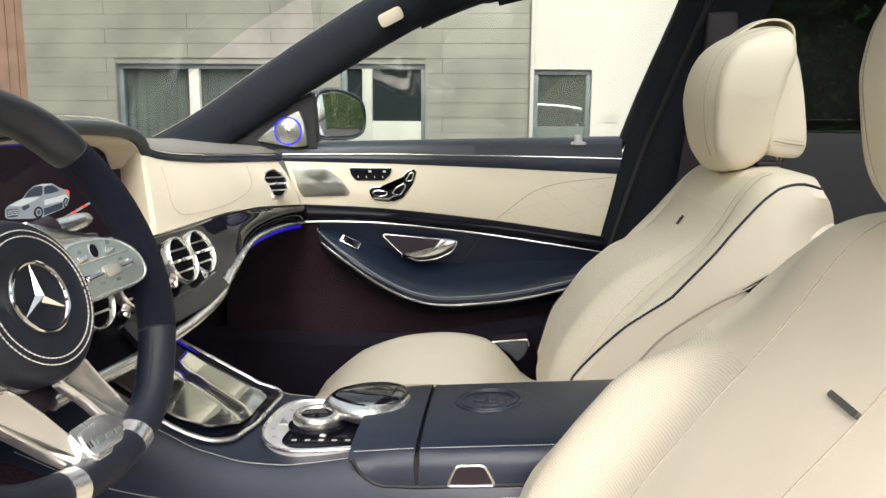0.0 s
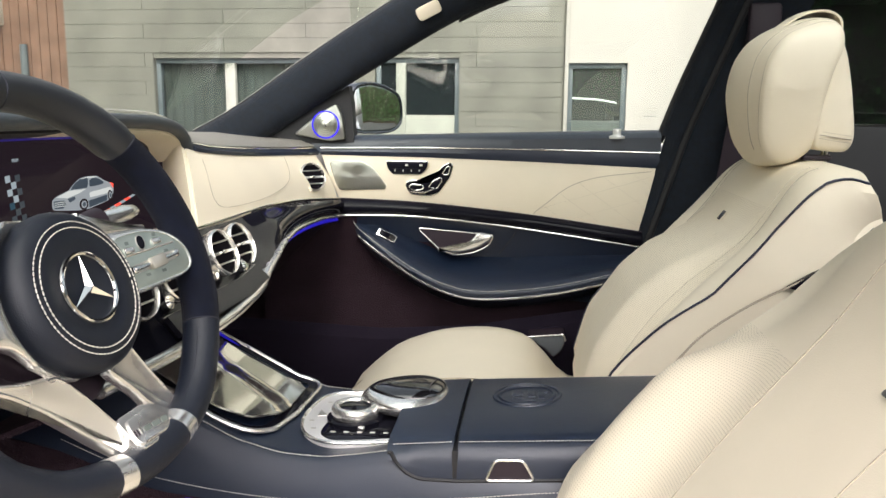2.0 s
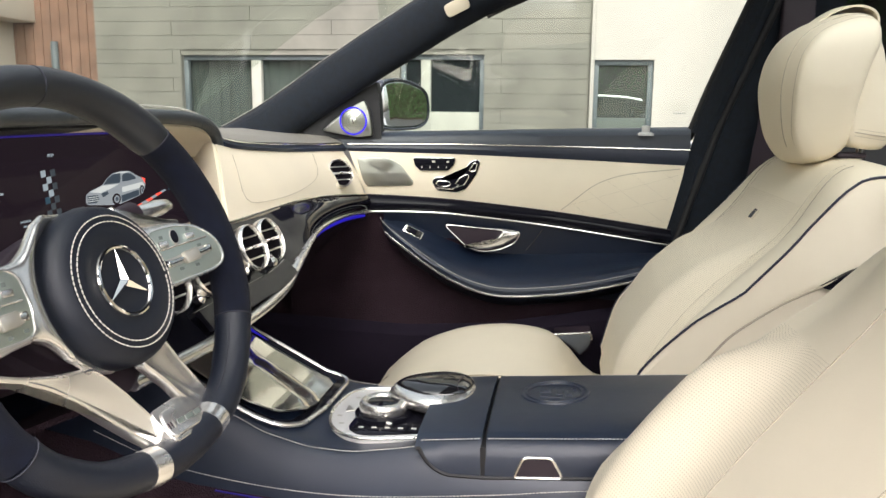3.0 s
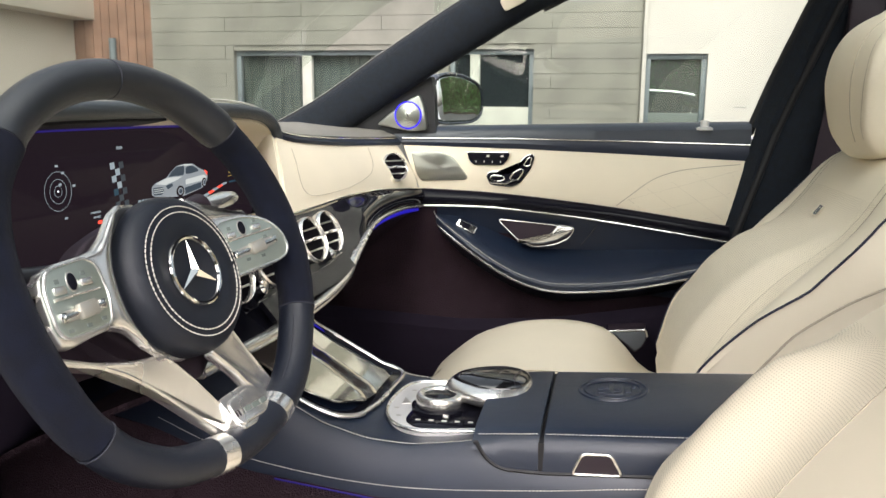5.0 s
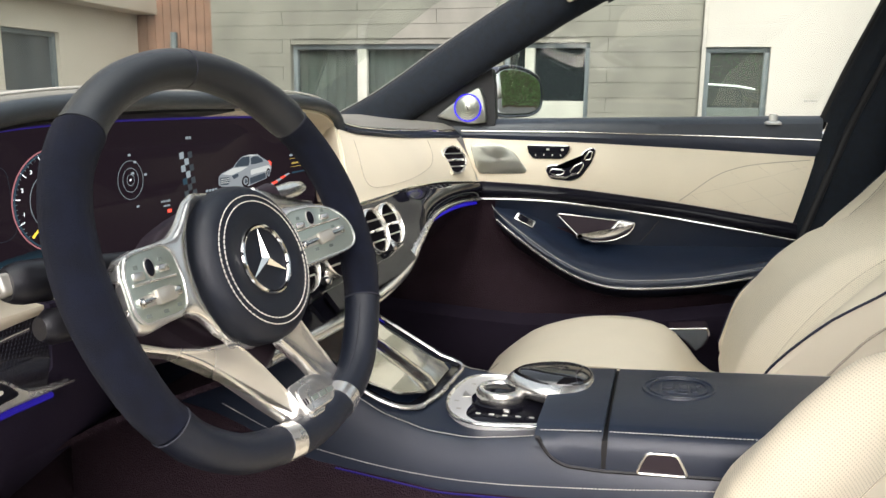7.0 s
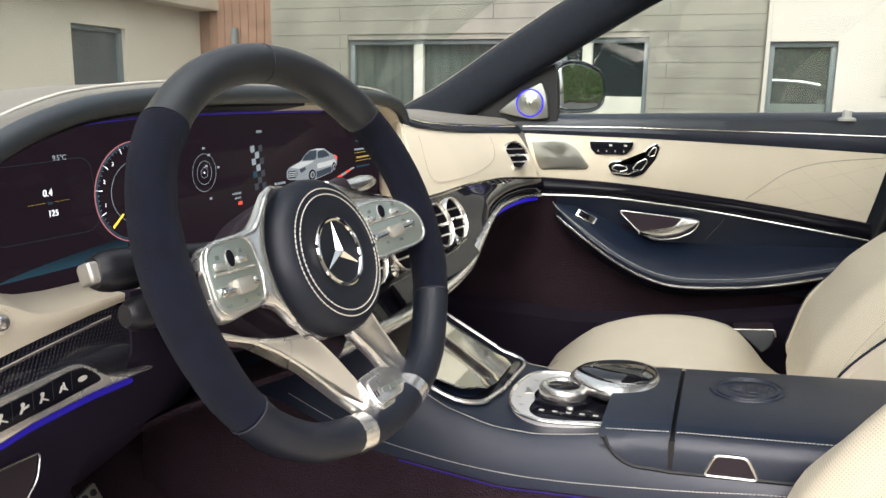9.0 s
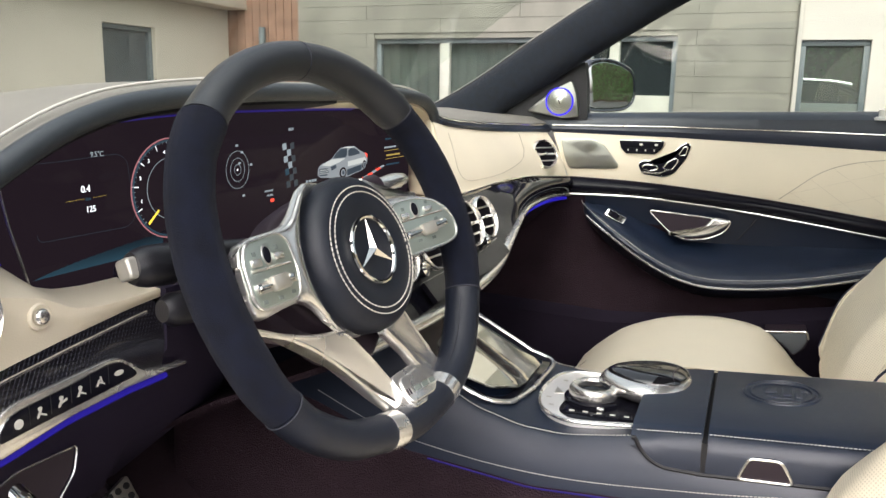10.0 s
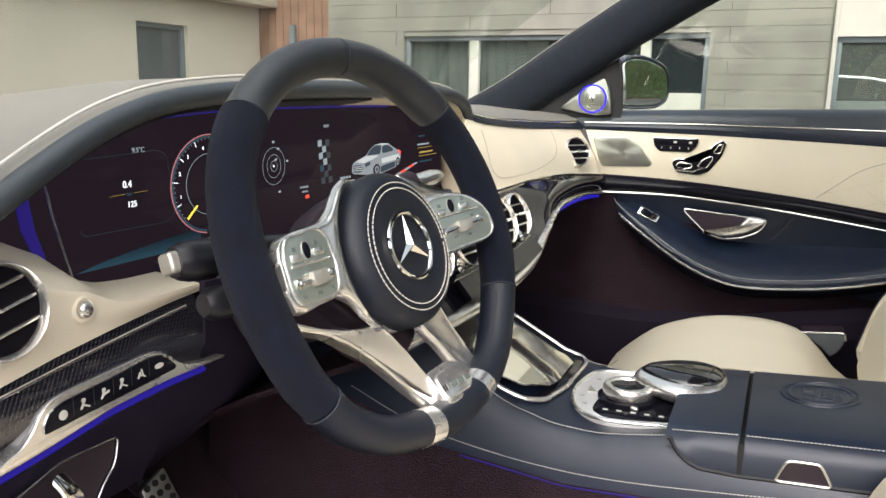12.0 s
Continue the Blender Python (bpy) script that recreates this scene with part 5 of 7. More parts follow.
# lock pin
pin = make("lock_pin", lathe([(0.0085, 0.0), (0.0085, 0.014), (0.008, 0.017), (0.004, 0.018), (0.0005, 0.018)], basis((0.500, 0.775, 0.893), (1, 0, 0), (0, 1, 0)), 20), PLATE, door, "chrome lock pin")
make("pin_collar", lathe([(0.017, -0.004), (0.017, 0.0), (0.012, 0.003), (0.009, 0.003)], basis((0.500, 0.775, 0.8945), (1, 0, 0), (0, 1, 0)), 24), PLATE, pin)
# side glass and its rubber guides
glass = make("side_glass", shell([[(x, at(z, (0.88, 1.28), (0.825, 0.70)), z) for z in np.linspace(0.88, 1.27, 8)] for x in np.linspace(-0.06, 0.80, 10)], 0.004), WINDOWGLASS, door)
glass.visible_shadow = False
mk = basis((0.572, 0.812, 0.945), (1, 0, 0), (0, -0.3, 1))
for w, z in ((0.014, 0.026), (0.030, 0.020), (0.040, 0.015), (0.030, 0.010)):
    make("glass_mark", moved(block((0, z - 0.012, -0.002), (w, 0.0008, 0.0006)), mk), BLIND, door)
for k in range(6):
    make("glass_mark", moved(block((-0.012 + 0.0045 * k, -0.009, -0.002), (0.0022, 0.0034, 0.0006)), mk), FRAME, door)
guide = spline([(0.590, 0.800, 0.885), (0.625, 0.785, 0.99), (0.665, 0.755, 1.10), (0.690, 0.735, 1.17), (0.70, 0.72, 1.215), (0.66, 0.715, 1.235), (0.55, 0.71, 1.232), (0.3, 0.725, 1.18)], 50)
make("window_guide", tube(guide, 0.009, 8), RUBBER, door, "black rubber window guide")
make("window_frame", tube(guide + (0.024, -0.008, 0.008), 0.022, 12), PILLAR, door)

# B-pillar, belt and rear door
bp = thing("b_pillar", (0.72, 0.74, 0.25), "dark fabric lined door pillar with its seat belt", "pillar")
rows = []
for z in np.linspace(0.28, 1.30, 16):
    x0 = at(z, (0.28, 0.66, 0.9, 1.18, 1.30), (0.52, 0.545, 0.600, 0.695, 0.73))
    y0 = at(z, (0.28, 0.9, 1.3), (0.80, 0.775, 0.665))
    rows.append([(x0, y0, z), (x0 + 0.02, y0 - 0.018, z), (x0 + 0.12, y0 - 0.025, z), (x0 + 0.16, y0 - 0.02, z), (x0 + 0.17, y0 + 0.04, z), (x0 + 0.02, y0 + 0.05, z)])
make("pillar_lining", loft(rows), PILLAR, bp)
make("door_seal", tube([(at(z, (0.28, 0.66, 0.9, 1.18, 1.30), (0.543, 0.568, 0.638, 0.735, 0.77)), at(z, (0.28, 0.9, 1.3), (0.776, 0.751, 0.641)), z) for z in np.linspace(0.3, 1.26, 24)], 0.007, 8), RUBBER, bp, "rubber door seal")
make("seat_belt", shell([[(at(z, (0.30, 0.95, 1.12), (0.66, 0.735, 0.755)) + w, at(z, (0.30, 0.95, 1.12), (0.745, 0.715, 0.688)), z) for w in (-0.023, 0, 0.023)] for z in np.linspace(0.30, 1.12, 14)], 0.0016), BLACK, bp, "black seat belt webbing")
make("belt_guide", block((0.757, 0.682, 1.10), (0.06, 0.02, 0.10), 0.008), BLACK, bp)
rd = thing("rear_door", (1.3, 0.77, 0.35), "closed rear door with dark lining and tinted glass", "door")
rx = np.linspace(0.79, 1.62, 12)
make("door_lining", shell([[(x, 0.79, 0.925) for x in rx], [(x, 0.745, 0.922) for x in rx], [(x, 0.735, 0.88) for x in rx], [(x, 0.735, 0.72) for x in rx], [(x, 0.66, 0.64) for x in rx], [(x, 0.70, 0.56) for x in rx], [(x, 0.72, 0.28) for x in rx]], -0.008), RUBBER, rd)
make("belt_line", tube([(x, 0.742, 0.924) for x in rx], 0.0016, 6), CHROME, rd)
TINTED = pane("tinted_glass", (0.16, 0.19, 0.18))
g = make("rear_glass", shell([[(x, at(z, (0.92, 1.28), (0.79, 0.69)), z) for z in np.linspace(0.92, 1.27, 6)] for x in np.linspace(0.83, 1.62, 6)], 0.004), TINTED, rd)
g.visible_shadow = False
make("quarter_pillar", block((1.68, 0.70, 1.05), (0.14, 0.10, 0.5), 0.03), PILLAR, rd)

# outside mirror
SHELLGLOSS = mat("dark_gloss_paint", (0.03, 0.035, 0.045), 0.08, coat=1.0, spec=0.8, vary=0.05)
mirror = thing("wing_mirror", (-0.05, 0.95, 0.86), "black glossy wing mirror showing green hedge", "mirror")
MM = basis((-0.050, 0.925, 0.952), (0.515, 0.857, 0), (0, 0, 1))
mo = spline([(-0.075, 0.045), (-0.03, 0.060), (0.03, 0.055), (0.085, 0.035), (0.10, 0.0), (0.095, -0.04), (0.06, -0.058), (0.0, -0.062), (-0.06, -0.06), (-0.085, -0.045), (-0.088, 0.0)], 48, True) * 0.93
rings = [np.c_[mo * s, np.full(48, z)] for s, z in ((1.0, 0.004), (1.04, 0.0), (1.05, -0.02), (0.98, -0.05), (0.75, -0.08), (0.3, -0.095))]
make("mirror_housing", moved(loft(rings), MM), SHELLGLOSS, mirror)
make("mirror_frame", tube(lift(mo, MM, 0.004), 0.0034, 8, True), SHELLGLOSS, mirror)
make("mirror_glass", prism(inset(mo, 0.006), 0.0, 0.006, MM, 0.001), MIRROR, mirror, "silvered mirror glass")
make("mirror_arm", tube([(-0.12, 0.84, 0.885), (-0.11, 0.90, 0.892), (-0.07, 0.95, 0.915)], [0.02, 0.018, 0.02], 12, squash=(0.6, (0, 0, 1))), GLOSS, mirror)

# ---- front seats ----
def build_seat(y0, squab_x=0.0, squab_z=0.0, squab_dx=0.0, badge_z=0.768, badge_y=-0.012, badge_w=0.010, badge_h=0.0085, badge_mat=None, piped=(0, 40), flare=0.0, head_x=0.0, slim=0.0, badge_up=0.0135, crease=True):
    seat = thing("front_seat", (0.40, y0, 0.28), "cream leather sports seat with perforated panel and navy piping", "seat", "front seats")
    # centre line of the backrest's face: x, z and its normal lean
    line = spline([(0.462, 0.470), (0.495, 0.560), (0.545, 0.640), (0.596, 0.710), (0.647, 0.776), (0.682, 0.832), (0.704, 0.856), (0.724, 0.865), (0.750, 0.868), (0.777, 0.862)], 40)
    tg = np.gradient(line, axis=0)
    tg /= np.linalg.norm(tg, axis=1, keepdims=True)
    nr = np.c_[-tg[:, 1], tg[:, 0]]
    s = np.linspace(0, 1, 40)
    half = np.interp(s, (0, 0.13, 0.62, 0.78, 0.87, 1), (0.212, 0.226, 0.226, 0.216, 0.208, 0.20))
    half = half + flare * np.interp(s, (0, 0.2, 0.55, 0.8, 1), (0.0, 0.1, 0.8, 1.0, 0.6))
    proud = np.interp(s, (0, 0.17, 0.35, 0.47, 0.55, 0.63, 0.72, 1), (0.048, 0.061, 0.060, 0.045, 0.022, 0.006, 0.001, 0.0))
    if not crease:
        proud = np.interp(s, (0, 0.17, 0.30, 0.41, 0.47, 0.52, 0.57, 0.70, 1), (0.058, 0.064, 0.058, 0.050, 0.041, 0.021, 0.004, 0.0, 0.0))
    fall = np.interp(s, (0, 0.55, 0.66, 0.8, 1), (0.0, 0.0, 0.011, 0.014, 0.010))
    wing = np.interp(s, (0, 0.1, 0.55, 0.75, 1), (0.010, 0.012, 0.009, 0.003, 0.0))
    proud = proud - slim * np.interp(s, (0, 0.2, 0.36, 0.52), (1.0, 0.9, 0.4, 0.0))
    rim_d = np.interp(s, (0, 0.17, 0.35, 0.48, 0.70, 0.85, 1), (0.046, 0.050, 0.032, 0.009, 0.004, -0.010, -0.012))
    deep = np.interp(s, (0, 0.3, 0.7, 0.85, 1), (0.17, 0.19, 0.16, 0.12, 0.07))

    def face(k, v):
        a = abs(v)
        if crease:
            w = min(max((a - 0.50) / 0.26, 0.0), 1.0)
            b = 1 - 0.80 * w * w * (3 - 2 * w)
            q = max(0.0, (a - 0.763) / 0.237)
            d = proud[k] * b * (1 - q * q) + rim_d[k] * q * q + wing[k] * math.sin(math.pi * q) ** 0.7 + 0.006 * (1 - v * v)
        else:
            b = math.exp(-(((a - 0.84) / 0.2) ** 2)) if a < 0.84 else 1.0
            q = max(0.0, (a - 0.84) / 0.16) ** 2
            d = proud[k] * b * (1 - q) + rim_d[k] * q + 0.006 * (1 - v * v) - fall[k] * min(1.0, max(0.0, (a - 0.45) / 0.4)) ** 2
        x, z = line[k] + nr[k] * d
        return np.array([x, y0 + v * half[k], z])

    vs = np.sign(np.linspace(-1, 1, 41)) * np.abs(np.linspace(-1, 1, 41)) ** 0.94
    grid = np.array([[face(k, v) for v in vs] for k in range(40)])
    # outer wings, the perforated middle and the plain shoulder zone are separate covers
    m0, m1 = (5, 35) if crease else (13, 27)
    lay(make("backrest_panel", shell(grid[:30, m0 : m1 + 1], -0.01), PERF if crease else CREAM, seat, "perforated cream leather panel" if crease else ""), grid[:30, m0 : m1 + 1])
    make("backrest_shoulder", shell(grid[29:, m0 : m1 + 1], -0.01), CREAM, seat)
    for a, b in ((0, m0), (m1, 40)):
        if crease or a == 0:
            make("bolster", shell(grid[:, a : b + 1], -0.01), CREAM, seat)
        else:
            lay(make("bolster", shell(grid[:24, a : b + 1], -0.01), PERF, seat, "perforated cream leather side bolster"), grid[:24, a : b + 1])
            make("shoulder_wing", shell(grid[23:, a : b + 1], -0.01), CREAM, seat)
    for col in (m0, m1):
        make("bolster_seam", tube([face(k, vs[col]) for k in range(1, 36)], 0.0011 if crease else 0.0007, 6), GROOVE, seat)
        if flare:
            make("stitching", seam(grid[6:36, col + (2 if col == m0 else -2)] + np.array([-0.0003, 0, 0.0003]), 0.0040, 0.0028, 0.0005), GROOVE, seat, kind="stuff")
    # side covers and back shell
    rear = np.array([[0.80 - 1.2 * max(0, t - 0.6), -0.60 - 0.7 * max(0, t - 0.6)] for t in s])
    back = np.array([[((line[k] + rear[k] * deep[k] * (1 - 0.05 * v**6))[0], y0 + v * half[k] * 0.95, (line[k] + rear[k] * deep[k] * (1 - 0.05 * v**6))[1]) for v in vs] for k in range(40)])
    make("back_shell", shell(back, -0.008), CREAM, seat)
    for col, sg in ((0, -1), (40, 1)):
        rows = [grid[:, col], (grid[:, col] * 0.72 + back[:, col] * 0.28) + (0, sg * 0.010, 0), (grid[:, col] * 0.35 + back[:, col] * 0.65) + (0, sg * 0.008, 0), back[:, col]]
        make("side_cover", shell(rows, 0.006 * sg), CREAM, seat)
        if col in piped:
            make("piping", tube(grid[:, col] + (0, sg * 0.001, 0), 0.0018, 8), PIPING, seat, "navy piping")
    make("top_cover", shell([grid[39], (grid[39] * 0.6 + back[39] * 0.4) + (0.004, 0, 0.002), (grid[39] * 0.25 + back[39] * 0.75) + (0.003, 0, 0.001), back[39]], -0.006), CREAM, seat)
    foot = [grid[0] * (1, 1 - 0.10 * f * f, 1) + np.array([0.0 + 0.075 * f * f, 0.10 * f * f * y0, -0.085 * f]) for f in np.linspace(0, 1, 7)]
    make("backrest_foot", shell(foot, 0.008), CREAM, seat)
    make("bottom_cover", shell([grid[0], back[0]], 0.006), BLACK, seat)
    bx = line[22] + nr[22] * 0.009
    i = int(np.argmin(np.abs(line[:30, 1] - badge_z)))
    o = line[i] + nr[i] * badge_up
    BM = basis((o[0], y0 + badge_y, o[1]), (0, 1, 0), (tg[i][0], 0, tg[i][1]))
    bd = make("badge", prism(corners([(-badge_w, -badge_h), (badge_w, -badge_h), (badge_w, badge_h), (-badge_w, badge_h)], 0.0025), -0.001, 0.003, BM, 0.001), badge_mat or CHROME, seat, "small metal badge")
    make("badge_field", prism(corners([(0.0025 - badge_w, 0.003 - badge_h), (badge_w - 0.0025, 0.003 - badge_h), (badge_w - 0.0025, badge_h - 0.003), (0.0025 - badge_w, badge_h - 0.003)], 0.0005), 0.002, 0.0036, BM), badge_mat or BRUSHED, bd)
    # head restraint: front cushion, rear block, posts
    th = np.linspace(0, 2 * np.pi, 32, endpoint=False)
    mid = spline([(0.670, 0.868), (0.649, 0.905), (0.637, 0.95), (0.635, 0.985), (0.645, 1.026), (0.669, 1.058), (0.714, 1.080), (0.752, 1.086), (0.774, 1.080), (0.775, 1.045), (0.757, 1.0), (0.748, 0.96), (0.744, 0.915), (0.739, 0.885), (0.715, 0.863), (0.69, 0.860)], 64, True)
    flank = spline([(0.676, 0.878), (0.662, 0.905), (0.657, 0.95), (0.657, 0.985), (0.665, 1.022), (0.686, 1.051), (0.717, 1.066), (0.744, 1.072), (0.764, 1.064), (0.766, 1.036), (0.754, 1.0), (0.746, 0.96), (0.743, 0.915), (0.737, 0.889), (0.715, 0.870), (0.692, 0.868)], 64, True)

    def pad(centre, side, stations, half_at):
        """Upholstered block: outlines set side by side across the seat, closing in towards both flanks."""
        rings, hub = [], np.mean(side, axis=0)
        for v, f, grow in stations:
            o = centre * (1 - f) + side * f
            o = hub + (o - hub) * grow
            rings.append([(x + head_x, y0 + v * half_at(z), z) for x, z in o])
        return rings

    half_stations = [(0.0, 0.0, 1.0), (0.25, 0.10, 1.0), (0.45, 0.30, 1.0), (0.62, 0.55, 1.0), (0.76, 0.80, 1.0), (0.86, 1.0, 0.995), (0.92, 1.0, 0.965), (0.955, 1.0, 0.90), (0.975, 1.0, 0.72), (0.985, 1.0, 0.42), (0.99, 1.0, 0.03)]
    stations = [(-v, f, g_) for v, f, g_ in half_stations[:0:-1]] + half_stations
    rings = pad(mid, flank, stations, lambda z: at(z, (0.86, 0.90, 0.98, 1.04, 1.09), (0.086, 0.100, 0.116, 0.114, 0.098)))
    hr = make("head_restraint", loft(rings), CREAM, seat, "padded cream leather head restraint", sharp=60)
    for c in (5, 15):
        make("stitching", seam(rings[c][2:36], 0.0042, 0.003, 0.0006), GROOVE, hr, kind="stuff")
    for c in (7, 13):
        make("panel_seam", tube(rings[c][2:34], 0.0007, 6), GROOVE, hr)
    block_out = spline([(0.742, 0.890), (0.775, 0.886), (0.788, 0.891), (0.793, 0.910), (0.788, 0.953), (0.781, 0.994), (0.771, 1.034), (0.758, 1.056), (0.744, 1.050), (0.738, 1.0), (0.736, 0.93), (0.736, 0.90)], 64, True)
    rb = pad(block_out, block_out, [(-v, 0, g_) for v, f, g_ in half_stations[:4:-1]] + [(v, 0, g_) for v, f, g_ in half_stations[5:]], lambda z: 0.104)
    make("restraint_back", loft(rb), CREAM, hr, "cream leather rear block", sharp=60)
    for sg in (-1, 1):
        make("block_joint", tube([(0.743 + head_x, y0 + sg * 0.1005, 0.9115), (0.768 + head_x, y0 + sg * 0.1030, 0.9075), (0.787 + head_x, y0 + sg * 0.1010, 0.9050)], 0.0009, 6), GROOVE, hr)
        for up in (-0.005, 0.005):
            make("stitching", seam(spline([(0.743 + head_x, y0 + sg * 0.1008, 0.9115 + up), (0.768 + head_x, y0 + sg * 0.1032, 0.9075 + up), (0.787 + head_x, y0 + sg * 0.1012, 0.9050 + up)], 12), 0.0038, 0.0026, 0.0005), GROOVE, hr, kind="stuff")
    strap = spline([(0.700, 1.072), (0.712, 1.081), (0.730, 1.0905), (0.752, 1.0955), (0.770, 1.092), (0.781, 1.081), (0.782, 1.060)], 24)
    make("strap", shell([[(x + head_x, y0 + w, z - 0.10 * abs(w)) for w in (-0.035, -0.02, 0, 0.02, 0.035)] for x, z in strap], 0.003), CREAM, hr, "leather strap over the head restraint")
    for d in (-0.07, 0.07):
        make("restraint_post", tube([(0.762 + head_x, y0 + d, 0.84), (0.764 + head_x, y0 + d, 0.90)], 0.0065, 12), CHROME, seat, "chrome post")
        make("post_collar", block((0.748 + head_x, y0 + d, 0.8775), (0.040, 0.030, 0.008), 0.003), BLACK, seat)
    # cushion
    dome = spline([(-0.02, 0.360), (0.02, 0.397), (0.045, 0.447), (0.106, 0.504), (0.16, 0.530), (0.205, 0.543), (0.263, 0.549), (0.31, 0.545), (0.341, 0.535), (0.37, 0.510), (0.395, 0.475), (0.44, 0.45), (0.60, 0.44)], 240)
    dome[:, 0], dome[:, 1] = 0.20 + (dome[:, 0] - 0.20) * 1.10, dome[:, 1] - 0.0045
    rings = []
    for f in np.linspace(0, 1, 26):
        x = 0.0 + squab_x + (0.54 - squab_x) * f + squab_dx
        top = np.interp(x - squab_dx - squab_x * 0.5, dome[:, 0], dome[:, 1]) + squab_z
        hw = at(f, (0, 0.06, 0.2, 1), (0.17, 0.215, 0.245, 0.25))
        ring = []
        for v in np.linspace(-1, 1, 25):
            wing = 0.006 * math.exp(-(((abs(v) - 0.80) / 0.17) ** 2)) * at(f, (0, 0.3, 1), (0.3, 0.7, 1.0))
            drop = 0.055 * max(0, (abs(v) - 0.84) / 0.16) ** 2
            ring.append((x, y0 + v * hw, top + wing - drop))
        ring += [(x + 0.01, y0 + hw * 0.98, top - 0.11), (x + 0.015, y0 + hw * 0.9, 0.36), (x + 0.015, y0 - hw * 0.9, 0.36), (x + 0.01, y0 - hw * 0.98, top - 0.11)]
        rings.append(ring)
    make("cushion", loft(rings), CREAM, seat, "deep cream leather seat cushion", sharp=70)
    tops = np.array([r[:25] for r in rings])
    make("cushion_panel", shell(tops[3:25, 7:18] + np.array([0, 0, 0.0012]), 0.001), CREAM, seat)
    for col in (7, 17):
        make("cushion_seam", tube(tops[2:26, col] + (0, 0, 0.001), 0.0008, 6), GROOVE, seat)
    arc = [tops[9 + int(5 * ((c - 12) / 5.0) ** 2), c] + (0, 0, 0.001) for c in range(7, 18)]
    make("cushion_seam", tube(spline(arc, 30), 0.0007, 6), GROOVE, seat)
    make("seat_base", block((0.34, y0, 0.33), (0.36, 0.42, 0.10), 0.02), BLACK, seat)
    for d in (-0.19, 0.19):
        make("seat_rail", block((0.30, y0 + d, 0.275), (0.58, 0.03, 0.025), 0.004), BLACK, seat)
    return seat


BADGE = mat("dull_dark_metal", (0.16, 0.16, 0.15), 0.4, 0.7)


def side_trim(seat, y0, s, x0):
    """The lower shell beside the backrest: its joint with the cover, and the dark release notch."""
    pts = spline([(0.500, 0.565), (0.514, 0.587), (0.536, 0.616), (0.564, 0.649), (0.611, 0.685), (0.642, 0.704), (0.669, 0.718), (0.719, 0.746)], 50)
    make("cover_joint", tube([(x + x0, y0 + s * 0.261, z) for x, z in pts], 0.0016, 6), GROOVE, seat, "joint along the side cover")
    make("release_notch", prism(corners([(0.667, 0.7165), (0.698, 0.737), (0.722, 0.748), (0.735, 0.752), (0.715, 0.727), (0.699, 0.717), (0.689, 0.712)], 0.003), -0.008, 0.0022, basis((x0, y0 + s * 0.2605, 0), (1, 0, 0), (0, 0, 1)), 0.001), GLOSS, seat, "dark backrest release")


passenger = build_seat(0.385, -0.025, -0.026, -0.020, flare=0.022)
side_trim(passenger, 0.385, -1, 0.0)
tagged(passenger, "cream leather passenger seat with perforated panel and navy piping")
driver = build_seat(-0.375, 0.16, -0.09, 0.0, 0.764, -0.062, 0.021, 0.0024, BADGE, (0,), 0.0, 0.035, 0.016, 0.007, False)
driver.location.x -= 0.066
driver.location.z -= 0.004
tagged(driver, "cream leather driver's seat with perforated panel, close to the open side")

# rear bench, dim behind the front seats
bench = thing("rear_bench", (1.6, 0, 0.3), "dark leather rear bench in the shade", "bench")
make("bench_cushion", block((1.45, 0, 0.46), (0.55, 1.3, 0.22), 0.05, seg=3), BLACK, bench)
make("bench_back", shell([[(1.68 + 0.25 * t, y, 0.52 + 0.45 * t) for y in np.linspace(-0.66, 0.66, 9)] for t in np.linspace(0, 1, 6)], 0.12), BLACK, bench)
make("rear_bulkhead", block((2.1, 0, 0.65), (0.05, 1.6, 0.66)), BLACK, bench)

# ---- centre console ----
console = thing("centre_console", (0.25, 0.01, 0.25), "navy leather centre console with pale stitching and satin frames", "console")
YN, YF, YA = -0.102, 0.129, 0.118


def ctop(x):
    return at(x, (-0.42, -0.25, -0.16, -0.12, -0.06, 0.0, 0.05, 0.10, 0.15, 0.20, 0.7), (0.60, 0.71, 0.662, 0.632, 0.594, 0.564, 0.550, 0.5465, 0.548, 0.553, 0.553))


xs = np.linspace(-0.42, 0.66, 60)
rings = []
for x in xs:
    z = ctop(x)
    low = at(x, (-0.2, -0.088, 0.077, 0.2, 0.36, 0.66), (0.56, 0.519, 0.504, 0.512, 0.532, 0.56))
    e = z + at(x, (0.10, 0.1325, 0.186, 0.3), (0.0, 0.0034, 0.009, 0.009))
    half = [(YN - 0.035, 0.27), (YN - 0.030, 0.40), (YN - 0.022, low - 0.02), (YN - 0.018, low), (YN - 0.010, (low + z) / 2), (YN - 0.001, e - 0.006), (YN + 0.006, e), (YN + 0.012, z)]
    far = [(YF - 0.010, z), (YF - 0.006, e), (YF + 0.001, e - 0.006), (YF + 0.010, (low + z) / 2), (YF + 0.018, low), (YF + 0.022, low - 0.02), (YF + 0.030, 0.40), (YF + 0.035, 0.27)]
    rings.append([(x, y, w) for y, w in half + [(-0.04, z + 0.001), (0.05, z + 0.001)] + far])
make("console_body", loft(rings), NAVY, console, sharp=50)
line = spline([(x, YN + 0.003, ctop(x) + 0.0008 + at(x, (0.10, 0.1325, 0.186, 0.3), (0.0, 0.0034, 0.009, 0.009))) for x in np.linspace(-0.16, 0.188, 14)], 80)
make("stitching", seam(line, 0.0040, 0.0030, 0.00062), STITCH, console, "pale stitching along the top edge", kind="stuff")
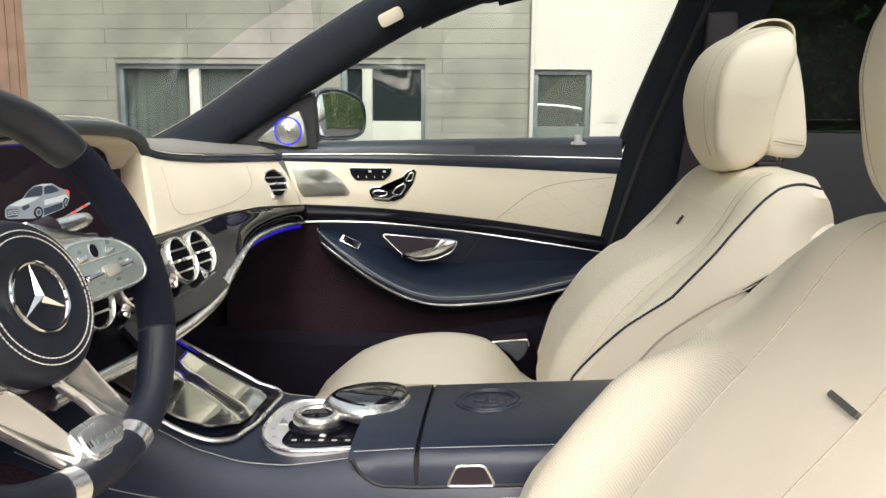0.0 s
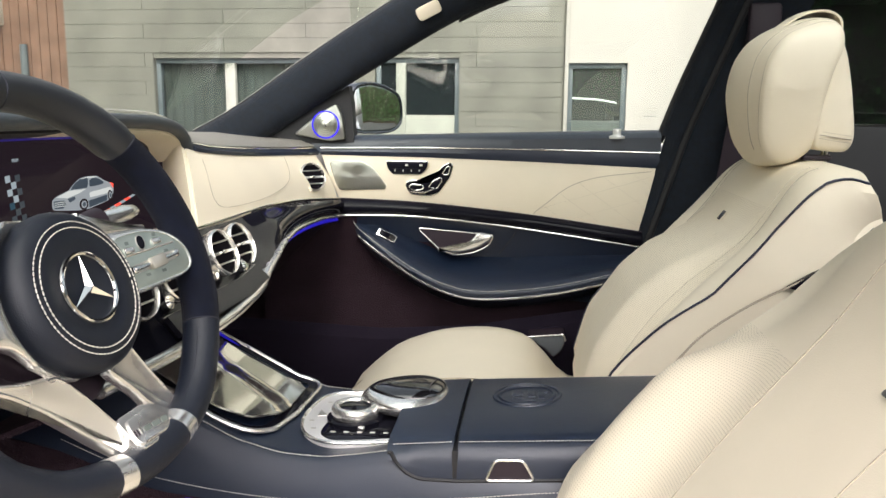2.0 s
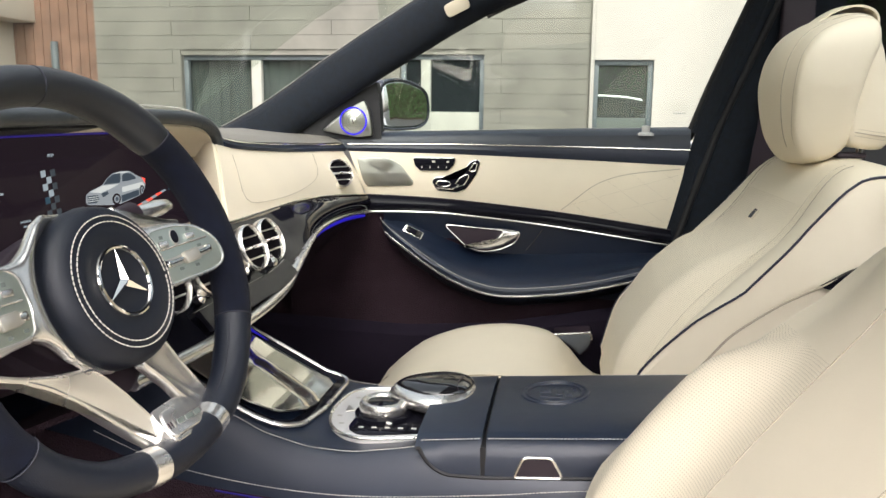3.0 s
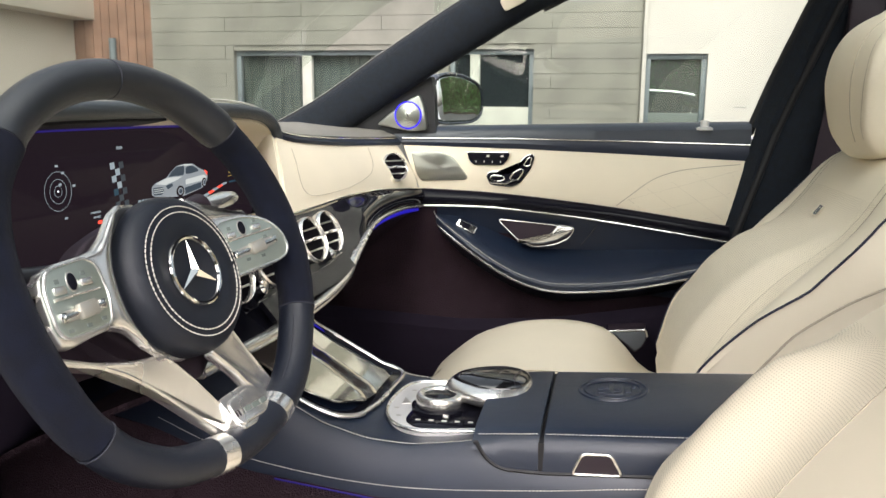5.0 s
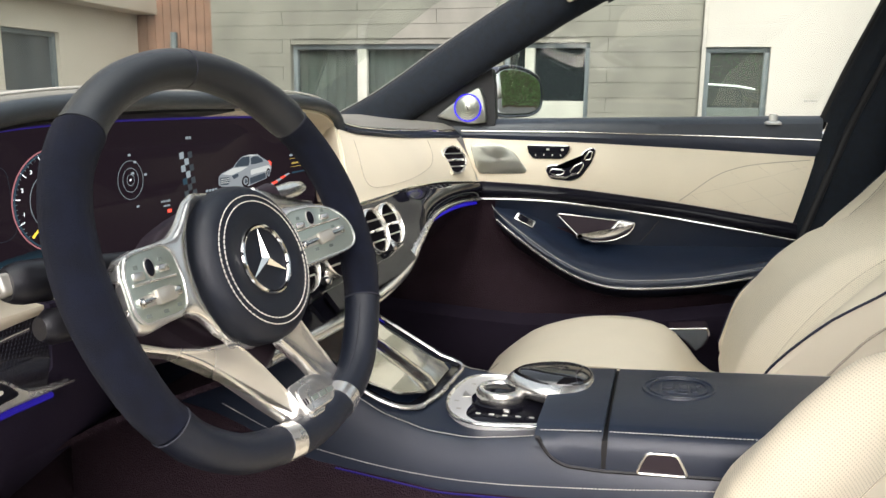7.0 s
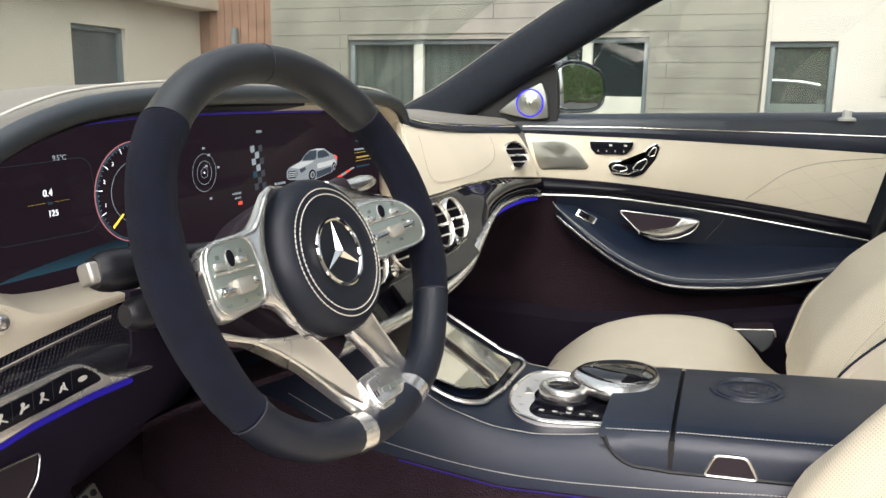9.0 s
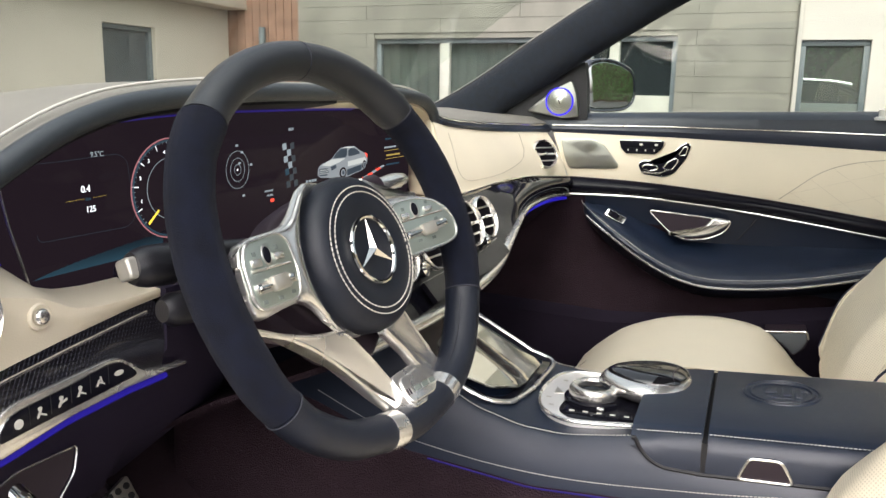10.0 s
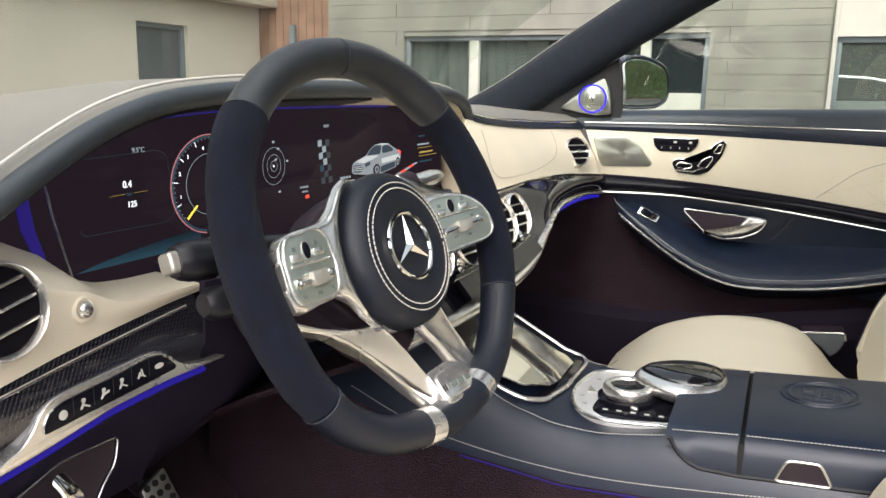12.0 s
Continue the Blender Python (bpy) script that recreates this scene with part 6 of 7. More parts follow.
make("stitching", seam([(x, YF - 0.003, ctop(x) + 0.0008 + at(x, (0.10, 0.1325, 0.186, 0.3), (0.0, 0.0034, 0.009, 0.009))) for x in np.linspace(-0.16, 0.192, 60)], 0.0040, 0.0030, 0.00062), STITCH, console, kind="stuff")
make("stitching", seam(spline([(x, YN - 0.0195, z) for x, z in zip((-0.2, -0.14, -0.088, 0.0, 0.077, 0.14, 0.2, 0.28, 0.36, 0.5, 0.66), (0.56, 0.536, 0.5205, 0.5085, 0.5045, 0.5065, 0.512, 0.521, 0.532, 0.546, 0.56))], 120), 0.0040, 0.0030, 0.00062), STITCH, console, "pale stitching low on the side", kind="stuff")
slow = lambda x: at(x, (-0.42, -0.2, -0.088, 0.077, 0.2, 0.36, 0.66), (0.60, 0.56, 0.519, 0.504, 0.512, 0.532, 0.56))
xl = np.linspace(-0.42, 0.64, 50)
make("console_carpet", shell([[(x, YN - 0.0215, slow(x) - 0.014) for x in xl], [(x, YN - 0.0260, slow(x) - 0.040) for x in xl], [(x, YN - 0.0325, 0.40) for x in xl], [(x, YN - 0.0375, 0.27) for x in xl]], -0.002), CARPET, console, "dark carpet low on the console's side")
make("ambient_strip", tube([(x, YN - 0.0225, slow(x) - 0.0165) for x in np.linspace(-0.05, 0.62, 40)], 0.0010, 6), DUSK, console, "dim blue light line low on the side")

# stowage lid ahead of the controller
tp = lambda x, y, off=0.0: np.array([x, y, ctop(x) + 0.002 + off])
tray = corners([(-0.125, -0.088), (-0.02, -0.086), (0.016, -0.078), (0.034, -0.058), (0.043, 0.0), (0.0455, 0.100), (0.040, 0.119), (0.020, 0.121), (-0.125, 0.116)], 0.011, 6)
make("tray_frame", tube(np.array([tp(x, y, 0.0028) for x, y in tray]), 0.0033, 8, True), SATIN, console, "satin metal frame round the stowage lid")
# black border, widened inward to stand for dark reflections at the lid's edge
make("lid_border", sheet([[tp(x, y, 0.0048) for x, y in inset(tray, 0.0015)], [tp(x, y, 0.0020) for x, y in inset(tray, 0.0050)], [tp(x, y, 0.0012) for x, y in inset(tray, 0.0150)]], True), GLOSS, console, "glossy black border round the lid, widened for its dark edge reflection")
# a made-up soft step over the lid, shaped to mirror a dark wavy band
lid_grid = []
for t in np.linspace(0, 1, 34):
    x = -0.118 + 0.149 * t
    ylo, yhi = at(t, (0, 0.62, 0.86, 1), (-0.080, -0.076, -0.062, -0.030)), at(t, (0, 0.90, 1), (0.098, 0.098, 0.082))
    row = []
    for y in np.linspace(ylo, yhi, 40):
        u = min(max((y - at(x, (-0.12, -0.046, 0.0, 0.02, 0.035), (0.020, 0.006, -0.006, -0.020, -0.045))) / 0.050, 0), 1)
        row.append(tp(x, y, 0.0108 - 0.0086 * (0.55 * u + 0.45 * u * u * (3 - 2 * u))))
    lid_grid.append(row)
LIDGLOSS = mat("lid_lacquer", (0.60, 0.58, 0.52), 0.02, 0.9, vary=0.02)
PADGLOSS = mat("pad_lacquer", (0.01, 0.01, 0.012), 0.03, vary=0.02, spec=1.0)
make("stowage_lid", shell(lid_grid, 0.003), LIDGLOSS, console, "glossy stowage lid mirroring the daylight", sharp=80)
make("lid_handle", tube([tp(-0.118, -0.02, 0.006), tp(-0.100, 0.0, 0.008), tp(-0.092, 0.03, 0.006)], 0.004, 8), SATIN, console)
make("ambient_strip", tube([tp(x, 0.1110, 0.0035) for x in np.linspace(-0.125, -0.045, 10)], [at(k, (0, 5, 9), (0.0030, 0.0022, 0.0005)) for k in range(10)], 8), SOFTBLUE, console, "blue light strip beside the lid")

# controller plate
CM = Matrix.Translation((0, 0, 0.5515))
plate = np.concatenate([[(0.205, -0.052)], spline([(0.180, -0.0595), (0.129, -0.0715), (0.105, -0.0730), (0.084, -0.0640), (0.068, -0.0470), (0.058, -0.0220), (0.0535, 0.010), (0.0545, 0.040), (0.060, 0.072), (0.071, 0.088), (0.090, 0.096), (0.12, 0.099), (0.15, 0.100)], 50), [(0.205, 0.100)]])
make("plate_rim", tube(lift(plate, CM, 0.0026), 0.0022, 8), SATIN, console, "bright satin rim of the controller plate")
cp = make("controller_plate", prism(plate, -0.006, 0.0025, CM, 0.0015), PLATE, console, "satin metal controller plate")
well = np.concatenate([[(0.205, -0.042)], spline([(0.177, -0.0500), (0.13, -0.0630), (0.107, -0.0650), (0.094, -0.056), (0.0880, -0.044), (0.0878, -0.020), (0.093, 0.025), (0.108, 0.050), (0.15, 0.065)], 30), [(0.205, 0.066)]])
for x, y in ((0.076, -0.034), (0.067, -0.010), (0.074, 0.055)):
    make("icon", moved(block((x, y, 0.0026), (0.006, 0.004, 0.0006)), CM), BRUSHED, cp)
make("black_panel", prism(well, 0.0, 0.0034, CM, 0.0006), GLOSS, cp, "glossy black key panel")
make("arrow_mark", prism([(0.0690, 0.0270), (0.0815, 0.0090), (0.0705, 0.0050)], 0.002, 0.0034, CM), BRUSHED, cp, "black warning triangle key")
for k in range(5):
    make("key", moved(block((0.104 + 0.016 * k, -0.047 + 0.0015 * k, 0.0036), (0.014, 0.012, 0.002), 0.0008), CM), GLOSS, cp)
    make("icon", moved(block((0.104 + 0.016 * k, -0.047 + 0.0015 * k, 0.0049), (0.006, 0.004, 0.0005)), CM), STITCH, cp)
make("toggle_key", moved(block((0.136, -0.034, 0.006), (0.009, 0.007, 0.005), 0.002), CM), SATIN, cp, "chrome toggle key")
KM = Matrix.Translation((0.1205, 0.002, 0.5545))
knob = make("rotary_knob", lathe([(0.027, 0.003), (0.0295, 0.006), (0.0305, 0.011), (0.030, 0.016), (0.0275, 0.0195), (0.024, 0.0205), (0.0215, 0.0195), (0.020, 0.016), (0.0005, 0.0155)], KM, 48), SATIN, console, "chrome rotary controller")
make("knob_cap", lathe([(0.0200, 0.0155), (0.0190, 0.0172), (0.0005, 0.0180)], KM, 40), GLOSS, knob)
make("knob_foot", lathe([(0.036, 0.0), (0.036, 0.004), (0.031, 0.006)], KM, 40), GLOSS, knob)

# touch pad over the controller
pad = thing("touch_pad", (0.19, 0.035, 0.556), "arched touch pad in chrome and glossy black over the controller", "touch pad")
pm = basis((0.181, 0.034, 0.573), (1, 0.10, 0.02), (-0.1, 1, 0))
po = spline([(-0.060, 0.004), (-0.046, 0.032), (-0.012, 0.050), (0.026, 0.053), (0.050, 0.036), (0.056, 0.006), (0.046, -0.030), (0.022, -0.044), (-0.012, -0.042), (-0.042, -0.022)], 48, True)
rings = [np.c_[po * s, np.full(48, z)] for s, z in ((0.62, -0.016), (0.86, -0.011), (0.98, -0.004), (1.0, 0.001))] + [np.c_[po * 0.965 + (0.0, 0.002), np.full(48, 0.0052)], np.c_[po * 0.90 + (0.001, 0.007), np.full(48, 0.0096)], np.c_[po * 0.84 + (0.002, 0.009), np.full(48, 0.0110)]]
make("pad_base", moved(loft(rings), pm), SATIN, pad, "satin metal rim", sharp=60)
cap = [np.c_[po * s + (0.002, 0.0085), np.full(48, z)] for s, z in ((0.87, 0.0095), (0.86, 0.0118), (0.80, 0.0142), (0.66, 0.0168), (0.4, 0.0190), (0.1, 0.0198))]
make("pad_cap", moved(loft(cap), pm), PADGLOSS, pad, "glossy black touch surface", sharp=60)
for x in (0.012, 0.034):
    make("pad_joint", moved(tube([(x + 0.004 * math.sin(v * 3), 0.0085 + v * 0.036, 0.0196 - 0.0082 * v * v) for v in np.linspace(-0.9, 0.9, 12)], 0.0006, 5), pm), BLACK, pad)
make("pad_neck", block((0.200, 0.040, 0.556), (0.03, 0.04, 0.02), 0.006), BLACK, pad)

# armrest: fixed front block and hinged lid
def front_cut(x):
    u = min(1.0, max(0.0, (x - 0.184) / 0.042))
    return 0.050 * (1 - math.sqrt(max(0.0, 1 - (1 - u) ** 2)))


def arm_block(x0, x1, zt0, zt1, zl, cut):
    rings = []
    for x in x0 + (x1 - x0) * np.linspace(0, 1, 40) ** 1.6:
        t = (x - x0) / (x1 - x0)
        z = zt0 + (zt1 - zt0) * t
        b = min(zl + cut(x), z - 0.016)
        rings.append([(x, YN - 0.0118, b), (x, YN - 0.0095, min(z - 0.012, b + 0.02)), (x, YN - 0.004, z - 0.008), (x, YN + 0.004, z - 0.0015), (x, YN + 0.016, z + 0.002), (x, -0.03, z + 0.005), (x, 0.04, z + 0.005), (x, YA - 0.016, z + 0.002), (x, YA - 0.004, z - 0.0015), (x, YA + 0.004, z - 0.008), (x, YA + 0.010, z - 0.020), (x, YA + 0.014, b)])
    return loft(rings)


make("armrest_front", arm_block(0.182, 0.2565, 0.571, 0.578, 0.536, front_cut), NAVY, console, "fixed front part of the armrest", sharp=50)
lid = make("armrest_lid", arm_block(0.2615, 0.66, 0.578, 0.6055, 0.537, lambda x: 0.075 * (x - 0.26)), NAVY, console, "hinged armrest lid in navy leather", sharp=50)
make("lid_gap", block((0.259, 0.006, 0.553), (0.006, 0.236, 0.034)), RUBBER, console)
make("side_gap", tube([(x, YN - 0.0112, min(0.5355 + 0.075 * max(0, x - 0.26) + front_cut(x), 0.5645)) for x in 0.184 + 0.456 * np.linspace(0, 1, 160) ** 1.7], 0.0022, 6), RUBBER, console)
for x0, x1, z0, z1 in ((0.188, 0.255, 0.5712, 0.578), (0.263, 0.65, 0.5785, 0.6065)):
    make("stitching", seam([(x, YN + 0.0010, z0 + (z1 - z0) * (x - x0) / (x1 - x0) - 0.0022) for x in np.linspace(x0, x1, 60)], 0.0040, 0.0030, 0.00062), STITCH, console, kind="stuff")
    make("stitching", seam([(x, YA + 0.002, z0 + (z1 - z0) * (x - x0) / (x1 - x0) - 0.0045) for x in np.linspace(x0, x1, 60)], 0.0040, 0.0030, 0.00062), STITCH, console, kind="stuff")
# pressed crest on the lid
EM = basis((0.335, 0.028, 0.5880), (1, 0, 0.069), (0, 1, 0))
for r in (0.041, 0.034):
    make("pressed_ring", moved(tube([(r * math.cos(t), r * math.sin(t), 0.0) for t in np.linspace(0, 2 * np.pi, 44, endpoint=False)], 0.0023, 6, True), EM), NAVY, lid)
for x, y, w, h in ((-0.012, 0.008, 0.014, 0.020), (-0.010, -0.012, 0.016, 0.008), (0.006, 0.004, 0.010, 0.026), (0.018, -0.004, 0.008, 0.022), (0.0, -0.018, 0.022, 0.004), (0.024, 0.010, 0.006, 0.010)):
    make("pressed_mark", moved(block((x, y, 0.0), (w, h, 0.0034), 0.0012), EM), NAVY, lid)
# pull tab on the side
PM = basis((0.3195, YN - 0.0112, 0.5525), (1, 0, 0.06), (0, 0, 1))
tabo = corners([(-0.027, -0.0120), (0.027, -0.0120), (0.0155, 0.0115), (-0.0155, 0.0115)], 0.006)
make("tab_frame", tube(lift(tabo, PM, 0.001), 0.0018, 8, True), SATIN, lid, "satin metal frame of the pull tab")
make("tab_inner", prism(inset(tabo, 0.002), -0.004, 0.0008, PM), BLACK, lid)

# ---- centre stack: vents and controls ----
THROAT = mat("vent_throat_black", (0.004, 0.003, 0.005), 0.9, vary=0.2, spec=0.1)


def vent(name, c, r, axis, up, parent_label, turn=0.0):
    """A round air vent: chrome ring, dark throat and three slats."""
    th = thing(name, c, parent_label, "air vent", "round air vents")
    ez = Vector(axis).normalized()
    ex = Vector(up).cross(ez).normalized()
    m = basis(c, ex, ez.cross(ex))
    make("vent_ring", lathe([(r * 0.905, -0.003), (r * 0.915, 0.004), (r * 0.955, 0.006), (r, 0.004), (r * 1.02, -0.002), (r * 0.98, -0.007)], m, 40), SATIN, th, "satin metal ring")
    make("vent_barrel", lathe([(r * 0.975, -0.006), (r * 0.97, -0.012), (r * 0.93, -0.040)], m, 32), GLOSS, th, "glossy black barrel")
    make("vent_throat", lathe([(r * 0.897, -0.001), (r * 0.88, -0.02), (r * 0.7, -0.035), (0.0005, -0.035)], m, 32), THROAT, th)
    for k in (-1, 0, 1):
        w = r * 0.86 * math.cos(k * 0.55)
        make("vent_slat", moved(block((0, k * r * 0.46, -0.004), (2 * w, 0.0024 if k or turn else 0.0042, 0.010), 0.001), m), SATIN if k == 0 else BRUSHED, th)
    if turn:
        return th
    make("vent_knob", moved(block((0, 0, 0.003), (r * 0.24, r * 0.17, 0.008), 0.002), m), CHROME, th)
    return th


AX = (1.0, -0.10, 0.40)
for x, y, z in ((-0.050, -0.209, 0.760), (-0.050, -0.121, 0.758), (-0.055, 0.019, 0.760), (-0.060, 0.093, 0.7585)):
    vent("air_vent", (x, y, z), 0.0305, AX, (0, 0, 1), "round chrome air vent in the centre of the dashboard")
vent("air_vent", (-0.108, 0.607, 0.8115), 0.029, (0.78, -0.62, 0.38), (0, 0, 1), "round chrome air vent set beside the passenger door")
vent("air_vent", (-0.182, -0.599, 0.779), 0.033, (1, 0.0, 0.12), (0, -0.22, 1), "round chrome air vent beside the driver's door", 1.0)
for y in (0.073, -0.145):
    make("vent_wheel", lathe([(0.006, -0.004), (0.007, 0.004), (0.004, 0.007), (0.0005, 0.007)], basis((-0.050, y, 0.731), (0, 1, 0), (-0.6, 0, 1)), 16), CHROME, dash)
make("vent_wheel", lathe([(0.005, -0.002), (0.006, 0.003), (0.003, 0.005), (0.0005, 0.005)], basis((-0.108, 0.585, 0.787), (0, 1, 0), (-0.6, 0, 1)), 16), CREAM, dash)
clock = make("dash_clock", lathe([(0.008, -0.01), (0.009, 0.004), (0.008, 0.006), (0.007, 0.004), (0.0005, 0.004)], basis((-0.058, -0.0105, 0.735), (0, 1, 0), (-0.62, 0, 1)), 36), CHROME, dash, "small round clock rim")
# control row
row_y = np.linspace(-0.165, 0.112, 24)
row_pt = lambda y, up: np.array([-0.0372 - 0.05 * max(0, y - 0.05) - 0.76 * up, y, 0.711 + 0.10 * max(0, y - 0.05) + 0.9 * up])
row = make("climate_panel", shell([[row_pt(y, u) for y in row_y] for u in (-0.012, 0.010)], -0.006), GLOSS, dash, "glossy black climate panel")
for k in range(8):
    y = -0.140 + 0.0375 * k
    make("key_joint", tube([row_pt(y - 0.0188, -0.010) + (0.0006, 0, 0.0003), row_pt(y - 0.0188, 0.008) + (0.0006, 0, 0.0003)], 0.0005, 6), RUBBER, row)
    make("icon", moved(block((0, 0, 0.0006), (0.0055, 0.0026, 0.0006)), basis(tuple(row_pt(y, -0.001)), (0, 1, 0.0), (-0.76, 0, 0.9))), INKGREY, row)
make("row_edge", tube([row_pt(y, 0.0105) + (0.001, 0, 0.0005) for y in row_y] + [row_pt(0.114, 0.006), row_pt(0.115, -0.006)], 0.0014, 6), SATIN, row, "thin metal edge of the key row")

# driver's switches, knob and release handle
knob_m = basis((-0.186, -0.531, 0.763), (0, 1, 0), (-0.1, 0, 1))
lk = make("light_knob", lathe([(0.0062, -0.002), (0.0062, 0.003), (0.0052, 0.005), (0.0035, 0.006), (0.0005, 0.0062)], knob_m, 28), SATIN, dash, "small satin push knob")
make("knob_collar", lathe([(0.0105, -0.003), (0.0100, 0.0012), (0.0085, 0.0022), (0.0068, 0.0012), (0.0064, -0.002)], knob_m, 32), CREAM, lk)
bank_o = corners([(-0.5755, 0.6835), (-0.5736, 0.6926), (-0.5684, 0.6982), (-0.5590, 0.7015), (-0.5117, 0.7050), (-0.4750, 0.7088), (-0.4618, 0.7075), (-0.4513, 0.7000), (-0.4425, 0.6912), (-0.4900, 0.6880), (-0.5401, 0.6858)], 0.004)
bank = make("switch_bank", prism(bank_o, 0.0, 0.0034, SPM, 0.0006), GLOSS, dash, "glossy black bank of seat keys")
make("bank_rim", tube(lift(bank_o, SPM, 0.0026), 0.0007, 6, True), CHROME, bank)
for k in range(1, 6):
    y = -0.5685 + 0.0187 * k
    make("key_joint", moved(block((y, 0.6955 + 0.0012 * k, 0.0035), (0.0005, 0.016, 0.0004)), SPM), RUBBER, bank)


def seat_mark(y, z, kind):
    """Small printed signs for the parts of a seat: head, back, side, leg rest, cushion."""
    if kind == 0:
        shapes = [ring2(y, z, 0.0036, 0.0036, 20)]
    elif kind == 5:
        shapes = [ring2(y, z, 0.0048, 0.0022, 20)]
    else:
        head = ring2(y - 0.0008, z + 0.0030, 0.0018, 0.0016, 12)
        back = [(y - 0.0040, z - 0.0034), (y - 0.0022, z - 0.0034), (y + 0.0004, z + 0.0016), (y - 0.0016, z + 0.0016)]
        leg = [(y - 0.0010, z + 0.0002), (y + 0.0044, z + (-0.0028 if kind != 2 else 0.0016)), (y + 0.0044, z + (-0.0040 if kind != 2 else -0.0002)), (y - 0.0010, z - 0.0014)]
        shapes = [head, back, leg] if kind != 4 else [back, leg, [(y - 0.0002, z + 0.0038), (y + 0.0012, z + 0.0036), (y + 0.0028, z - 0.0018), (y + 0.0014, z - 0.0018)]]
    return join(*[prism(p, 0.0032, 0.0040, SPM) for p in shapes])


for k, (y, z) in enumerate(((-0.559, 0.6925), (-0.540, 0.6942), (-0.521, 0.6955), (-0.503, 0.6972), (-0.484, 0.6988), (-0.464, 0.6992))):
    make("seat_icon", seat_mark(y, z, k), STITCH, bank)
rel = thing("brake_release", (-0.21, -0.52, 0.61), "chrome release handle in a dark recess under the dashboard", "handle")
RM = basis((-0.214, -0.515, 0.622), (0, 1, 0.0), (-0.15, 0, 1))
ro = corners([(0.033, 0.0165), (0.025, -0.004), (0.008, -0.018), (-0.010, -0.040), (-0.085, -0.045), (-0.085, 0.002), (-0.024, 0.0185)], 0.006)
make("recess_rim", tube(lift(ro, RM, 0.004), 0.0010, 6, True), SATIN, rel)
make("recess", prism(inset(ro, 0.002), -0.01, 0.003, RM), BLACK, rel)
make("release_lever", moved(loft([np.c_[ring2(-0.038 + 0.02 * t - 0.02 * t * t, -0.04 + 0.050 * t, 0.010 - 0.003 * t, 0.006, 16), np.full(16, 0.008 + 0.018 * math.sin(math.pi * (0.2 + 0.6 * t)))] for t in np.linspace(0, 1, 8)]), RM), CHROME, rel, "chrome lever")
pedal = thing("foot_rest", (-0.34, -0.30, 0.44), "metal foot pedal with rubber studs", "pedal")
PDM = basis((-0.345, -0.300, 0.455), (0, 1, 0.10), (-0.5, 0.0, 1))
make("pedal_plate", prism(corners([(-0.024, -0.06), (0.020, -0.06), (0.020, 0.035), (-0.020, 0.028)], 0.004), -0.004, 0.003, PDM, 0.001), BRUSHED, pedal)
for i in range(3):
    for j in range(7):
        make("stud", prism(ring2(-0.013 + 0.0125 * i, -0.05 + 0.0125 * j, 0.0040, 0.0040, 12), 0.002, 0.0045, PDM), RUBBER, pedal)
make("pedal_arm", tube([(-0.36, -0.30, 0.45), (-0.42, -0.30, 0.50), (-0.50, -0.30, 0.62)], 0.012, 8), BLACK, pedal)

# ---- stalks behind the wheel ----
stalk = thing("indicator_stalk", (-0.09, -0.50, 0.79), "black indicator stalk with a satin end cap", "stalk")
SX = WM @ Matrix.Translation((0, 0, -0.055))
STALKBLACK = mat("stalk_plastic", (0.012, 0.012, 0.015), 0.35, grain=0.1, scale=900, vary=0.1)
sd = SX.to_3x3() @ Vector((-1, 0.05, 0))
so = SX @ Vector((-0.055, 0.011, 0))
make("stalk_stem", tube([so + sd * d for d in (0, 0.03, 0.066, 0.072)], [0.0115, 0.0125, 0.0140, 0.0138], 24), STALKBLACK, stalk)
make("stalk_collar", tube([so + sd * d for d in (0.075, 0.0765, 0.095, 0.101, 0.106)], [0.0145, 0.0152, 0.0148, 0.0135, 0.0110], 28), STALKBLACK, stalk, "turning collar of the stalk")
make("stalk_ring", tube([so + sd * d for d in (0.066, 0.068, 0.072, 0.074)], [0.0140, 0.0158, 0.0158, 0.0140], 28), SATIN, stalk)
CAPM = basis(so + sd * 0.103, SX.to_3x3() @ Vector((0, 0, 1)), SX.to_3x3() @ Vector((0, 1, 0)))
make("stalk_cap", prism(corners([(-0.0078, -0.0078), (0.0078, -0.0078), (0.0078, 0.0078), (-0.0078, 0.0078)], 0.0038, 5), -0.002, 0.010, CAPM, 0.0025), PALE, stalk, "pale boxy push cap", sharp=60)
for d in (0.052, 0.080):
    make("icon", moved(block((0, 0, 0), (0.006, 0.003, 0.0008)), basis(so + sd * (d + 0.006) + (WM.to_3x3() @ Vector((0, 0.003, 0.0130))), sd, WM.to_3x3() @ Vector((0, 1, 0)))), STITCH, stalk)
lev = thing("column_lever", (-0.08, -0.48, 0.76), "short black steering column lever", "stalk")
so2 = SX @ Vector((-0.055, -0.022, 0))
make("lever_stem", tube([so2 + sd * d for d in (0, 0.04, 0.07, 0.085, 0.092)], [0.011, 0.011, 0.0125, 0.0125, 0.008], 18), STALKBLACK, lev)
sel = thing("gear_selector", (-0.07, -0.29, 0.84), "satin gear selector paddle behind the wheel", "stalk")
so3 = WM @ Vector((0.050, 0.040, -0.040))
sd3 = WM.to_3x3() @ Vector((1, 0.12, 0))
make("selector_stem", tube([so3 + sd3 * d for d in (0, 0.03, 0.05)], [0.010, 0.011, 0.013], 16), BLACK, sel)
make("selector_cap", tube([so3 + sd3 * d for d in (0.035, 0.045, 0.085, 0.097, 0.10)], [0.007, 0.010, 0.011, 0.008, 0.004], 18, squash=(0.7, (0, 0, 1))), SATIN, sel)

# ---- what the display shows ----
def ds(y, z, off=0.0006):
    return Vector((-0.255 + off, y, z))


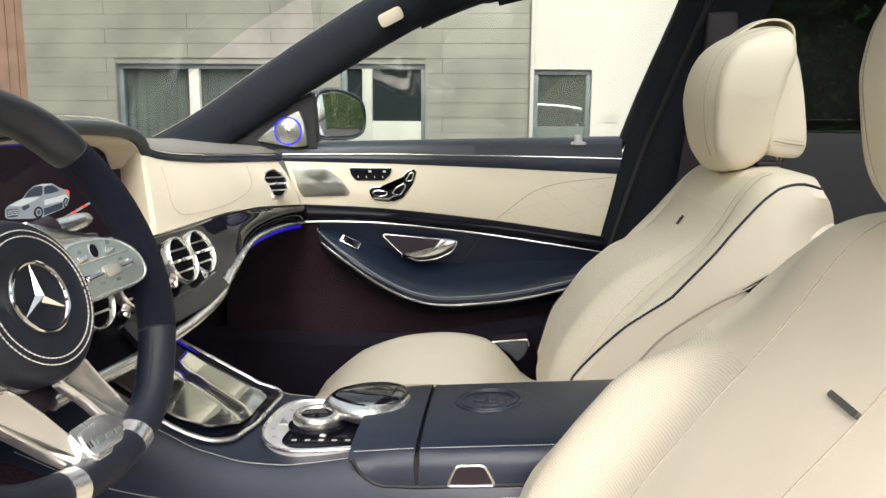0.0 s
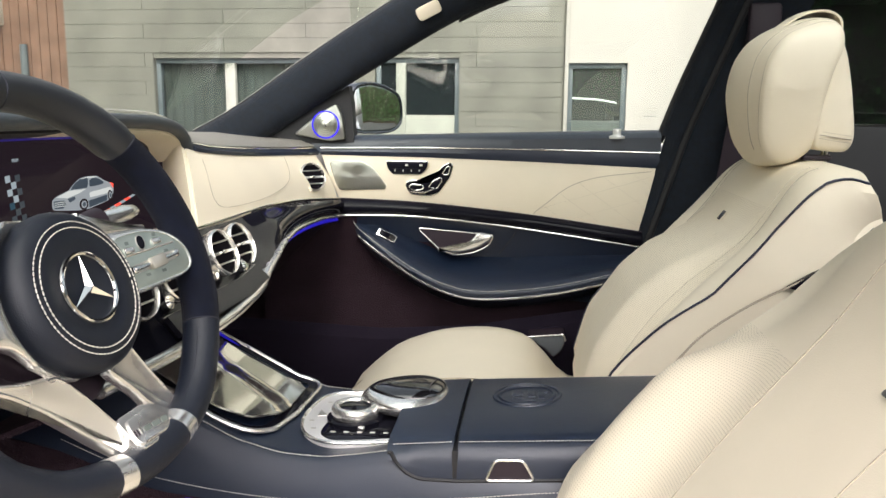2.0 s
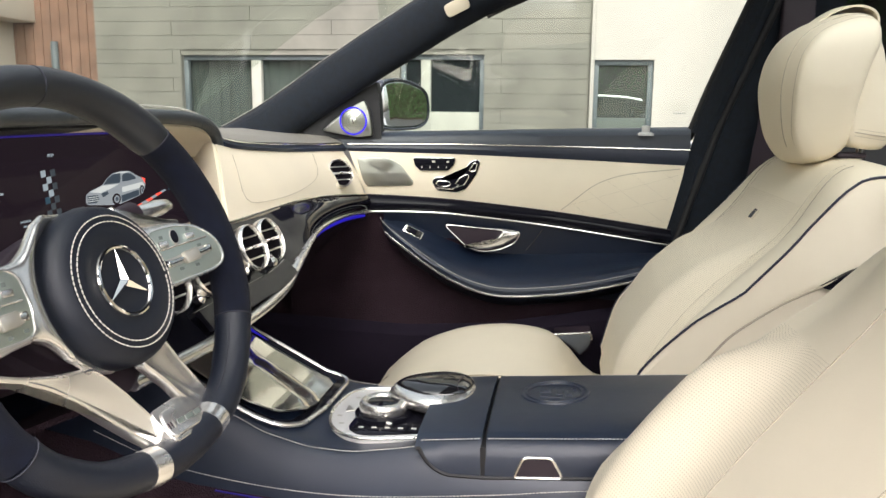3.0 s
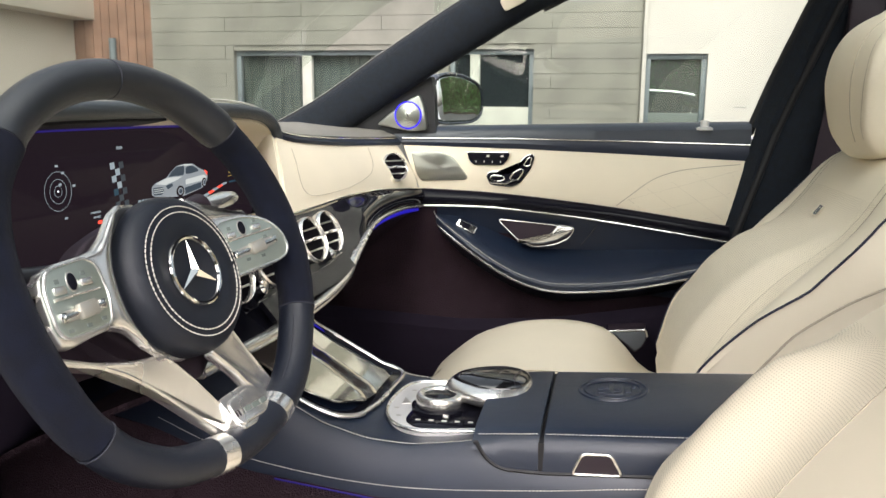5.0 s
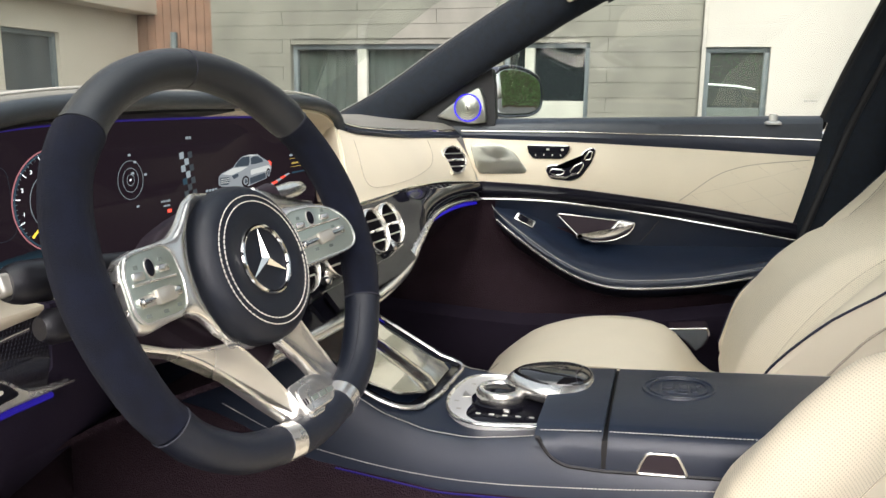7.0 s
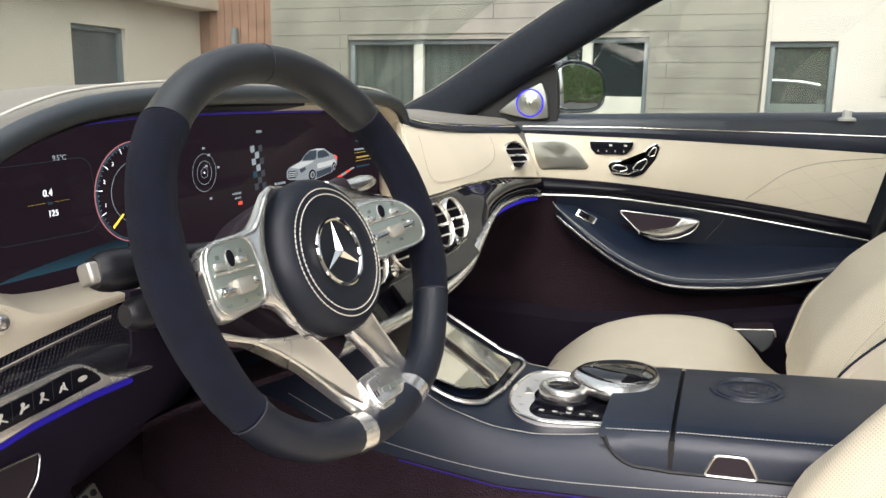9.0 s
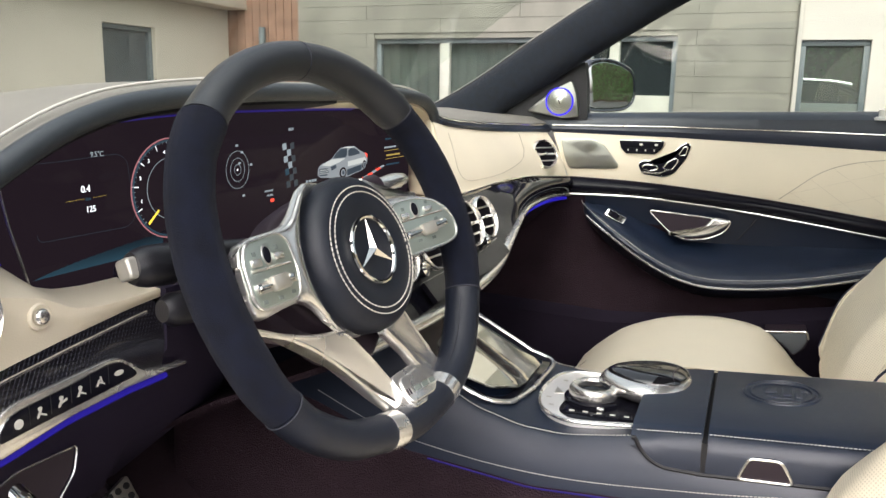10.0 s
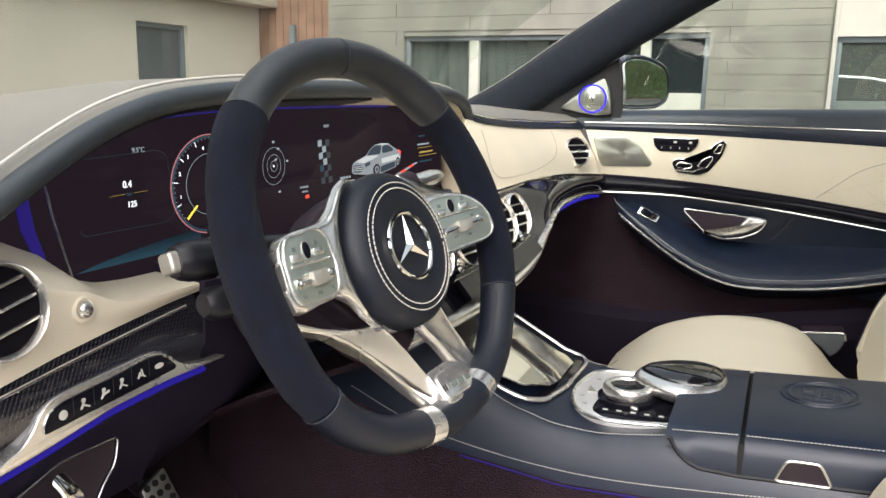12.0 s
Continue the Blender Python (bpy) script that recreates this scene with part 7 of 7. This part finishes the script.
DSM = basis((-0.2548, 0, 0), (0, 1, 0), (0, 0, 1))


def flat(name, poly, material, z=0.0, label=""):
    return make(name, prism(poly, z, z + 0.0003, DSM), material, scr, label)


def say(body, y, z, size, material=INK, align="CENTER"):
    size *= 0.62
    return lettering("display_text", body, size, DSM @ Matrix.Translation((y, z, 0.0004)), material, scr, align)


FAINT = glow("display_faint", (0.05, 0.07, 0.09), 0.25)
make("panel_line", tube(lift(corners([(-0.474, 0.864), (-0.439, 0.8645), (-0.375, 0.867), (-0.364, 0.861), (-0.357, 0.806), (-0.367, 0.799), (-0.467, 0.800)], 0.006), DSM, 0.0004), 0.00022, 4), FAINT, scr)
say("9.5\u00b0C", -0.399, 0.868, 0.0105, INKGREY)
say("0.4", -0.4143, 0.8388, 0.0138)
say("km", -0.4123, 0.8303, 0.0075, INKBLUE)
say("125", -0.4098, 0.8208, 0.0122)
flat("display_rule", [(-0.436, 0.8300), (-0.4175, 0.8304), (-0.4175, 0.8307), (-0.436, 0.8302)], INKDIM, 0.0002)
flat("display_rule", [(-0.407, 0.8306), (-0.391, 0.8309), (-0.391, 0.8311), (-0.407, 0.8309)], INKDIM, 0.0002)
for k in range(18):
    left = -0.475 + 0.0045 * k + 0.0003 * k * k
    flat("display_glow", [(left, 0.770 + 0.001 * k), (-0.322, 0.770 + 0.001 * k), (-0.322, 0.7711 + 0.001 * k), (left + 0.006, 0.7711 + 0.001 * k)], glow("display_mist", (0.006 + 0.0011 * (17 - k), 0.006 + 0.0033 * (17 - k), 0.009 + 0.0046 * (17 - k)), 0.42), 0.0001)
# rev counter
INKROSE = glow("display_rose", (0.50, 0.20, 0.21), 0.42)
RC = (-0.3060, 0.8290)
RX, RZ = 0.0550, 0.0490
for f0, mat_, wide in ((1.0, INKROSE, 0.0013), (0.955, INKBLUE, 0.0018), (0.62, INKGREY, 0.0006)):
    arc = [(RC[0] + RX * f0 * math.cos(a), RC[1] + RZ * f0 * math.sin(a)) for a in np.radians(np.linspace(75, 262, 60))]
    make("dial_arc", tube(lift(arc, DSM, 0.0005), wide / 2, 5), mat_, scr)
for k in range(26):
    a = math.radians(221 - 6.0 * k)
    big = k % 5 == 3
    p = [(RC[0] + RX * f * math.cos(a), RC[1] + RZ * f * math.sin(a)) for f in ((0.83 if big else 0.90), 0.97)]
    make("dial_tick", tube(lift([p[0], p[1]], DSM, 0.0006), 0.00045 if big else 0.00025, 4), INK if big else INKGREY, scr)
for k, (y, z) in enumerate(((-0.348, 0.820), (-0.348, 0.842), (-0.336, 0.8575), (-0.314, 0.8645))):
    say(str(k + 1), y, z, 0.0085, INK)
flat("dial_needle", [(-0.3265, 0.8098), (-0.3250, 0.8083), (-0.3395, 0.7965), (-0.3412, 0.7985)], INKYEL, 0.0006)
# round gauge
GC = (-0.197, 0.838)
for r in (0.006, 0.013, 0.021):
    make("gauge_ring", tube([ds(GC[0] + r * math.cos(t), GC[1] + r * math.sin(t)) for t in np.linspace(0, 2 * np.pi, 36, endpoint=False)], 0.00028, 4, True), INKGREY, scr)
flat("gauge_dot", ring2(*GC, 0.0012, 0.0012, 12), INK)
for dy, dz in ((0, 0.027), (0.026, 0.004), (0.010, -0.030), (0.009, 0.019), (0.004, 0.007)):
    flat("gauge_mark", [(GC[0] + dy - 0.0022, GC[1] + dz - 0.0012), (GC[0] + dy + 0.0022, GC[1] + dz - 0.0012), (GC[0] + dy + 0.0022, GC[1] + dz + 0.0012), (GC[0] + dy - 0.0022, GC[1] + dz + 0.0012)], INKGREY)
say("PASSENGER", -0.137, 0.808, 0.0055, INKGREY)
say("AIR BAG", -0.135, 0.8025, 0.0055, INKGREY)
flat("display_mark", [(-0.134, 0.794), (-0.126, 0.794), (-0.126, 0.798), (-0.134, 0.798)], INKRED)
say("09:09", -0.086, 0.879, 0.0085, INKGREY)
FLAGDIM = glow("display_dim", (0.06, 0.075, 0.085), 0.35)
# chequered flag, small saloon, red and white kerb
for i in range(3):
    for j in range(7):
        if (i + j) % 2 == 0:
            y0, z0 = -0.106 + 0.0085 * i + 0.0012 * j, 0.862 - 0.0078 * j
            flat("flag_square", [(y0, z0), (y0 + 0.0085, z0 + 0.001), (y0 + 0.0095, z0 - 0.0068), (y0 + 0.001, z0 - 0.0078)], (FLAGDIM if i + j > 4 or i == 2 else INKBLUE if j > 3 else INKGREY), 0.0001 * (i + 1))
cb = glow("display_silver", (0.26, 0.29, 0.30), 0.5)
ch = glow("display_bright", (0.50, 0.53, 0.50), 0.55)
cd = glow("display_shade", (0.05, 0.07, 0.09), 0.4)
flat("picture_body", corners([(-0.022, 0.826), (-0.014, 0.830), (0.014, 0.8355), (0.025, 0.843), (0.039, 0.849), (0.058, 0.8505), (0.081, 0.8495), (0.096, 0.843), (0.108, 0.839), (0.119, 0.836), (0.121, 0.828), (0.118, 0.821), (0.113, 0.816), (0.102, 0.813), (0.070, 0.809), (0.055, 0.807), (0.030, 0.808), (-0.017, 0.813), (-0.023, 0.816)], 0.0025), cb, 0.0002, "small silver saloon drawn on the display")
flat("picture_bonnet", corners([(-0.014, 0.829), (0.014, 0.835), (0.052, 0.834), (0.036, 0.830), (0.009, 0.826)], 0.002), ch, 0.0005)
flat("picture_roof", corners([(0.040, 0.8485), (0.058, 0.8500), (0.081, 0.8490), (0.069, 0.8475), (0.058, 0.8480)], 0.001), ch, 0.0005)
flat("picture_flank", corners([(0.060, 0.829), (0.112, 0.832), (0.118, 0.827), (0.104, 0.824), (0.060, 0.822)], 0.0015), ch, 0.0005)
flat("picture_shade", corners([(0.057, 0.818), (0.102, 0.822), (0.102, 0.814), (0.058, 0.809)], 0.001), cd, 0.0005)
flat("picture_glass", corners([(0.017, 0.836), (0.026, 0.843), (0.040, 0.848), (0.057, 0.8485), (0.057, 0.840), (0.054, 0.8355)], 0.0015), cd, 0.0007)
flat("picture_glass", corners([(0.061, 0.8365), (0.061, 0.845), (0.069, 0.8475), (0.081, 0.8465), (0.093, 0.8415), (0.096, 0.838), (0.075, 0.8365)], 0.0015), cd, 0.0007)
flat("picture_grille", corners([(-0.020, 0.825), (0.003, 0.824), (0.005, 0.818), (-0.001, 0.814), (-0.019, 0.815)], 0.0015), cd, 0.0007)
for k in range(3):
    flat("picture_bar", [(-0.0185, 0.8172 + 0.0025 * k), (0.003, 0.8166 + 0.0025 * k), (0.003, 0.8174 + 0.0025 * k), (-0.0185, 0.8180 + 0.0025 * k)], ch, 0.0010)
flat("picture_lamp", corners([(0.010, 0.825), (0.025, 0.827), (0.027, 0.823), (0.014, 0.820)], 0.001), cd, 0.0007)
for y, z, w, h in ((0.045, 0.8145, 0.010, 0.0075), (0.110, 0.8205, 0.006, 0.0072)):
    flat("picture_wheel", ring2(y, z, w, h, 20), SCREEN, 0.0007)
    flat("picture_wheel", ring2(y, z, w * 0.62, h * 0.66, 20), cb, 0.0010)
    flat("picture_wheel", ring2(y, z, w * 0.35, h * 0.4, 16), cd, 0.0012)
flat("picture_lamp", [(0.111, 0.839), (0.120, 0.836), (0.119, 0.830), (0.115, 0.834)], INKRED, 0.0008)
for k in range(6):
    y0, z0 = 0.099 + 0.0135 * k, 0.796 + 0.0030 * k
    flat("picture_kerb", [(y0, z0), (y0 + 0.0135, z0 + 0.0030), (y0 + 0.0085, z0 + 0.0062 - 0.0003 * k), (y0 - 0.006, z0 + 0.0042 - 0.0003 * k)], INKRED if k % 2 == 0 else INKGREY, 0.0003)
for k in range(4):
    flat("lap_mark", [(-0.053 + 0.007 * k, 0.8095), (-0.048 + 0.007 * k, 0.8095), (-0.048 + 0.007 * k, 0.8125), (-0.053 + 0.007 * k, 0.8125)], INKGREY, 0.0003)
for y0, z0, wide, m_ in ((0.182, 0.8535, 0.022, INKBLUE), (0.179, 0.8405, 0.042, INKGREY), (0.186, 0.8280, 0.050, INKDIM), (0.186, 0.8135, 0.047, INKBLUE)):
    flat("menu_line", [(y0, z0), (y0 + wide, z0 + 0.0003), (y0 + wide, z0 + 0.0028), (y0, z0 + 0.0028)], m_, 0.0003)
for a, b, z0 in ((0.179, 0.232, 0.8362), (0.183, 0.251, 0.8235)):
    flat("menu_rule", [(a, z0), (b, z0 + 0.0004), (b, z0 + 0.0012), (a, z0 + 0.0008)], INKDIM, 0.0003)
